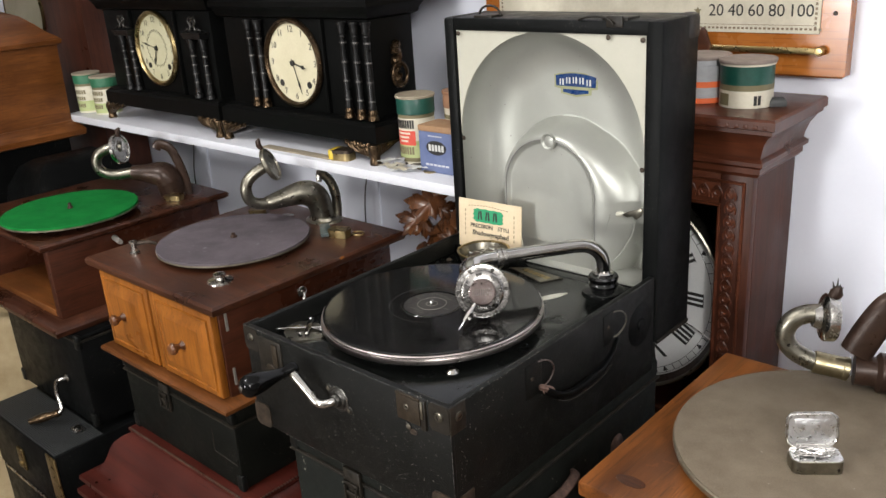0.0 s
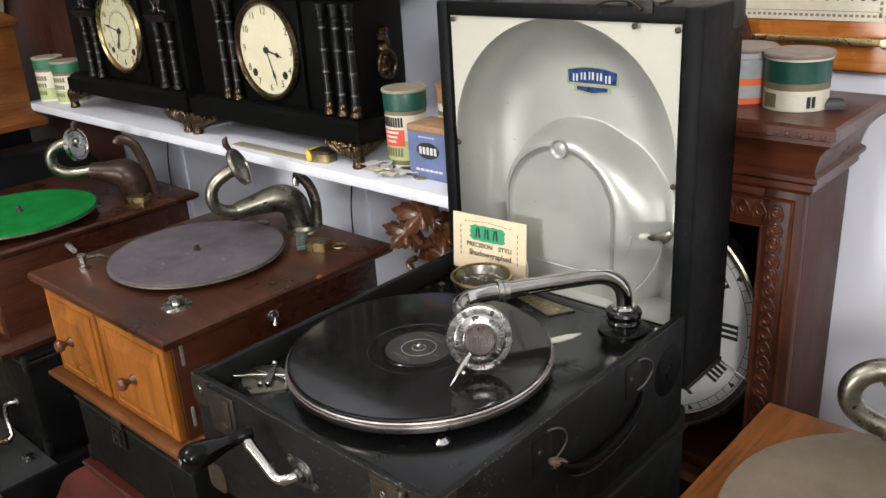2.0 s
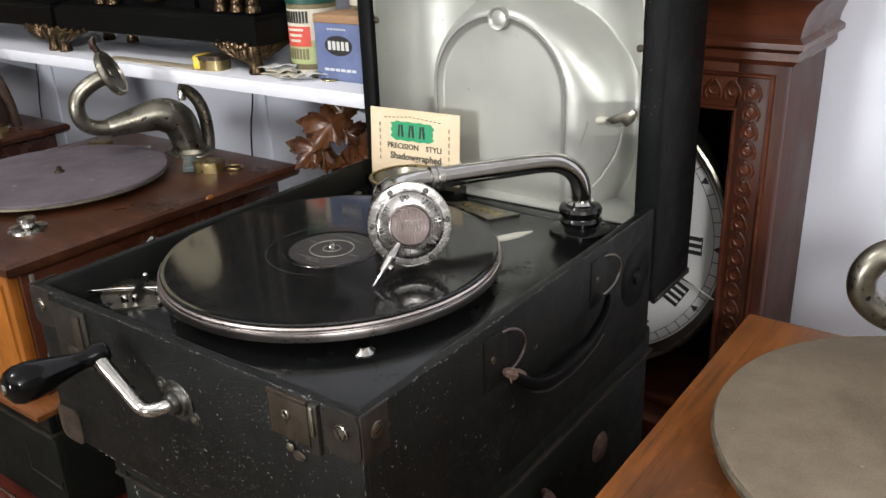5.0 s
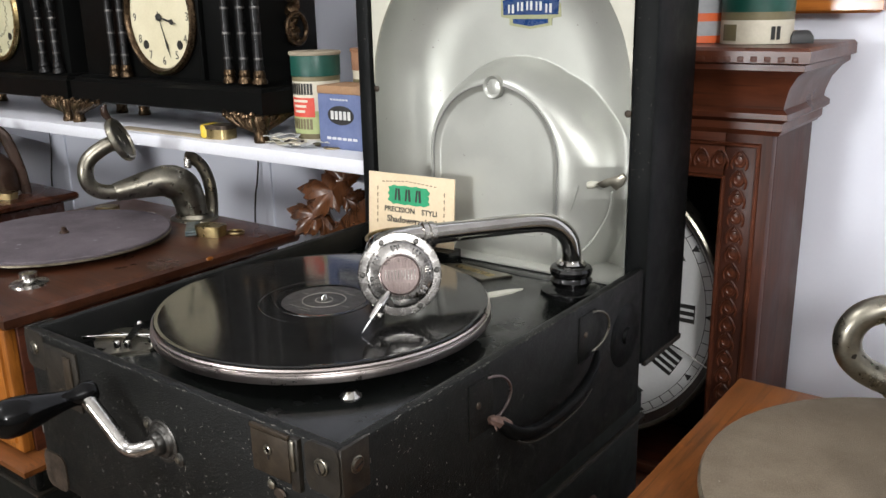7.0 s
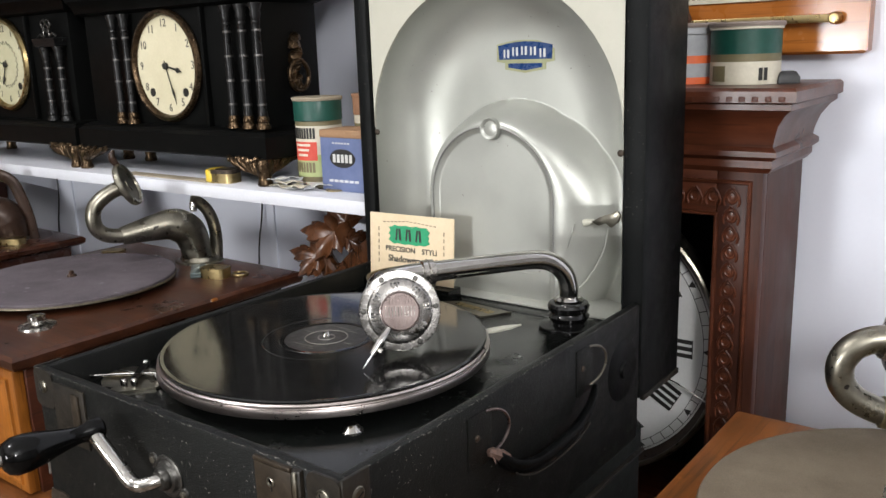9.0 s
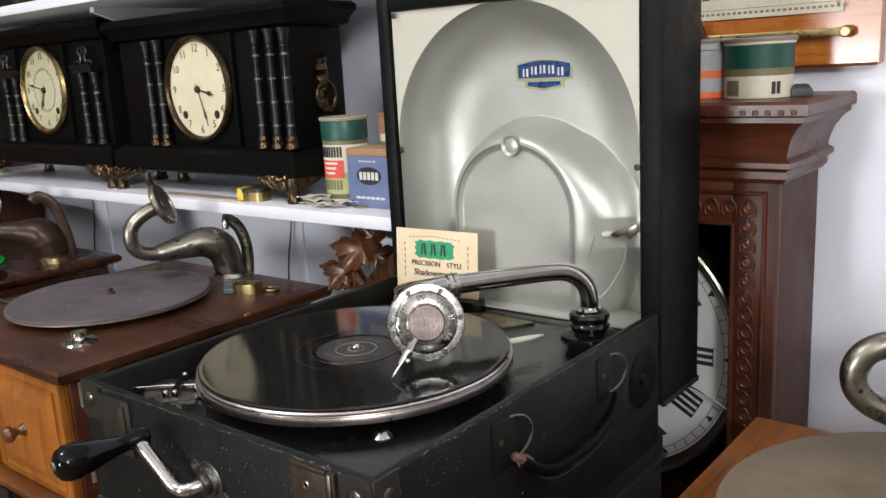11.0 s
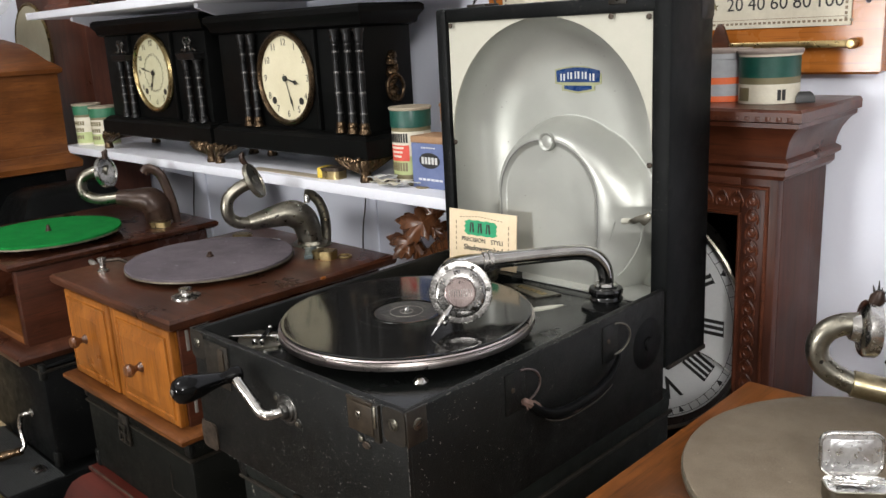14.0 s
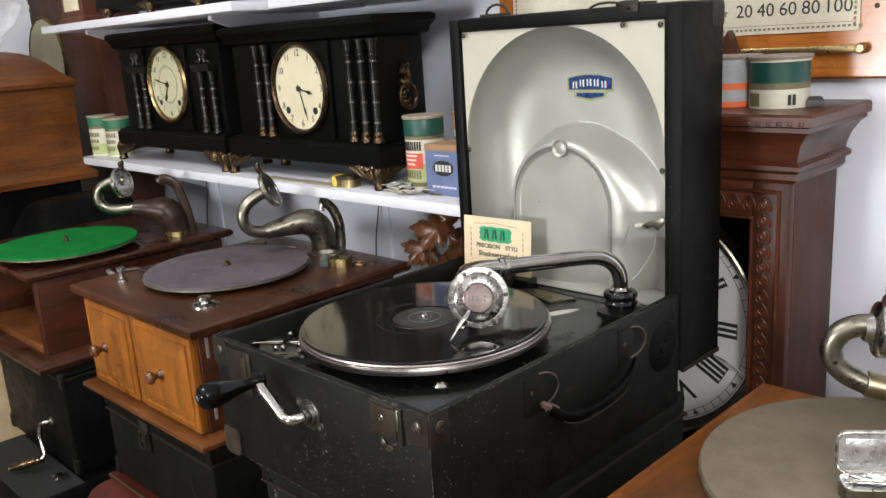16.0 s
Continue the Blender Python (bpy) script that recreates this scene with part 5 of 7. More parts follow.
part("strip", box(-0.038, 0.030, -0.009, 0.009, 0, 0.003, 0.001), TEAL_METAL, bk)
part("lug", box(0.018, 0.030, -0.009, 0.009, 0.003, 0.0065, 0.001), TEAL_METAL, bk)

# ---- green turntable cabinet ----
gg = thing("open_gramophone_cabinet", -1.19, 0.24, 0.826, "mahogany gramophone cabinet with an open front and green turntable", "gramophone")


def G(x, y, z):
    return (x + 1.19, y - 0.24, z - 0.826)


def gbox(x0, x1, y0, y1, z0, z1, bevel=0.0015, bm=None):
    return box(x0 + 1.19, x1 + 1.19, y0 - 0.24, y1 - 0.24, z0 - 0.826, z1 - 0.826, bevel, 2, bm)


part("side", gbox(-1.043, -1.022, 0.062, 0.425, 0.848, 0.985, 0.002), MAHOGANY_Y, gg)
part("side", gbox(-1.355, -1.335, 0.062, 0.425, 0.848, 0.985, 0.002), MAHOGANY_Y, gg)
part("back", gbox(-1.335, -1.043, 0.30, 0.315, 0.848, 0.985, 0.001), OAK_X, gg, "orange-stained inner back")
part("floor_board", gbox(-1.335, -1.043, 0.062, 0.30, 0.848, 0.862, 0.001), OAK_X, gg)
part("base", mould(-0.165, 0.168, -0.178, 0.185, [(0.026, 0), (0.028, 0.003), (0.028, 0.010), (0.020, 0.017), (0.008, 0.022), (0.002, 0.0225)]), MAHOGANY, gg)
part("top", mould(-0.167, 0.170, -0.180, 0.185, [(0.0, 0.158), (0.010, 0.160), (0.016, 0.164), (0.017, 0.170), (0.014, 0.174), (0.008, 0.175)]), MAHOGANY, gg)
gt = part("turntable", lathe([(0.05, 0.182), (0.122, 0.1855), (0.127, 0.187), (0.127, 0.190), (0, 0.1905)], 80, Matrix.Translation(G(-1.128, 0.165, 0.826))), FELT_EDGE, gg)
part("felt", lathe([(0.1262, 0.1895), (0.1262, 0.193), (0.1255, 0.194), (0, 0.194)], 80, Matrix.Translation(G(-1.128, 0.165, 0.826))), GREEN_FELT, gt, "bright green baize cover")
part("spindle", lathe([(0.006, 0.194), (0.004, 0.197), (0.003, 0.204), (0, 0.206)], 14, Matrix.Translation(G(-1.128, 0.165, 0.826))), DARK_METAL, gt)
part("crank_stub", tube([G(-1.02, 0.190, 0.972), G(-0.988, 0.185, 0.970)], [0.0055, 0.0045], 12), ZINC, gg)
ga = part("tone_arm", tube(smooth_path([G(-1.083, 0.362, 1.006), G(-1.085, 0.360, 1.030), G(-1.092, 0.350, 1.046), G(-1.110, 0.329, 1.052), G(-1.130, 0.304, 1.057)], 8), [0.0262 + 0.0003 * k for k in range(9)] + [0.0292 - 0.0002 * k for k in range(8)] + [0.0270 - 0.0010 * k for k in range(8)] + [0.0185 - 0.0006 * k for k in range(8)], 24), DARK_METAL, gg, "dark bronzed tone arm")
part("u_bend", tube(smooth_path([G(-1.126, 0.308, 1.058), G(-1.150, 0.279, 1.056), G(-1.165, 0.259, 1.066), G(-1.169, 0.254, 1.085), G(-1.163, 0.261, 1.103), G(-1.148, 0.281, 1.112), G(-1.136, 0.296, 1.111)], 8), 0.0102, 18), PEWTER, ga, "brassy U-shaped tube")
gs = along(G(-1.140, 0.290, 1.108), G(-1.116, 0.304, 1.112))
gsb = part("soundbox", lathe([(0.010, -0.014), (0.013, -0.004), (0.026, -0.002), (0.030, 0.0), (0.030, 0.007), (0.028, 0.0085), (0.025, 0.0085), (0.024, 0.006), (0, 0.006)], 40, gs), NICKEL, ga)
part("stylus_bar", tube([G(-1.136, 0.294, 1.134), G(-1.136, 0.294, 1.146), G(-1.132, 0.297, 1.150)], [0.005, 0.006, 0.003], 10), DARK_METAL, gsb)
part("bracket", tube(smooth_path([G(-1.062, 0.385, 1.0), G(-1.064, 0.383, 1.035), G(-1.069, 0.377, 1.070), G(-1.076, 0.369, 1.098), G(-1.088, 0.354, 1.110), G(-1.094, 0.347, 1.102)], 7), 0.0095, 12, None, None, False, 0.55), DARK_METAL, gg, "curved dark cast bracket")
part("arm_flange", lathe([(0.026, 0), (0.025, 0.004), (0.022, 0.010), (0.021, 0.014), (0, 0.014)], 28, Matrix.Translation(G(-1.083, 0.363, 1.0005))), NICKEL, gg)
needle_tin(-1.052, 0.345, 1.001, 0.038, 0.024, 0.010, BRASS, BRASS, "flat brass needle tin on the mahogany top", 30)

# ---- low portable machine with a small crank ----
lp = thing("portable_gramophone", -1.105, 0.15, 0.36, "closed black portable gramophone with grey ribbed top and brass fittings", "gramophone")


def P(x, y, z):
    return (x + 1.105, y - 0.15, z - 0.36)


def pbox(x0, x1, y0, y1, z0, z1, bevel=0.002, bm=None):
    return box(x0 + 1.105, x1 + 1.105, y0 - 0.15, y1 - 0.15, z0 - 0.36, z1 - 0.36, bevel, 2, bm)


part("body", pbox(-1.270, -0.965, -0.03, 0.40, 0.36, 0.490, 0.004), LEATHERETTE_PLAIN, lp)
lid = part("lid", pbox(-1.272, -0.963, -0.032, 0.40, 0.492, 0.622, 0.005), LEATHERETTE_PLAIN, lp)
for k in range(26):
    y = -0.030 + 0.0037 * k
    part("rib", pbox(-1.268, -0.967, y, y + 0.0026, 0.6215, 0.6236, 0.0006), GREY_RIB, lid)
part("corner_strap", pbox(-1.000, -0.962, -0.0345, -0.031, 0.520, 0.618, 0.001), BRASS, lp, "brass corner strap")
part("clasp", pbox(-1.145, -1.118, -0.0375, -0.031, 0.530, 0.580, 0.004), BRASS, lp, "brass clasp with lock")
part("clasp", lathe([(0.006, 0), (0.006, 0.004), (0, 0.005)], 14, Matrix.Translation(P(-1.131, -0.037, 0.545)) @ FRONT), BRASS, lp)
part("edge_strip", pbox(-1.25, -0.97, -0.0335, -0.031, 0.486, 0.494, 0.001), NICKEL, lp)
sc2 = thing("winding_crank", -1.055, 0.058, 0.718, "small nickel winding crank with a worn grip in the case", "crank")
part("rod", tube(smooth_path([(0, 0.002, 0), (-0.004, -0.012, 0), (-0.016, -0.016, -0.008), (-0.022, -0.018, -0.032), (-0.010, -0.020, -0.060), (-0.010, -0.028, -0.068)], 7), 0.0042, 12), NICKEL, sc2)
part("grip", lathe([(0.0075, 0), (0.0085, 0.006), (0.0060, 0.012), (0.0085, 0.024), (0.0095, 0.036), (0.0080, 0.050), (0.0060, 0.056), (0.0065, 0.062), (0, 0.064)], 18, along((-0.010, -0.026, -0.068), (-0.050, -0.066, -0.082))), BRONZE, sc2, "worn brown wooden grip")
part("socket", lathe([(0.008, 0), (0.008, 0.002), (0.005, 0.004), (0, 0.004)], 16, FRONT.copy()), NICKEL, sc2)
part("boss", pbox(-1.03, -1.005, 0.03, 0.05, 0.6225, 0.63, 0.003), NICKEL, lp)

# ---- shelves ----
def wall_shelf(x0, x1, y0, z1, th, label, brackets=True):
    s = thing("wall_shelf", (x0 + x1) / 2, WALL_Y, z1 - th, label, "shelf", "white wall shelves")
    part("board", box(-(x1 - x0) / 2, (x1 - x0) / 2, y0 - WALL_Y, 0, 0, th, 0.001), SHELF_WHITE, s)
    for x in (-(x1 - x0) / 2 + 0.12, (x1 - x0) / 2 - 0.16) if brackets else ():
        bm = bmesh.new()
        vs = [(x, -0.004, -0.09), (x, -0.004, 0), (x, y0 - WALL_Y + 0.05, 0), (x, y0 - WALL_Y + 0.05, -0.008)]
        f = bm.faces.new([bm.verts.new(v) for v in vs])
        e = bmesh.ops.extrude_face_region(bm, geom=[f])
        bmesh.ops.translate(bm, vec=(0.012, 0, 0), verts=[v for v in e["geom"] if isinstance(v, bmesh.types.BMVert)])
        part("shelf_bracket", bm, SHELF_WHITE, s)


wall_shelf(-1.612, -0.336, 0.406, 1.1175, 0.0165, "white wall shelf holding two black clocks and record tins")
wall_shelf(-1.615, -0.80, 0.370, 1.4235, 0.0155, "upper white wall shelf above the clocks")
wall_shelf(-0.797, -0.40, 0.44, 1.4245, 0.0155, "second upper white wall shelf above the clock", False)


# ---- mantel clocks ----
def claw_foot(parent, x, y, h, side, reach=0.055):
    """A corner foot: a small hoof with a scrolled wing along the front and one along the side."""
    rnd = random.Random(int(abs(x) * 1000))
    bm = bmesh.new()
    lathe([(0.0095, 0), (0.0105, 0.003), (0.0085, 0.009), (0.0095, h * 0.5), (0.012, h * 0.8), (0.011, h * 1.05), (0, h * 1.1)], 14, Matrix.Translation((x, y, 0)), bm)
    for dx, dy in ((-side, 0.0), (0.0, 1.0)):
        n = max(3, int(reach / 0.0075))
        for k in range(n):
            f = (k + 0.6) / n
            top = h * (1.12 - 0.10 * f + rnd.uniform(-0.06, 0.12))
            tip = Vector((x + dx * reach * f, y + dy * reach * f - 0.006 * (1 - dy), top))
            root = Vector((x + dx * reach * f * 0.22, y + dy * reach * f * 0.22, h * (0.22 + 0.30 * f)))
            mid = root.lerp(tip, 0.55) + Vector((0, -0.004 * (1 - dy), -h * 0.10))
            q = reach / n * 0.62
            tube(smooth_path([root, mid, tip], 4), [q * v for v in (0.45, 0.5, 0.55, 0.62, 0.72, 0.85, 1.0, 0.95, 0.5)], 7, None, bm, False, 0.75)
            q = rnd.uniform(0.0026, 0.0046)
            lathe([(0, -q), (q * 0.8, -q * 0.5), (q, 0.1 * q), (q * 0.6, q * 0.8), (0, q)], 8, Matrix.Translation(tip + Vector((rnd.uniform(-0.001, 0.001), -0.003, -0.002))), bm)
        tube(smooth_path([(x, y - 0.002, h * 0.55), (x + dx * reach * 0.5, y - 0.003 + dy * reach * 0.5, h * 0.78), (x + dx * reach, y - 0.003 + dy * reach, h * 0.98), (x + dx * reach * 1.04, y - 0.004 + dy * reach * 1.04, h * 1.15)], 5), 0.0034, 8, None, bm)
    part("foot", bm, BRONZE, parent, "ornate gilt bronze foot")


def mantel_clock(xc, w, base_z, hgt, left_cols, right_cols, dial_r, hour, minute, ornate, label, ys=0.452):
    """A black mantel clock. Columns are given by their distance from the middle."""
    foot = 0.033
    c = thing("mantel_clock", xc, ys, base_z, label, "clock", "black mantel clocks")
    hw, D = w / 2, 0.112
    part("plinth", mould(-hw + 0.004, hw - 0.004, -0.012, D, [(0.0, foot), (0.004, foot + 0.002), (0.004, foot + 0.030), (-0.002, foot + 0.034), (-0.002, foot + 0.036), (-0.010, foot + 0.040)]), CLOCK_BLACK, c)
    body = part("body", box(-hw + 0.018, hw - 0.018, 0.006, D - 0.006, foot + 0.038, hgt - 0.030, 0.001), CLOCK_BLACK, c)
    for s in (-1, 1):
        part("pilaster", box(min(s * (dial_r + 0.018), s * (dial_r + 0.012)), max(s * (dial_r + 0.018), s * (dial_r + 0.012)), -0.002, 0.008, foot + 0.040, hgt - 0.034, 0.001), CLOCK_BLACK, c)
    part("cap", mould(-hw + 0.012, hw - 0.012, 0.0, D - 0.002, [(-0.004, hgt - 0.034), (0.004, hgt - 0.030), (0.006, hgt - 0.022), (0.010, hgt - 0.016), (0.013, hgt - 0.012), (0.013, hgt - 0.004), (0.008, hgt)]), CLOCK_BLACK, c, "black moulded top")
    zc = foot + 0.040
    zt = hgt - 0.036
    if ornate:
        zt = zc + (zt - zc) * 0.70
    for x in left_cols + right_cols:
        col = part("column", lathe([(0.0060, zc + 0.016), (0.0066, zc + 0.02), (0.0054, zc + 0.026), (0.0056, (zc + zt) / 2), (0.0048, zt - 0.028), (0.0060, zt - 0.024), (0.0046, zt - 0.020)], 18, Matrix.Translation((x, -0.004, 0))), COLUMN_BLACK, c, "rubbed black turned column")
        part("capital", lathe([(0.0050, zt - 0.022), (0.0072, zt - 0.014), (0.0064, zt - 0.010), (0.0092, zt - 0.002), (0.0092, zt), (0, zt)], 12, Matrix.Translation((x, -0.004, 0))), COLUMN_BLACK, col)
        for q in range(4):
            zb = zc + 0.030 + (zt - zc - 0.065) * q / 3
            part("rubbed_band", lathe([(0.0057, zb), (0.0059, zb + 0.0008), (0.0059, zb + 0.0022), (0.0057, zb + 0.003)], 16, Matrix.Translation((x, -0.004, 0)), cap=False), RUBBED_SILVER, col)
        part("column_base", lathe([(0.0095, zc), (0.0095, zc + 0.004), (0.0072, zc + 0.008), (0.0082, zc + 0.012), (0.0064, zc + 0.017), (0, zc + 0.017)], 12, Matrix.Translation((x, -0.004, 0))), BRONZE if not ornate else COLUMN_BLACK, col, "gilt column base" if not ornate else "")
    if ornate:
        # each pair of columns carries a stepped block with a scrolled crest
        for grp in (left_cols, right_cols):
            m = sum(grp) / len(grp)
            part("entablature", mould(m - 0.030, m + 0.030, -0.014, 0.004, [(0, zt + 0.0005), (0.002, zt + 0.002), (0.002, zt + 0.007), (0.004, zt + 0.010), (0.004, zt + 0.013), (0, zt + 0.014)]), COLUMN_BLACK, c, "black stepped block over paired columns")
            bm = bmesh.new()
            for s_ in (-1, 1):
                tube(smooth_path([(m + s_ * 0.028, -0.008, zt + 0.016), (m + s_ * 0.018, -0.009, zt + 0.020), (m + s_ * 0.010, -0.009, zt + 0.017), (m + s_ * 0.007, -0.009, zt + 0.026), (m + s_ * 0.013, -0.009, zt + 0.035), (m + s_ * 0.007, -0.009, zt + 0.042), (m, -0.009, zt + 0.038)], 5), 0.0022, 7, None, bm)
            tube([(m + 0.006 * math.cos(k / 12 * 6.2832), -0.009, zt + 0.030 + 0.006 * math.sin(k / 12 * 6.2832)) for k in range(12)], 0.0018, 7, None, bm, True)
            part("scroll_ornament", bm, DARK_STEEL, c, "dark scrolled crest over the columns")
        zt = hgt - 0.036
    dz = 0.1565 if not ornate else 0.166
    bez = part("bezel", lathe([(dial_r + 0.004, 0), (dial_r + 0.0055, 0.004), (dial_r + 0.003, 0.009), (dial_r - 0.001, 0.010), (dial_r - 0.004, 0.007), (dial_r - 0.005, 0.003)], 64, Matrix.Translation((0, 0.006, dz)) @ FRONT, cap=False), BRASS if ornate else BRONZE, c, "brass dial bezel" if ornate else "dark bronze dial bezel")
    dial = part("dial", lathe([(dial_r - 0.002, 0), (dial_r - 0.002, 0.002), (0, 0.002)], 64, Matrix.Translation((0, 0.006, dz)) @ FRONT), DIAL_AGED if ornate else DIAL_PAPER, c, "yellowed paper clock dial")
    yf = 0.0036
    if ornate:
        ring = [(dial_r * (0.50 + 0.035 * math.cos(24 * a)) * math.cos(a), yf, dz + dial_r * (0.50 + 0.035 * math.cos(24 * a)) * math.sin(a)) for a in (6.2832 * k / 192 for k in range(192))]
        part("inner_ring", tube(ring, 0.0004, 4, None, None, True), DIAL_INK, dial)
    for k in range(12):
        a = radians(30 * (k + 1))
        r = dial_r * 0.80
        text("numeral", str(k + 1), dial_r * 0.215, Matrix.Translation((r * math.sin(a), yf, dz + r * math.cos(a))) @ FRONT, DIAL_INK, dial, 0.0002)
    for k in range(60):
        a = radians(6 * k)
        part("minute_mark", box(-0.0004, 0.0004, -0.0002, 0.0002, dial_r * 0.93, dial_r * 0.96, 0), INK, dial).data.transform(Matrix.Translation((0, yf, dz)) @ Matrix.Rotation(a, 4, "Y"))
    for a, l, w_ in ((30 * hour + minute / 2, dial_r * 0.52, 0.0020), (6 * minute, dial_r * 0.76, 0.0011)):
        hand = slab([(-w_ * 0.5, -0.008), (w_ * 0.5, -0.008), (w_ * 0.6, l * 0.55), (w_ * 2.0, l * 0.72), (w_ * 0.5, l * 0.84), (0, l), (-w_ * 0.5, l * 0.84), (-w_ * 2.0, l * 0.72), (-w_ * 0.6, l * 0.55)], -0.0004, 0.0004)
        part("hand", hand, INK, c, "black clock hand").data.transform(Matrix.Translation((0, 0.0015, dz)) @ Matrix.Rotation(radians(a), 4, "Y"))
    part("hub", lathe([(0.005, 0), (0.005, 0.003), (0.002, 0.004), (0, 0.004)], 14, Matrix.Translation((0, 0.0025, dz)) @ FRONT), INK, c)
    for s in (-1, 1):
        part("winding_hole", lathe([(0.0062, 0), (0.0062, 0.0005), (0, 0.0006)], 16, Matrix.Translation((s * dial_r * 0.52, yf, dz - dial_r * 0.50)) @ FRONT), INK, dial)
    for s in (-1, 1):
        claw_foot(c, s * (hw - 0.008), -0.014, foot, s, 0.062)
        claw_foot(c, s * (hw - 0.026), D - 0.02, foot, s, 0.01)
    # mask and ring on the side
    rnd = random.Random(8)
    for k in range(16):
        q = rnd.uniform(0.006, 0.011)
        zz = hgt * 0.46 + 0.066 * k / 15
        lathe_at = Matrix.Translation((hw - 0.016, 0.060 + rnd.uniform(-0.008, 0.008), zz)) @ pose(0, 0, 0, rnd.uniform(0, 60), rnd.uniform(0, 60), 0)
        part("mask_scroll", lathe([(0, -q), (q, -q * 0.3), (q * 0.8, q * 0.5), (0, q)], 9, lathe_at), BRONZE, c)
    part("side_ring", tube([(hw - 0.008, 0.060 + 0.017 * math.cos(a / 16 * 6.2832), hgt * 0.52 + 0.020 * math.sin(a / 16 * 6.2832)) for a in range(16)], 0.0032, 8, None, None, True), BRONZE, c, "bronze ring handle")
    return c


mantel_clock(-0.751, 0.440, 1.1175, 0.268, [-0.112, -0.083], [0.148, 0.178, 0.206], 0.0745, 3, 27, False, "black columned mantel clock with an Arabic dial and gilt feet")
mantel_clock(-1.213, 0.460, 1.1175, 0.278, [-0.128, -0.090], [0.150, 0.192], 0.0745, 6, 47, True, "black mantel clock with paired columns and brass bezel")


# ---- record tins and packets on the shelf ----
def record_can(x, y, z, r, h, lid_h, bands, lid_mat, label, top_mat=None, words=None, rz=0.0, group="cylinder record cartons"):
    """A cardboard cylinder: bands are (from, to, material) as parts of the body's height."""
    c = thing("record_carton", x, y, z, label, "carton", group, rz=rz)
    for a, b, m in bands:
        part("band", lathe([(r, a * (h - lid_h)), (r, b * (h - lid_h))], 40, cap=True), m, c)
    lid = part("lid", lathe([(r + 0.001, h - lid_h + 0.0005), (r + 0.0012, h - 0.002), (r, h), (r - 0.003, h), (0, h - 0.0005)], 40), lid_mat, c)
    if top_mat:
        part("lid_top", lathe([(r + 0.0022, h - 0.003), (r + 0.003, h), (r + 0.002, h + 0.0015), (0, h + 0.0008)], 40), top_mat, lid)
    return c


def curved_patch(name, parent, r, a0, a1, z0, z1, mat, n=10):
    bm = bmesh.new()
    prev = None
    for k in range(n + 1):
        a = radians(a0 + (a1 - a0) * k / n)
        cur = [bm.verts.new((rr * math.cos(a), rr * math.sin(a), z)) for rr in (r, r + 0.0004) for z in (z0, z1)]
        if prev:
            bm.faces.new((prev[2], cur[2], cur[3], prev[3]))
            bm.faces.new((prev[3], cur[3], cur[1], prev[1]))
            bm.faces.new((prev[0], cur[0], cur[2], prev[2]))
        prev = cur
    return part(name, bm, mat, parent)


def bars_round(parent, r, a0, a1, z, h, n, mat):
    """A row of plain upright bars round a carton, standing in for lettering."""
    step = (a1 - a0) / n
    for k in range(n):
        curved_patch("bar", parent, r, a0 + step * k + step * 0.12, a0 + step * (k + 1) - step * 0.12, z, z + h, mat, 3)


can = record_can(-0.496, 0.499, 1.1175, 0.0305, 0.111, 0.029, [(0, 0.05, LABEL_CREAM), (0.05, 0.13, OLIVE), (0.13, 0.48, LABEL_GREEN), (0.48, 0.93, LABEL_CREAM), (0.93, 1, OLIVE)], LID_GREEN, "green-lidded cylinder record carton with a red patch", BUFF_CARD)
curved_patch("red_patch", can, 0.0306, -122, -52, 0.032, 0.056, RED_LABEL)
bars_round(can, 0.0306, -132, -54, 0.060, 0.014, 10, INK)
bars_round(can, 0.0306, -128, -58, 0.0165, 0.013, 8, OLIVE)
for k in range(3):
    curved_patch("bar", can, 0.0311, -114 + 3 * k, -68 - 4 * k, 0.0505 - 0.0065 * k, 0.0535 - 0.0065 * k, LABEL_CREAM, 6)
can = record_can(-0.440, 0.552, 1.1175, 0.0300, 0.113, 0.026, [(0, 0.8, LABEL_CREAM), (0.8, 0.88, OLIVE), (0.88, 1, LABEL_CREAM)], LID_BROWN, "brown-lidded cylinder record carton behind the blue box", LID_BROWN)
bars_round(can, 0.0301, -120, -60, 0.048, 0.012, 5, BROWN_INK)
for x, y, top in ((-1.583, 0.462, 0.094), (-1.512, 0.470, 0.089)):
    can = record_can(x, y, 1.1175, 0.0305, top, 0.024, [(0, 0.06, LABEL_CREAM), (0.06, 0.42, LABEL_GREEN), (0.42, 0.92, LABEL_CREAM), (0.92, 1, OLIVE)], MID_GREEN, "pale green cylinder record carton with dark print", BUFF_CARD)
    bars_round(can, 0.0306, -130, -40, 0.046, 0.010, 8, OLIVE)
    bars_round(can, 0.0306, -128, -46, 0.031, 0.009, 8, OLIVE)
    bars_round(can, 0.0306, -125, -50, 0.014, 0.009, 7, OLIVE)

bx = thing("needle_box", -0.412, 0.474, 1.1175, "faded blue needle box with a brown top", "box")
part("box", box(-0.033, 0.045, -0.025, 0.025, 0, 0.066, 0.001), BLUE_CARD, bx)
part("top", box(-0.0335, 0.0455, -0.0255, 0.0255, 0.066, 0.0755, 0.001), BOX_BROWN, bx)
part("oval", slab([(0.004 + 0.021 * math.cos(a / 28 * 6.2832), 0.041 + 0.0115 * math.sin(a / 28 * 6.2832)) for a in range(28)], -0.0256, -0.0249), INK, bx, "dark oval badge, plain bars")
for k in range(5):
    part("bar", box(-0.0115 + 0.0068 * k, -0.0070 + 0.0068 * k, -0.0261, -0.0255, 0.036, 0.046, 0), LOGO_WHITE, bx)
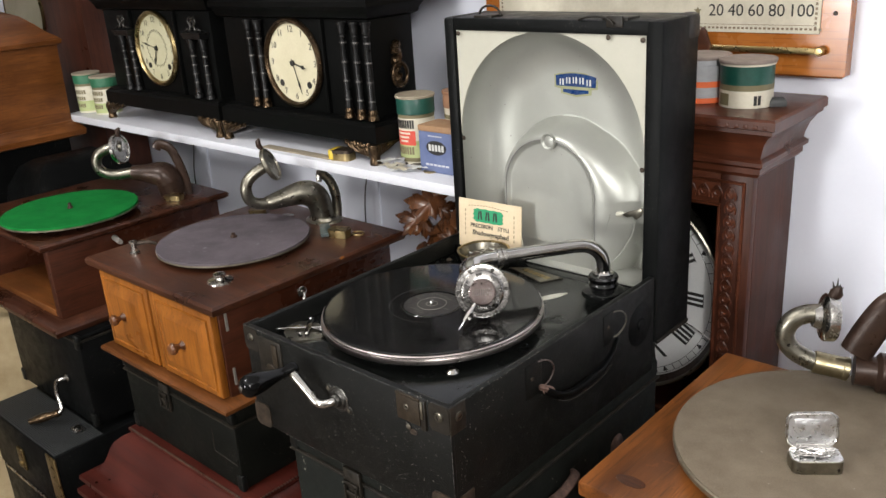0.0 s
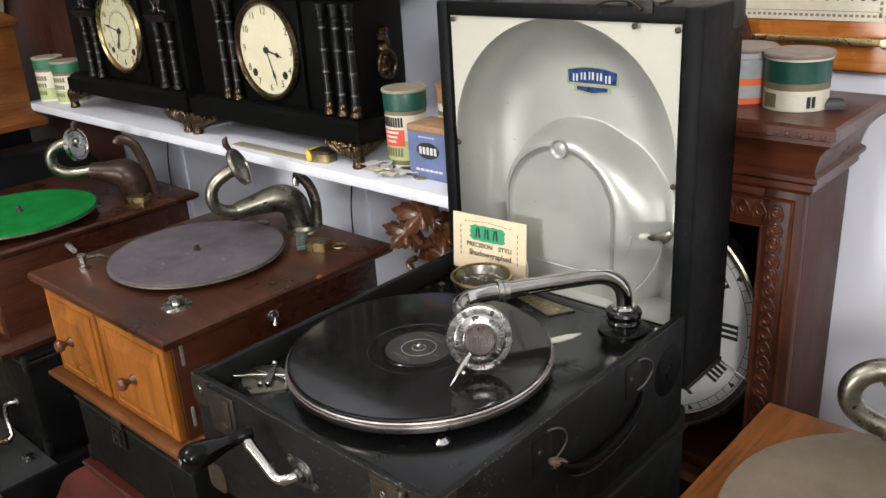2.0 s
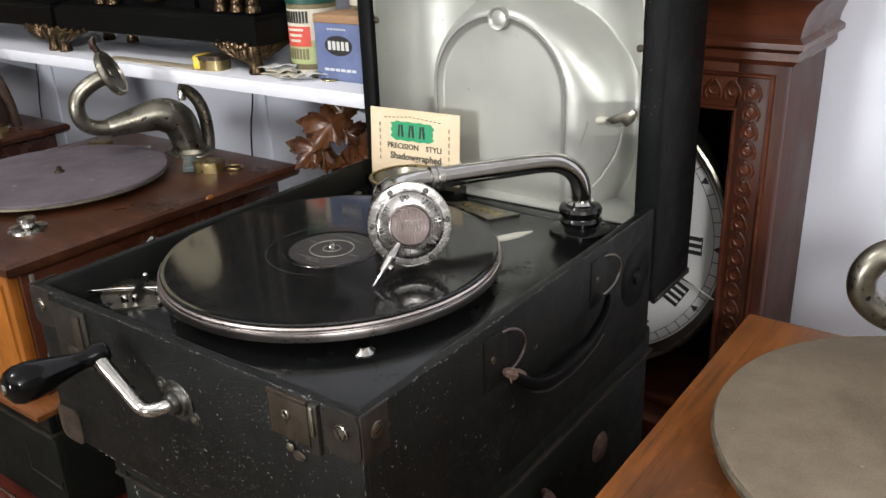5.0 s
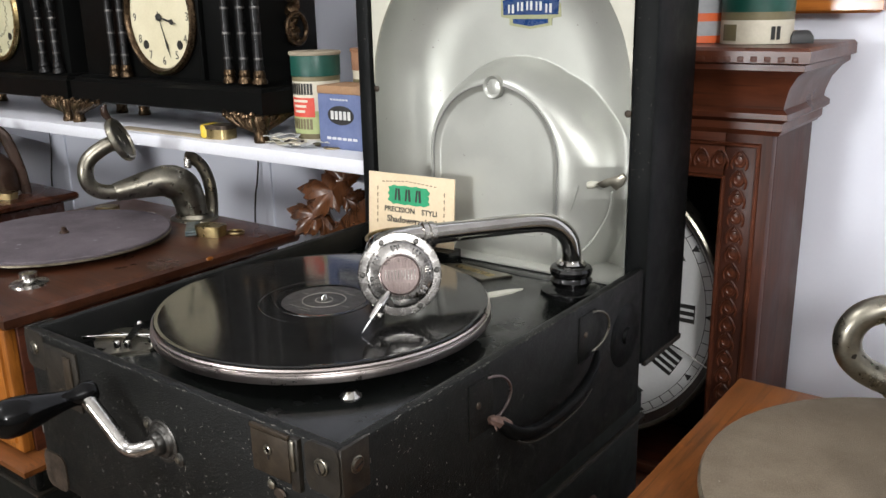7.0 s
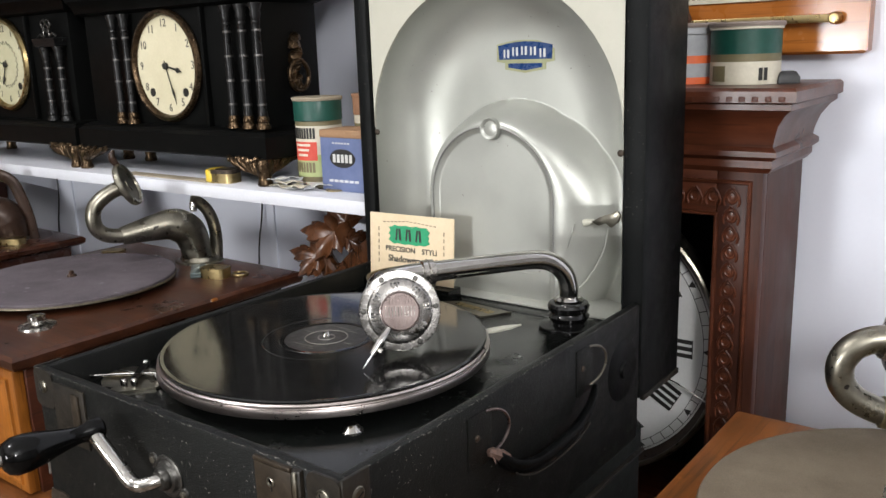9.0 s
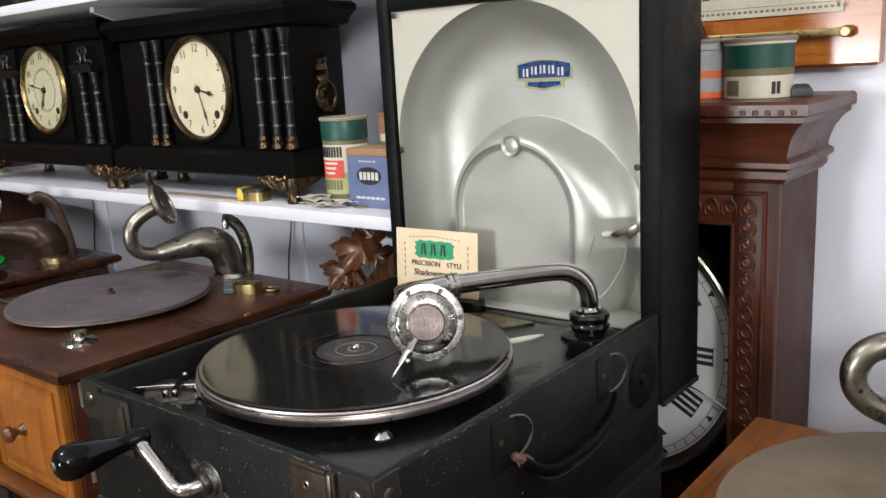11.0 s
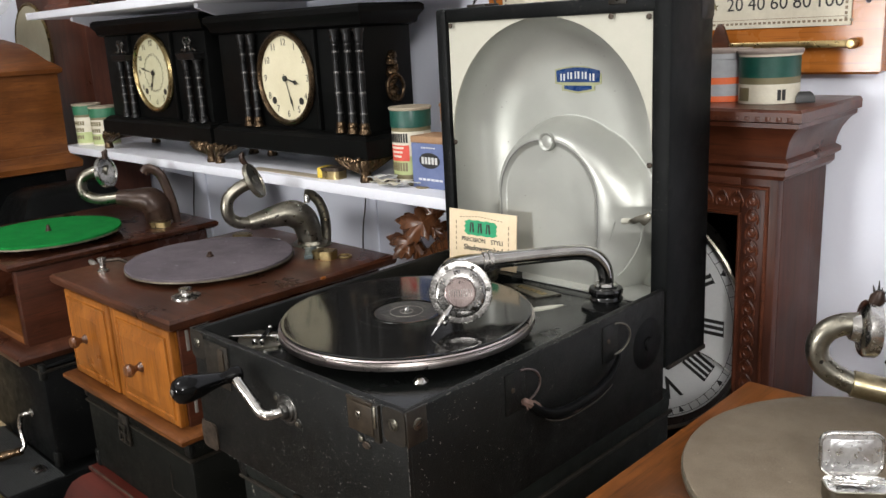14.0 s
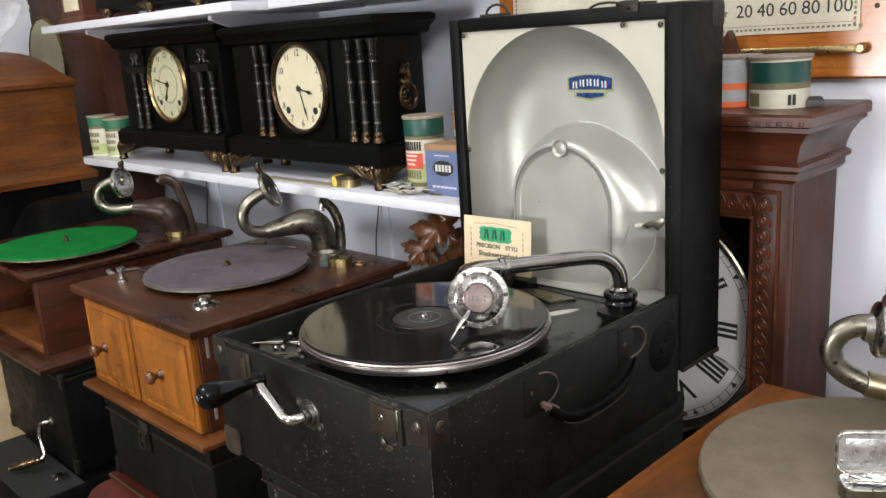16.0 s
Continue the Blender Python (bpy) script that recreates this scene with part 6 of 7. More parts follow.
for k in range(6):
    part("bar", box(-0.020 + 0.0085 * k, -0.0135 + 0.0085 * k, -0.0255, -0.0249, 0.0115, 0.0145, 0), GREY_CLOTH, bx)
    part("bar", box(-0.012 + 0.005 * k, -0.0085 + 0.005 * k, -0.0255, -0.0249, 0.0585, 0.0605, 0), GREY_CLOTH, bx)

yt = thing("needle_tin", -0.620, 0.437, 1.1175, "small yellow and black needle tin at the shelf edge", "tin", "small needle tins", rz=12)
part("body", plate(round_rect(-0.021, 0.021, -0.014, 0.014, 0.008), 0, 0.013), BRASS, yt)
part("lid", plate(round_rect(-0.0215, 0.0215, -0.0145, 0.0145, 0.008), 0.013, 0.0185), RUSTED, yt)
part("yellow_band", box(-0.0218, -0.010, -0.0149, 0.0149, 0.001, 0.0190, 0.003), YELLOW, yt)
strip = thing("paper_strip", -0.735, 0.430, 1.1175, "folded yellowed paper strip in front of the clock", "paper strip", rz=0)
part("paper", box(-0.10, 0.095, -0.010, 0.010, 0, 0.0018, 0.0004), BUFF_CARD, strip)
rnd = random.Random(5)
for k in range(9):
    p = thing("paper_slip", -0.468 + rnd.uniform(-0.042, 0.03), 0.438 + rnd.uniform(-0.014, 0.014), 1.1176 + 0.0012 * k, "small crumpled paper slip on the shelf", "paper", "loose paper slips", rz=rnd.uniform(0, 180), rx=rnd.uniform(-3, 3))
    bm = bmesh.new()
    w_, d_ = rnd.uniform(0.014, 0.022), rnd.uniform(0.006, 0.009)
    g_ = [[bm.verts.new((-w_ + 2 * w_ * i / 4, -d_ + 2 * d_ * j / 2, 0.002 * math.sin(2.2 * i + j + k) + 0.0022)) for j in range(3)] for i in range(5)]
    for i in range(4):
        for j in range(2):
            bm.faces.new((g_[i][j], g_[i + 1][j], g_[i + 1][j + 1], g_[i][j + 1]))
    ext = bmesh.ops.extrude_face_region(bm, geom=bm.faces[:])
    bmesh.ops.translate(bm, vec=(0, 0, -0.0006), verts=[v for v in ext["geom"] if isinstance(v, bmesh.types.BMVert)])
    part("slip", bm, (GREY_CLOTH, LABEL_CREAM, LOGO_WHITE)[k % 3], p)
for x, y, m in ((-0.505, 0.462, DARK_METAL), (-0.450, 0.462, DARK_METAL), (-0.470, 0.470, RUSTED), (-0.425, 0.452, BRASS)):
    p = thing("coin", x, y, 1.1178, "old dark coin lying on the shelf", "coin", "coins on the shelf")
    part("disc", lathe([(0.0125, 0), (0.013, 0.0006), (0.013, 0.0018), (0.0115, 0.002), (0, 0.0016)], 28), m, p)

# ---- carved leaf ornament behind the gramophone ----
leaf = thing("carved_ornament", -0.468, 0.450, 0.999, "carved dark wooden cluster of maple leaves", "carving")


def maple(size, curl):
    """A carved leaf in its own xy plane: five toothed lobes, a raised midrib and tips that curl."""
    tips = [(-122, 0.60, 30), (-64, 0.90, 27), (0, 1.12, 26), (64, 0.90, 27), (122, 0.60, 30)]
    out = []
    for k, (a, r, w) in enumerate(tips):
        for da, f in ((-w, 0.66), (-w * 0.72, 0.80), (-w * 0.52, 0.74), (-w * 0.24, 0.88), (0, 1.05), (w * 0.24, 0.88), (w * 0.52, 0.74), (w * 0.72, 0.80), (w, 0.66)):
            out.append((a + da, r * f))
        if k < 4:
            out.append(((a + tips[k + 1][0]) / 2, 0.48))
    b = bmesh.new()
    c0 = b.verts.new((0, 0, 0.05 * size))
    rings = []
    for q in (0.45, 0.75, 1.0):
        ring = []
        for k, (a, r) in enumerate(out):
            x, y = size * r * q * math.sin(radians(a)), size * r * q * math.cos(radians(a))
            d = math.hypot(x, y) / size
            ring.append(b.verts.new((x, y, size * (0.10 * math.cos(radians(a * 6)) * q * (1 - 0.5 * q) - curl * d * d))))
        rings.append(ring)
    n = len(out)
    back = [b.verts.new((v.co.x * 0.96, v.co.y * 0.96, v.co.z - 0.20 * size)) for v in rings[-1]]
    for k in range(n):
        b.faces.new((c0, rings[0][k], rings[0][(k + 1) % n]))
        for p, q in zip(rings, rings[1:]):
            b.faces.new((p[k], q[k], q[(k + 1) % n], p[(k + 1) % n]))
        b.faces.new((rings[-1][k], back[k], back[(k + 1) % n], rings[-1][(k + 1) % n]))
    b.faces.new(back)
    return b


for (x, y, z, s, turn, tilt, yaw, curl) in ((0.042, -0.004, 0.066, 0.044, 74, 60, 38, 0.50), (0.046, 0.012, 0.078, 0.036, 44, 84, 30, 0.30), (0.056, 0.006, 0.056, 0.026, -60, 60, 30, 0.5),
                                            (0.010, -0.006, 0.032, 0.037, 64, 58, 42, 0.55), (0.018, 0.002, 0.024, 0.028, 120, 74, 45, 0.40), (0.012, 0.010, 0.044, 0.026, 20, 84, 35, 0.35),
                                            (0.080, -0.004, 0.010, 0.028, 4, 66, 30, 0.45), (0.088, 0.004, 0.006, 0.030, -62, 60, 25, 0.45)):
    ob = part("leaf", maple(s * 0.98, curl), LEAF_WOOD, leaf)
    ob.data.transform(Matrix.Translation((x, y, z)) @ pose(0, 0, 0, 0, 0, yaw) @ pose(0, 0, 0, tilt, 0, 0) @ pose(0, 0, 0, 0, 0, turn))
part("stem", tube(smooth_path([(0.006, 0.006, 0.045), (0.014, 0.010, 0.022), (0.026, 0.014, 0.010), (0.044, 0.016, 0.020)], 6), [0.010] * 19, 10), LEAF_WOOD, leaf)
part("arm", slab([(0.010, -0.016), (0.040, -0.014), (0.062, 0.006), (0.140, 0.046), (0.140, 0.086), (0.104, 0.074), (0.062, 0.048), (0.026, 0.018)], 0.012, 0.026, None, 0.002), LEAF_WOOD, leaf, "dark wooden arm that carries the carving")
part("tail", tube(smooth_path([(0.010, 0.010, -0.014), (-0.004, 0.008, -0.024), (0.004, 0.008, -0.034)], 5), 0.005, 8), LEAF_WOOD, leaf)
part("post", box(0.112, 0.140, 0.012, 0.028, -0.638, 0.060, 0.002), LEAF_WOOD, leaf)

# ---- wooden case, dial and score board beside the wall ----
sb = thing("side_cabinet", -0.13, 0.555, 0, "dark wooden cabinet behind the gramophone", "cabinet")
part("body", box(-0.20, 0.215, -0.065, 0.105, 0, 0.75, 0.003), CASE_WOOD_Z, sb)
part("top", box(-0.205, 0.22, -0.07, 0.106, 0.75, 0.77, 0.003), CASE_WOOD, sb)

wc = thing("clock_case", -0.13, 0.59, 0.82, "carved walnut clock case with a moulded cornice, empty front", "clock case")


def C(x, y, z):
    return (x + 0.13, y - 0.59, z - 0.82)


def cbox(x0, x1, y0, y1, z0, z1, bevel=0.0015, bm=None):
    return box(x0 + 0.13, x1 + 0.13, y0 - 0.59, y1 - 0.59, z0 - 0.82, z1 - 0.82, bevel, 2, bm)


XR = 0.074
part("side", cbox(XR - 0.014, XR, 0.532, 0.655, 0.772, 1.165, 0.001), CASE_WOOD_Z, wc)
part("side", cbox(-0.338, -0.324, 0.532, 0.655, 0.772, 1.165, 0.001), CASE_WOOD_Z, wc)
# The back is coloured black to give the depth shade of the open case.
part("back_board", cbox(-0.324, XR - 0.014, 0.645, 0.655, 0.772, 1.165, 0.001), RECESS_SHADE, wc, "inner back coloured black for the shade inside")
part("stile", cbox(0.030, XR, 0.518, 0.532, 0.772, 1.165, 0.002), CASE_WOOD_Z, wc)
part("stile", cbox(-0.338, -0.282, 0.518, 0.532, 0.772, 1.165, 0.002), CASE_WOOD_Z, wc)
part("rail", cbox(-0.282, 0.030, 0.518, 0.532, 1.118, 1.165, 0.002), CASE_WOOD, wc)
part("rail", cbox(-0.282, 0.030, 0.518, 0.532, 0.772, 0.784, 0.002), CASE_WOOD, wc)
part("inner_bead", tube([C(0.0305, 0.517, 0.785), C(0.0305, 0.517, 1.1175), C(-0.2825, 0.517, 1.1175), C(-0.2825, 0.517, 0.785)], 0.003, 8), CASE_WOOD, wc)
part("outer_bead", tube([C(0.062, 0.517, 0.775), C(0.062, 0.517, 1.150), C(-0.322, 0.517, 1.150), C(-0.322, 0.517, 0.775)], 0.003, 8), CASE_WOOD, wc)
boss = bmesh.new()
lathe([(0.0062, 0), (0.0056, 0.0009), (0.0040, 0.0014), (0.0030, 0.0006), (0, 0.0012)], 12, FRONT @ Matrix.Diagonal((1.0, 1.25, 1, 1)), boss)
for s_ in (-1, 1):
    tube(smooth_path([(s_ * 0.0062, -0.0006, -0.0088), (s_ * 0.0076, -0.0010, -0.0030), (s_ * 0.0050, -0.0014, 0.0040), (s_ * 0.0010, -0.0010, 0.0086)], 4), 0.0013, 6, None, boss)
first = part("carved_boss", boss, CASE_WOOD, wc)
first.location = C(0.045, 0.518, 1.135)
spots = [(0.045, 1.135 - 0.0185 * k) for k in range(1, 20)] + [(0.045 - 0.0185 * k, 1.135) for k in range(1, 18)]
for x, z in spots:
    o = new("carved_boss", first.data)
    o.parent, o.location = wc, C(x, 0.518, z)
part("cornice", mould(-0.208, 0.208, -0.072, 0.064, [(0.0, 0.340), (0.004, 0.345), (0.004, 0.352), (0.009, 0.356), (0.009, 0.361), (0.004, 0.365), (0.005, 0.372), (0.009, 0.385), (0.017, 0.396), (0.024, 0.401), (0.024, 0.406), (0.029, 0.408), (0.029, 0.418), (0.026, 0.421), (0.0, 0.421)]), CASE_WOOD, wc, "deep moulded walnut cornice")
dentil = part("dentil", cbox(-0.345, -0.339, 0.4885, 0.492, 1.2285, 1.2335, 0.0008), CASE_WOOD, wc)
for k in range(1, 38):
    o = new("dentil", dentil.data)
    o.parent, o.location = wc, (0.0118 * k, 0, 0)

# cartons on the cornice
cz = 1.2415
gc = record_can(0.035, 0.570, cz, 0.0335, 0.058, 0.006, [(0, 0.42, LABEL_CREAM), (0.42, 0.56, OLIVE), (0.56, 1, LID_GREEN)], LABEL_CREAM, "green and cream cylinder record carton on the cornice", PINK_CARD)
bars_round(gc, 0.0336, -52, -34, 0.004, 0.012, 2, INK)
curved_patch("round_mark", gc, 0.0336, -135, -105, 0.003, 0.018, OLIVE)
oc = record_can(-0.030, 0.580, cz, 0.0335, 0.059, 0.010, [(0, 0.14, ORANGE_BAND), (0.14, 0.42, GREY_BAND), (0.42, 0.58, ORANGE_BAND), (0.58, 1, GREY_BAND)], GREY_BAND, "grey and orange cylinder record carton on the cornice", PINK_CARD)
scrap = thing("black_clip", 0.076, 0.572, cz, "small black plastic clip on the cornice", "clip", rz=30)
part("clip", mould(-0.010, 0.010, -0.006, 0.006, [(0, 0), (0, 0.006), (-0.003, 0.011), (-0.005, 0.012)]), WIRE, scrap)

# large loose dial leaning on the case
ld = thing("clock_dial", -0.130, 0.552, 0.7915, "large loose white dial with Roman numerals standing in the case", "clock dial")
R_ = 0.1665
part("dial_plate", lathe([(R_ - 0.012, -0.004), (R_ - 0.012, 0.0), (0, 0.0)], 96, Matrix.Translation((0, 0, R_)) @ FRONT), DIAL_WHITE, ld)
part("bezel_slope", lathe([(R_ - 0.0135, 0.0005), (R_ - 0.010, 0.006), (R_ - 0.0062, 0.012)], 96, Matrix.Translation((0, 0, R_)) @ FRONT, cap=False), DARK_METAL, ld, "dark sloping bezel")
part("rim", lathe([(R_ - 0.0062, 0.011), (R_ - 0.0055, 0.0145), (R_ - 0.003, 0.0165), (R_ - 0.0008, 0.015), (R_, 0.012), (R_, -0.008), (R_ - 0.012, -0.008)], 96, Matrix.Translation((0, 0, R_)) @ FRONT, cap=False), PEWTER, ld, "tarnished metal rim")
for rr in (R_ * 0.905, R_ * 0.85):
    part("minute_ring", lathe([(rr, 0), (rr, 0.0003), (rr - 0.0006, 0.0003), (rr - 0.0006, 0)], 96, Matrix.Translation((0, 0, R_)) @ FRONT, cap=False), INK, ld)
for k in range(60):
    part("minute_mark", box(-0.0004, 0.0004, -0.0004, 0.0, R_ * 0.85, R_ * 0.905, 0), INK, ld).data.transform(Matrix.Translation((0, 0, R_)) @ Matrix.Rotation(radians(6 * k), 4, "Y"))
ROMAN = ("I", "II", "III", "IIII", "V", "VI", "VII", "VIII", "IX", "X", "XI", "XII")
for k, s in enumerate(ROMAN):
    a = 30 * (k + 1)
    m = Matrix.Translation((0, 0, R_)) @ Matrix.Rotation(radians(a), 4, "Y") @ Matrix.Translation((0, -0.0004, R_ * 0.665))
    n = {"I": 1, "II": 2, "III": 3, "IIII": 4}.get(s)
    if n:
        for j in range(n):
            x = (j - (n - 1) / 2) * 0.0080
            part("numeral_stroke", slab([(x - 0.0023, -0.018), (x + 0.0023, -0.018), (x + 0.0023, 0.018), (x - 0.0023, 0.018)], -0.0003, 0.0002), INK, ld).data.transform(m)
        for zz in (-0.0185, 0.0175):
            part("serif", box(-(n - 1) * 0.0034 - 0.004, (n - 1) * 0.0034 + 0.004, -0.0003, 0.0002, zz, zz + 0.001, 0), INK, ld).data.transform(m)
    else:
        text("numeral", s, 0.042, m @ FRONT, INK, ld, 0.0002, 0.0007)
    part("hour_mark", slab([(0, 0.0), (0.0042, 0.0075), (-0.0042, 0.0075)], -0.0003, 0.0002), INK, ld).data.transform(Matrix.Translation((0, 0, R_)) @ Matrix.Rotation(radians(a), 4, "Y") @ Matrix.Translation((0, -0.0004, R_ * 0.85 - 0.001)))
part("wire", tube(smooth_path([(0.03, -0.004, R_ - 0.02), (0.075, -0.008, R_ - 0.030), (0.115, -0.012, R_ - 0.036), (0.152, -0.014, R_ - 0.052)], 6), 0.0008, 6), NICKEL, ld, "loose thin wire")

# score board on the wall
bd = thing("score_board", -0.161, WALL_Y, 1.267, "orange varnished wooden score board with a brass rail", "score board")
part("board", mould(-0.292, 0.292, -0.022, 0.0, [(-0.004, 0.0), (0, 0.003), (0, 0.26), (-0.004, 0.263)]), BOARD_WOOD, bd)
part("score_sheet", box(-0.262, 0.257, -0.0245, -0.0215, 0.056, 0.24, 0.0005), LABEL_CREAM, bd, "cream printed score sheet")
for k, s in enumerate(("20", "40", "60", "80", "100")):
    text("printed_number", s, 0.0225, front(0.117 + 0.0278 * k + (0.004 if k == 4 else 0), -0.0248, 0.0845), INK, bd, 0.0002)
for k in range(86):
    part("border_mark", box(-0.254 + 0.006 * k, -0.2505 + 0.006 * k, -0.0249, -0.0243, 0.0605, 0.0632, 0), BROWN_INK, bd)
for k in range(28):
    for x in (-0.257, 0.250):
        part("border_mark", box(x, x + 0.003, -0.0249, -0.0243, 0.062 + 0.006 * k, 0.0655 + 0.006 * k, 0), BROWN_INK, bd)
part("star", slab([(0.090 + (0.006 if k % 2 == 0 else 0.0026) * math.sin(k * math.pi / 5), 0.084 + (0.006 if k % 2 == 0 else 0.0026) * math.cos(k * math.pi / 5)) for k in range(10)], -0.0249, -0.0243), OLIVE, bd)
part("border_line", box(-0.258, 0.2535, -0.0248, -0.0243, 0.0662, 0.0668, 0), BROWN_INK, bd)
part("rail", box(-0.268, 0.268, -0.034, -0.030, 0.0315, 0.0395, 0.001), BRASS, bd, "flat brass slider rail")
for x in (-0.262, 0.07, 0.262):
    part("rail_screw", lathe([(0.0062, 0), (0.0062, 0.012), (0.0045, 0.015), (0, 0.0155)], 18, Matrix.Translation((x, -0.022, 0.0355)) @ FRONT), BRASS, bd)
part("slider", slab([(0.092, 0.022), (0.118, 0.022), (0.117, 0.040), (0.110, 0.060), (0.105, 0.064), (0.100, 0.060), (0.093, 0.040)], -0.040, -0.0345, None, 0.0012), BROWN_TOP, bd, "dark wooden score pointer")
part("wall_screw", lathe([(0.003, 0), (0.0025, 0.001), (0, 0.0015)], 12, Matrix.Translation((0.274, -0.022, 0.082)) @ FRONT), RUSTED, bd)

# ---- wooden gramophone in the right foreground ----
tg = thing("table_gramophone", 0.36, 0.27, 0, "orange oak gramophone cabinet with a brown felt turntable", "gramophone")


def T(x, y, z):
    return (x - 0.36, y - 0.27, z)


part("top", box(-0.275, 0.275, -0.172, 0.168, 0.934, 0.952, 0.003), TABLE_OAK, tg, "worn orange oak top")
part("body", box(-0.262, 0.262, -0.158, 0.155, 0.02, 0.934, 0.003), TABLE_OAK, tg)
part("plinth", mould(-0.26, 0.26, -0.158, 0.155, [(0.012, 0), (0.012, 0.03), (0.002, 0.04)]), TABLE_OAK, tg)
bt = part("turntable", lathe([(0.06, 0.958), (0.146, 0.966), (0.152, 0.968), (0.153, 0.971), (0.153, 0.974), (0.151, 0.9755), (0, 0.976)], 96, Matrix.Translation(T(0.272, 0.268, 0))), FELT_EDGE, tg, "tarnished turntable edge")
part("felt", lathe([(0.1515, 0.9750), (0.1515, 0.9770), (0.150, 0.9780), (0, 0.9780)], 96, Matrix.Translation(T(0.272, 0.268, 0))), BROWN_FELT, bt, "faded brown felt cover")
part("turntable_hub", lathe([(0.02, 0.952), (0.02, 0.966), (0, 0.966)], 24, Matrix.Translation(T(0.272, 0.268, 0))), DARK_METAL, tg)
part("inlay_knot", lathe([(0.010, 0), (0.010, 0.0006), (0, 0.0008)], 20, Matrix.Translation(T(0.128, 0.128, 0.9518)) @ Matrix.Diagonal((1.6, 0.8, 1, 1))), BROWN_TOP, tg, "dark plugged hole")
ta = part("tone_arm", tube(smooth_path([T(0.320, 0.440, 0.953), T(0.318, 0.436, 0.978), T(0.302, 0.418, 0.994), T(0.276, 0.402, 0.998), T(0.250, 0.391, 0.999)], 8), [0.030] * 8 + [0.029] * 10 + [0.022] * 8 + [0.0165] * 7, 22), DARK_METAL, tg, "dark bronzed tone arm")
part("sleeve", lathe([(0.0112, 0), (0.0124, 0.001), (0.0124, 0.030), (0.0132, 0.031), (0.0132, 0.036), (0.012, 0.037)], 28, along(T(0.212, 0.3735, 1.005), T(0.247, 0.389, 0.9985))), DULL_BRASS, ta, "dull brass sleeve")
part("u_bend", tube(smooth_path([T(0.220, 0.377, 1.0035), T(0.212, 0.373, 1.0055), T(0.196, 0.366, 1.014), T(0.186, 0.3615, 1.0265), T(0.1845, 0.3605, 1.042), T(0.191, 0.3635, 1.055), T(0.203, 0.369, 1.062), T(0.218, 0.3755, 1.064)], 8), 0.0104, 22), PEWTER, ta, "brassy worn U-shaped tube")
tm = along(T(0.217, 0.3745, 1.060), T(0.242, 0.390, 1.058))
ts = part("soundbox", lathe([(0.0115, -0.010), (0.014, -0.003), (0.0245, 0.0), (0.0262, 0.002), (0.0262, 0.011), (0.025, 0.013), (0.022, 0.013), (0.021, 0.010), (0, 0.010)], 44, tm), NICKEL, ta, "round nickel soundbox seen on edge")
part("hub", lathe([(0.012, 0.008), (0.010, 0.014), (0.004, 0.015), (0, 0.015)], 20, tm), DARK_METAL, ts)
part("stylus_bar", tube([T(0.224, 0.379, 1.080), T(0.227, 0.381, 1.089), T(0.229, 0.381, 1.096)], [0.006, 0.007, 0.003], 10), DARK_METAL, ts)
for k, (dx, dz) in enumerate(((-0.005, 0.008), (0.0, 0.013), (0.003, 0.007), (0.006, 0.004))):
    part("tuft", tube([T(0.227 + dx * 0.4, 0.381, 1.088), T(0.227 + dx, 0.381, 1.092 + dz)], [0.0022, 0.0004], 6), WIRE, ts)
part("bracket", tube(smooth_path([T(0.330, 0.440, 0.952), T(0.325, 0.434, 1.01), T(0.308, 0.424, 1.050), T(0.290, 0.412, 1.072), T(0.277, 0.404, 1.076), T(0.262, 0.396, 1.050), T(0.250, 0.391, 1.020)], 7), 0.017, 14, None, None, False, 0.6), DARK_METAL, tg, "curved dark cast bracket")

nt_ = thing("needle_tin", 0.271, 0.220, 0.978, "open metal needle tin with a bright foil lid and needles", "tin", "small needle tins", rz=36)
part("body", plate(round_rect(-0.0235, 0.0235, -0.0135, 0.0135, 0.008, 6), 0, 0.013), PEWTER, nt_, "worn gilt tin body")
part("tray", plate(round_rect(-0.0225, 0.0225, -0.0125, 0.0125, 0.007, 6), 0.0125, 0.0138), STEEL_TIN, nt_)
rnd = random.Random(12)
for k in range(60):
    x, y, q = rnd.uniform(-0.016, 0.016), rnd.uniform(-0.008, 0.008), rnd.uniform(-0.6, 0.6)
    d = Vector((math.cos(q), math.sin(q), rnd.uniform(-0.12, 0.12))) * 0.0065
    c = Vector((x, y, 0.0145 + rnd.uniform(0, 0.0025)))
    part("needle", tube([c - d, c + d], [0.0008, 0.0003], 5), CHROME, nt_)
lidm = pose(0, 0.0145, 0.0135, 84, 0, 0)
bm = plate(round_rect(-0.0235, 0.0235, 0.0, 0.034, 0.009, 6), -0.003, 0.0)
ld2 = part("lid", bm, STEEL_TIN, nt_, "bright tin lid standing open")
ld2.data.transform(lidm)
bm = tube([(x, y, 0.001) for x, y in round_rect(-0.0230, 0.0230, 0.0005, 0.0335, 0.0085, 6)], 0.0014, 8, lidm, None, True)
part("lid_rim", bm, NICKEL, nt_)
part("pressed_panel", box(-0.016, 0.016, 0.008, 0.028, 0.0, 0.0008, 0.0004), STEEL_TIN, nt_).data.transform(lidm)

# ---- oak machine and dark things at the far left ----
ok = thing("phonograph_cabinet", -1.80, 0.16, 0.36, "golden-brown oak phonograph cabinet with a domed lid", "cabinet")
part("lid", mould(-0.215, 0.215, -0.38, 0.245, [(0.0, 0.745), (0.002, 0.925), (0.010, 0.929), (0.012, 0.938), (0.004, 0.946), (-0.010, 0.956), (-0.028, 0.976), (-0.048, 0.995), (-0.075, 1.008), (-0.10, 1.014)]), OAK_Y, ok, "domed oak lid")
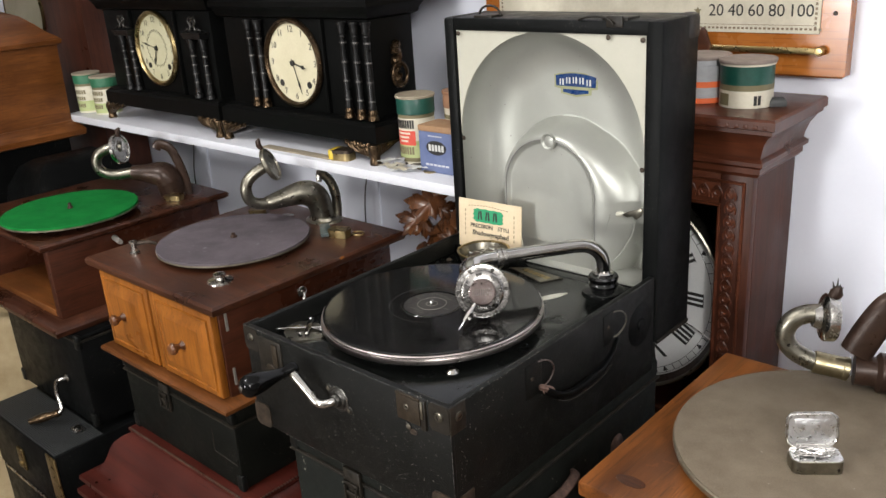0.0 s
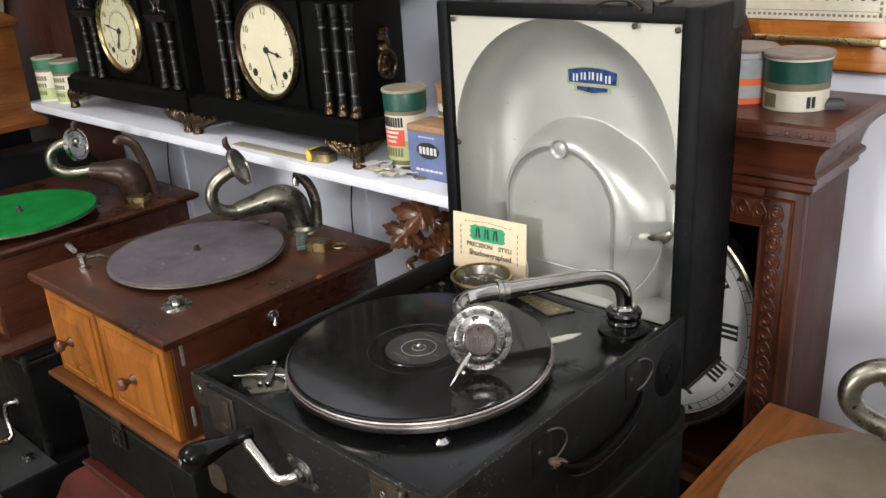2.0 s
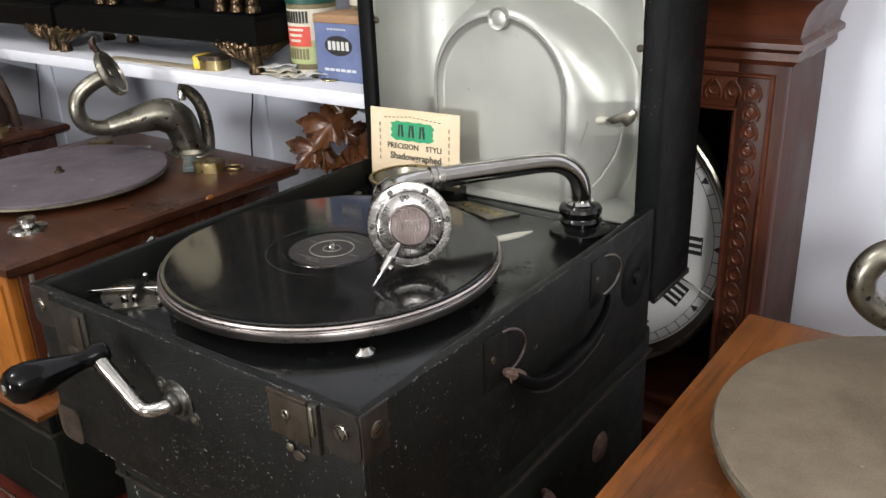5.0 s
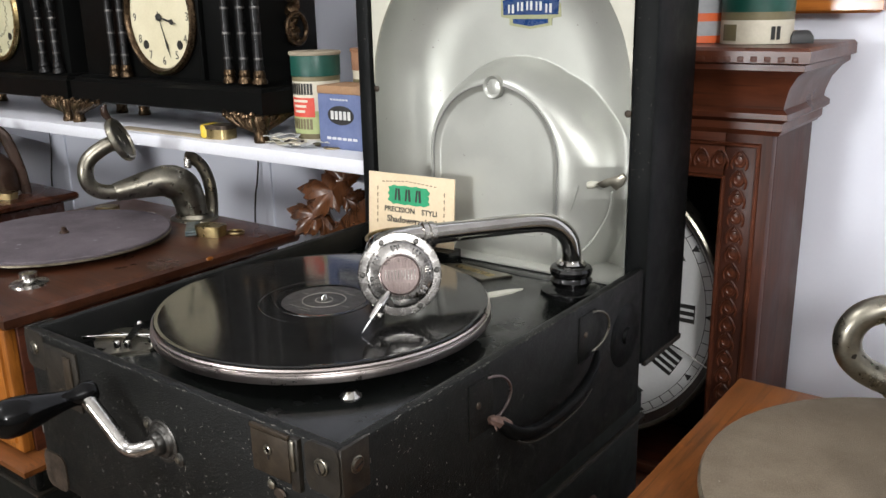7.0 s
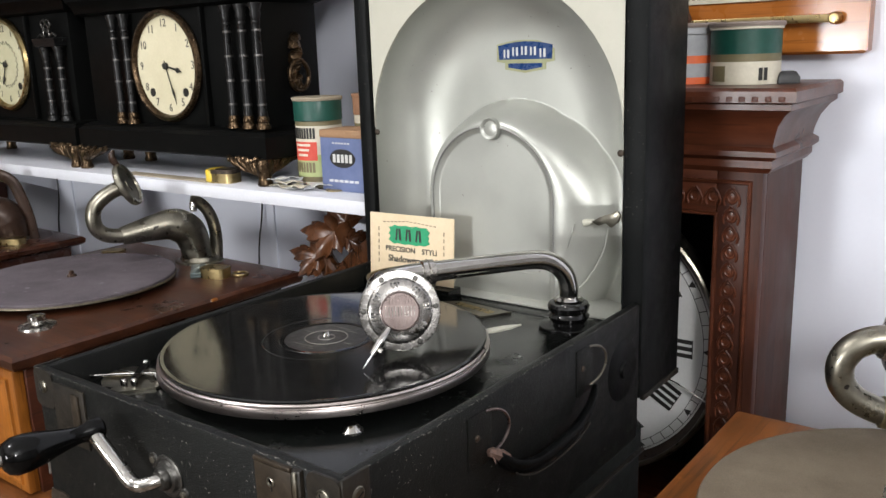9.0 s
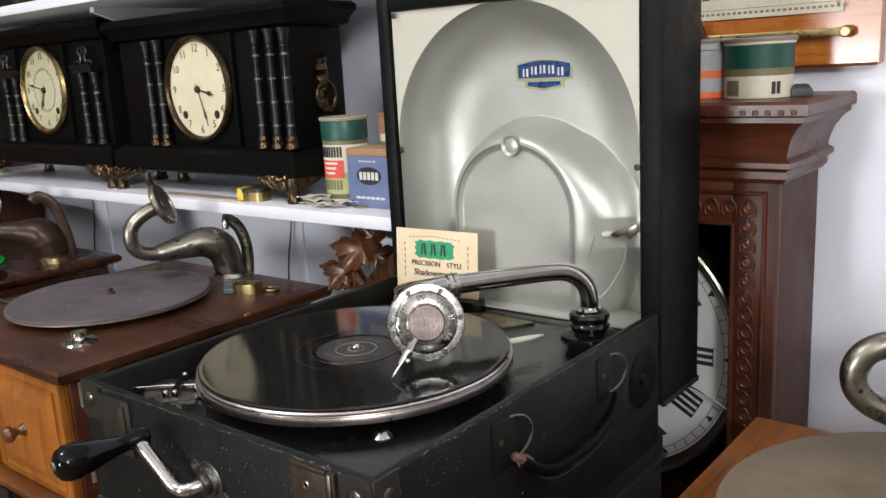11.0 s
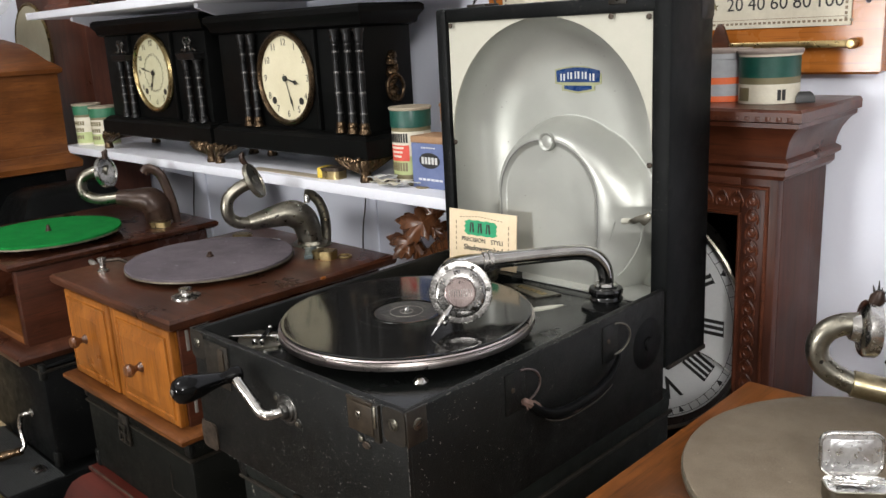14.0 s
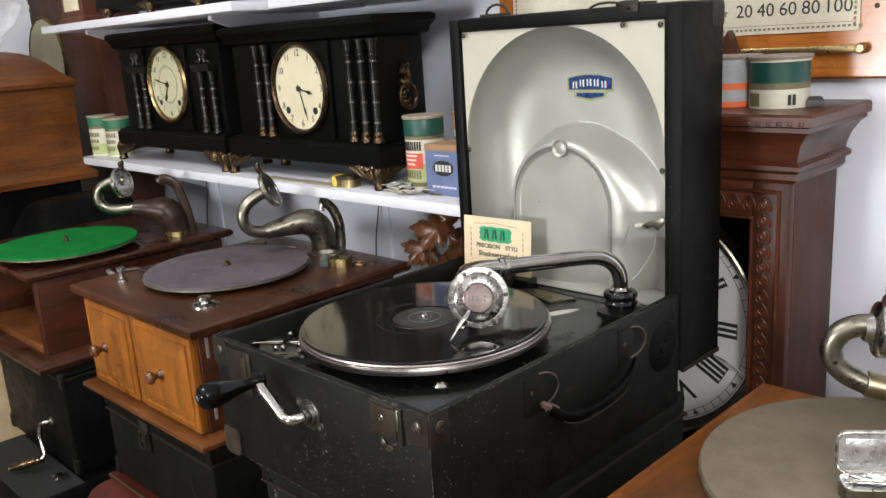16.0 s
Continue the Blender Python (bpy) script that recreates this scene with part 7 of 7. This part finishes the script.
part("moulding", mould(-0.215, 0.215, -0.38, 0.245, [(0.010, 0.705), (0.020, 0.709), (0.022, 0.722), (0.016, 0.731), (0.006, 0.738), (0.003, 0.745)]), OAK_Y, ok, "oak base moulding")
part("body", box(-0.215, 0.205, -0.37, 0.235, 0, 0.705, 0.004), LEATHERETTE_PLAIN, ok, "dark lower body")

horn = thing("dark_case", -1.46, 0.30, 0.36, "dark sloping-topped case between the cabinets", "case")
part("body", mould(-0.10, 0.085, -0.10, 0.16, [(0, 0), (0, 0.58), (-0.01, 0.63), (-0.035, 0.675), (-0.06, 0.69)]), LEATHERETTE_PLAIN, horn)

tc = thing("tall_clock", -1.93, 0.60, 0.36, "dark red mahogany clock case with a round painted dial", "clock")
part("case", box(-0.20, 0.225, -0.06, 0.06, 0, 1.35, 0.004), MAHOGANY_Z, tc)
part("dial", lathe([(0.115, 0), (0.115, 0.004), (0, 0.004)], 48, Matrix.Translation((-0.115, -0.061, 0.985)) @ FRONT), DIAL_PAPER, tc, "aged painted dial")
part("bezel", lathe([(0.115, 0), (0.119, 0.006), (0.124, 0.002), (0.124, 0)], 48, Matrix.Translation((-0.115, -0.061, 0.985)) @ FRONT, cap=False), BRASS, tc)

sheet = thing("dust_cloth", -1.47, 0.12, 0.36, "crumpled cream cloth heaped behind the black cases", "cloth")
bm = bmesh.new()
N = 36
g_ = [[None] * (N + 1) for _ in range(N + 1)]
for i in range(N + 1):
    for j in range(N + 1):
        u, v = i / N, j / N
        e = min(1, 6 * min(u, 1 - u, v, 1 - v) + 0.05)
        h = 0.38 * e ** 0.6 + 0.03 * noise.noise(Vector((u * 5, v * 5, 1.2))) + 0.012 * noise.noise(Vector((u * 16, v * 16, 3.0)))
        g_[i][j] = bm.verts.new((-0.16 + 0.32 * u, -0.20 + 0.42 * v, max(0.0, h) if 0 < i < N and 0 < j < N else 0.0))
for i in range(N):
    for j in range(N):
        bm.faces.new((g_[i][j], g_[i + 1][j], g_[i + 1][j + 1], g_[i][j + 1]))
part("cloth", bm, CLOTH, sheet)

gw = thing("hanging_cloth", -1.93, 0.32, 1.376, "pale grey crumpled cloth on the oak cabinet", "cloth")
bm = bmesh.new()
g_ = [[bm.verts.new((-0.14 + 0.34 * i / 24, -0.05 + 0.10 * math.sin(math.pi * j / 20) + 0.012 * noise.noise(Vector((i * 0.5, j * 0.35, 0))), 0.0 + 0.20 * j / 20)) for j in range(21)] for i in range(25)]
for i in range(24):
    for j in range(20):
        bm.faces.new((g_[i][j], g_[i + 1][j], g_[i + 1][j + 1], g_[i][j + 1]))
e = bmesh.ops.extrude_face_region(bm, geom=bm.faces[:])
bmesh.ops.translate(bm, vec=(0, 0.02, 0), verts=[v for v in e["geom"] if isinstance(v, bmesh.types.BMVert)])
part("cloth", bm, GREY_CLOTH, gw)

# small clock and gilt feet on the upper shelf
def shelf_clock(x, w, h, label):
    c = thing("shelf_clock", x, 0.47, 1.4235, label, "clock")
    part("case", mould(-w / 2, w / 2, -0.05, 0.06, [(0.008, 0.0), (0.008, 0.012), (0, 0.018), (0, h), (0.006, h + 0.01)]), MAHOGANY_Z, c)
    part("dial", box(-w * 0.32, w * 0.32, -0.0525, -0.049, 0.03, 0.03 + w * 0.7, 0.001), DIAL_PAPER, c, "square cream dial")
    part("hand", box(-0.001, 0.001, -0.0535, -0.0524, 0.03 + w * 0.3, 0.03 + w * 0.6, 0), INK, c)


shelf_clock(-1.545, 0.12, 0.20, "small mahogany clock with a cream dial on the upper shelf")
base = thing("mantel_clock", -1.18, 0.42, 1.4235, "black clock base on gilt feet on the upper shelf", "clock")
part("plinth", box(-0.24, 0.24, 0, 0.15, 0.020, 0.060, 0.003), CLOCK_BLACK, base)
part("body", box(-0.22, 0.22, 0.012, 0.14, 0.060, 0.26, 0.003), CLOCK_BLACK, base)
for x in (-0.19, 0.0, 0.19):
    claw_foot(base, x, 0.004, 0.022, 1, 0.03)

# loose wires on the wall below the shelf
for x, y, z in ((-1.478, 0.655, 0.962), (-0.810, 0.655, 0.997)):
    w = thing("loose_wire", x, y, z, "thin black wire hanging on the wall", "wire")
    part("strand", tube(smooth_path([(0.0, 0.006, 0.13), (0.004, 0.004, 0.05), (0.0, 0.0, 0.0), (-0.006, 0.0, -0.02), (-0.016, 0.002, -0.08), (-0.02, 0.004, -0.2)], 6), 0.0014, 6), WIRE, w)
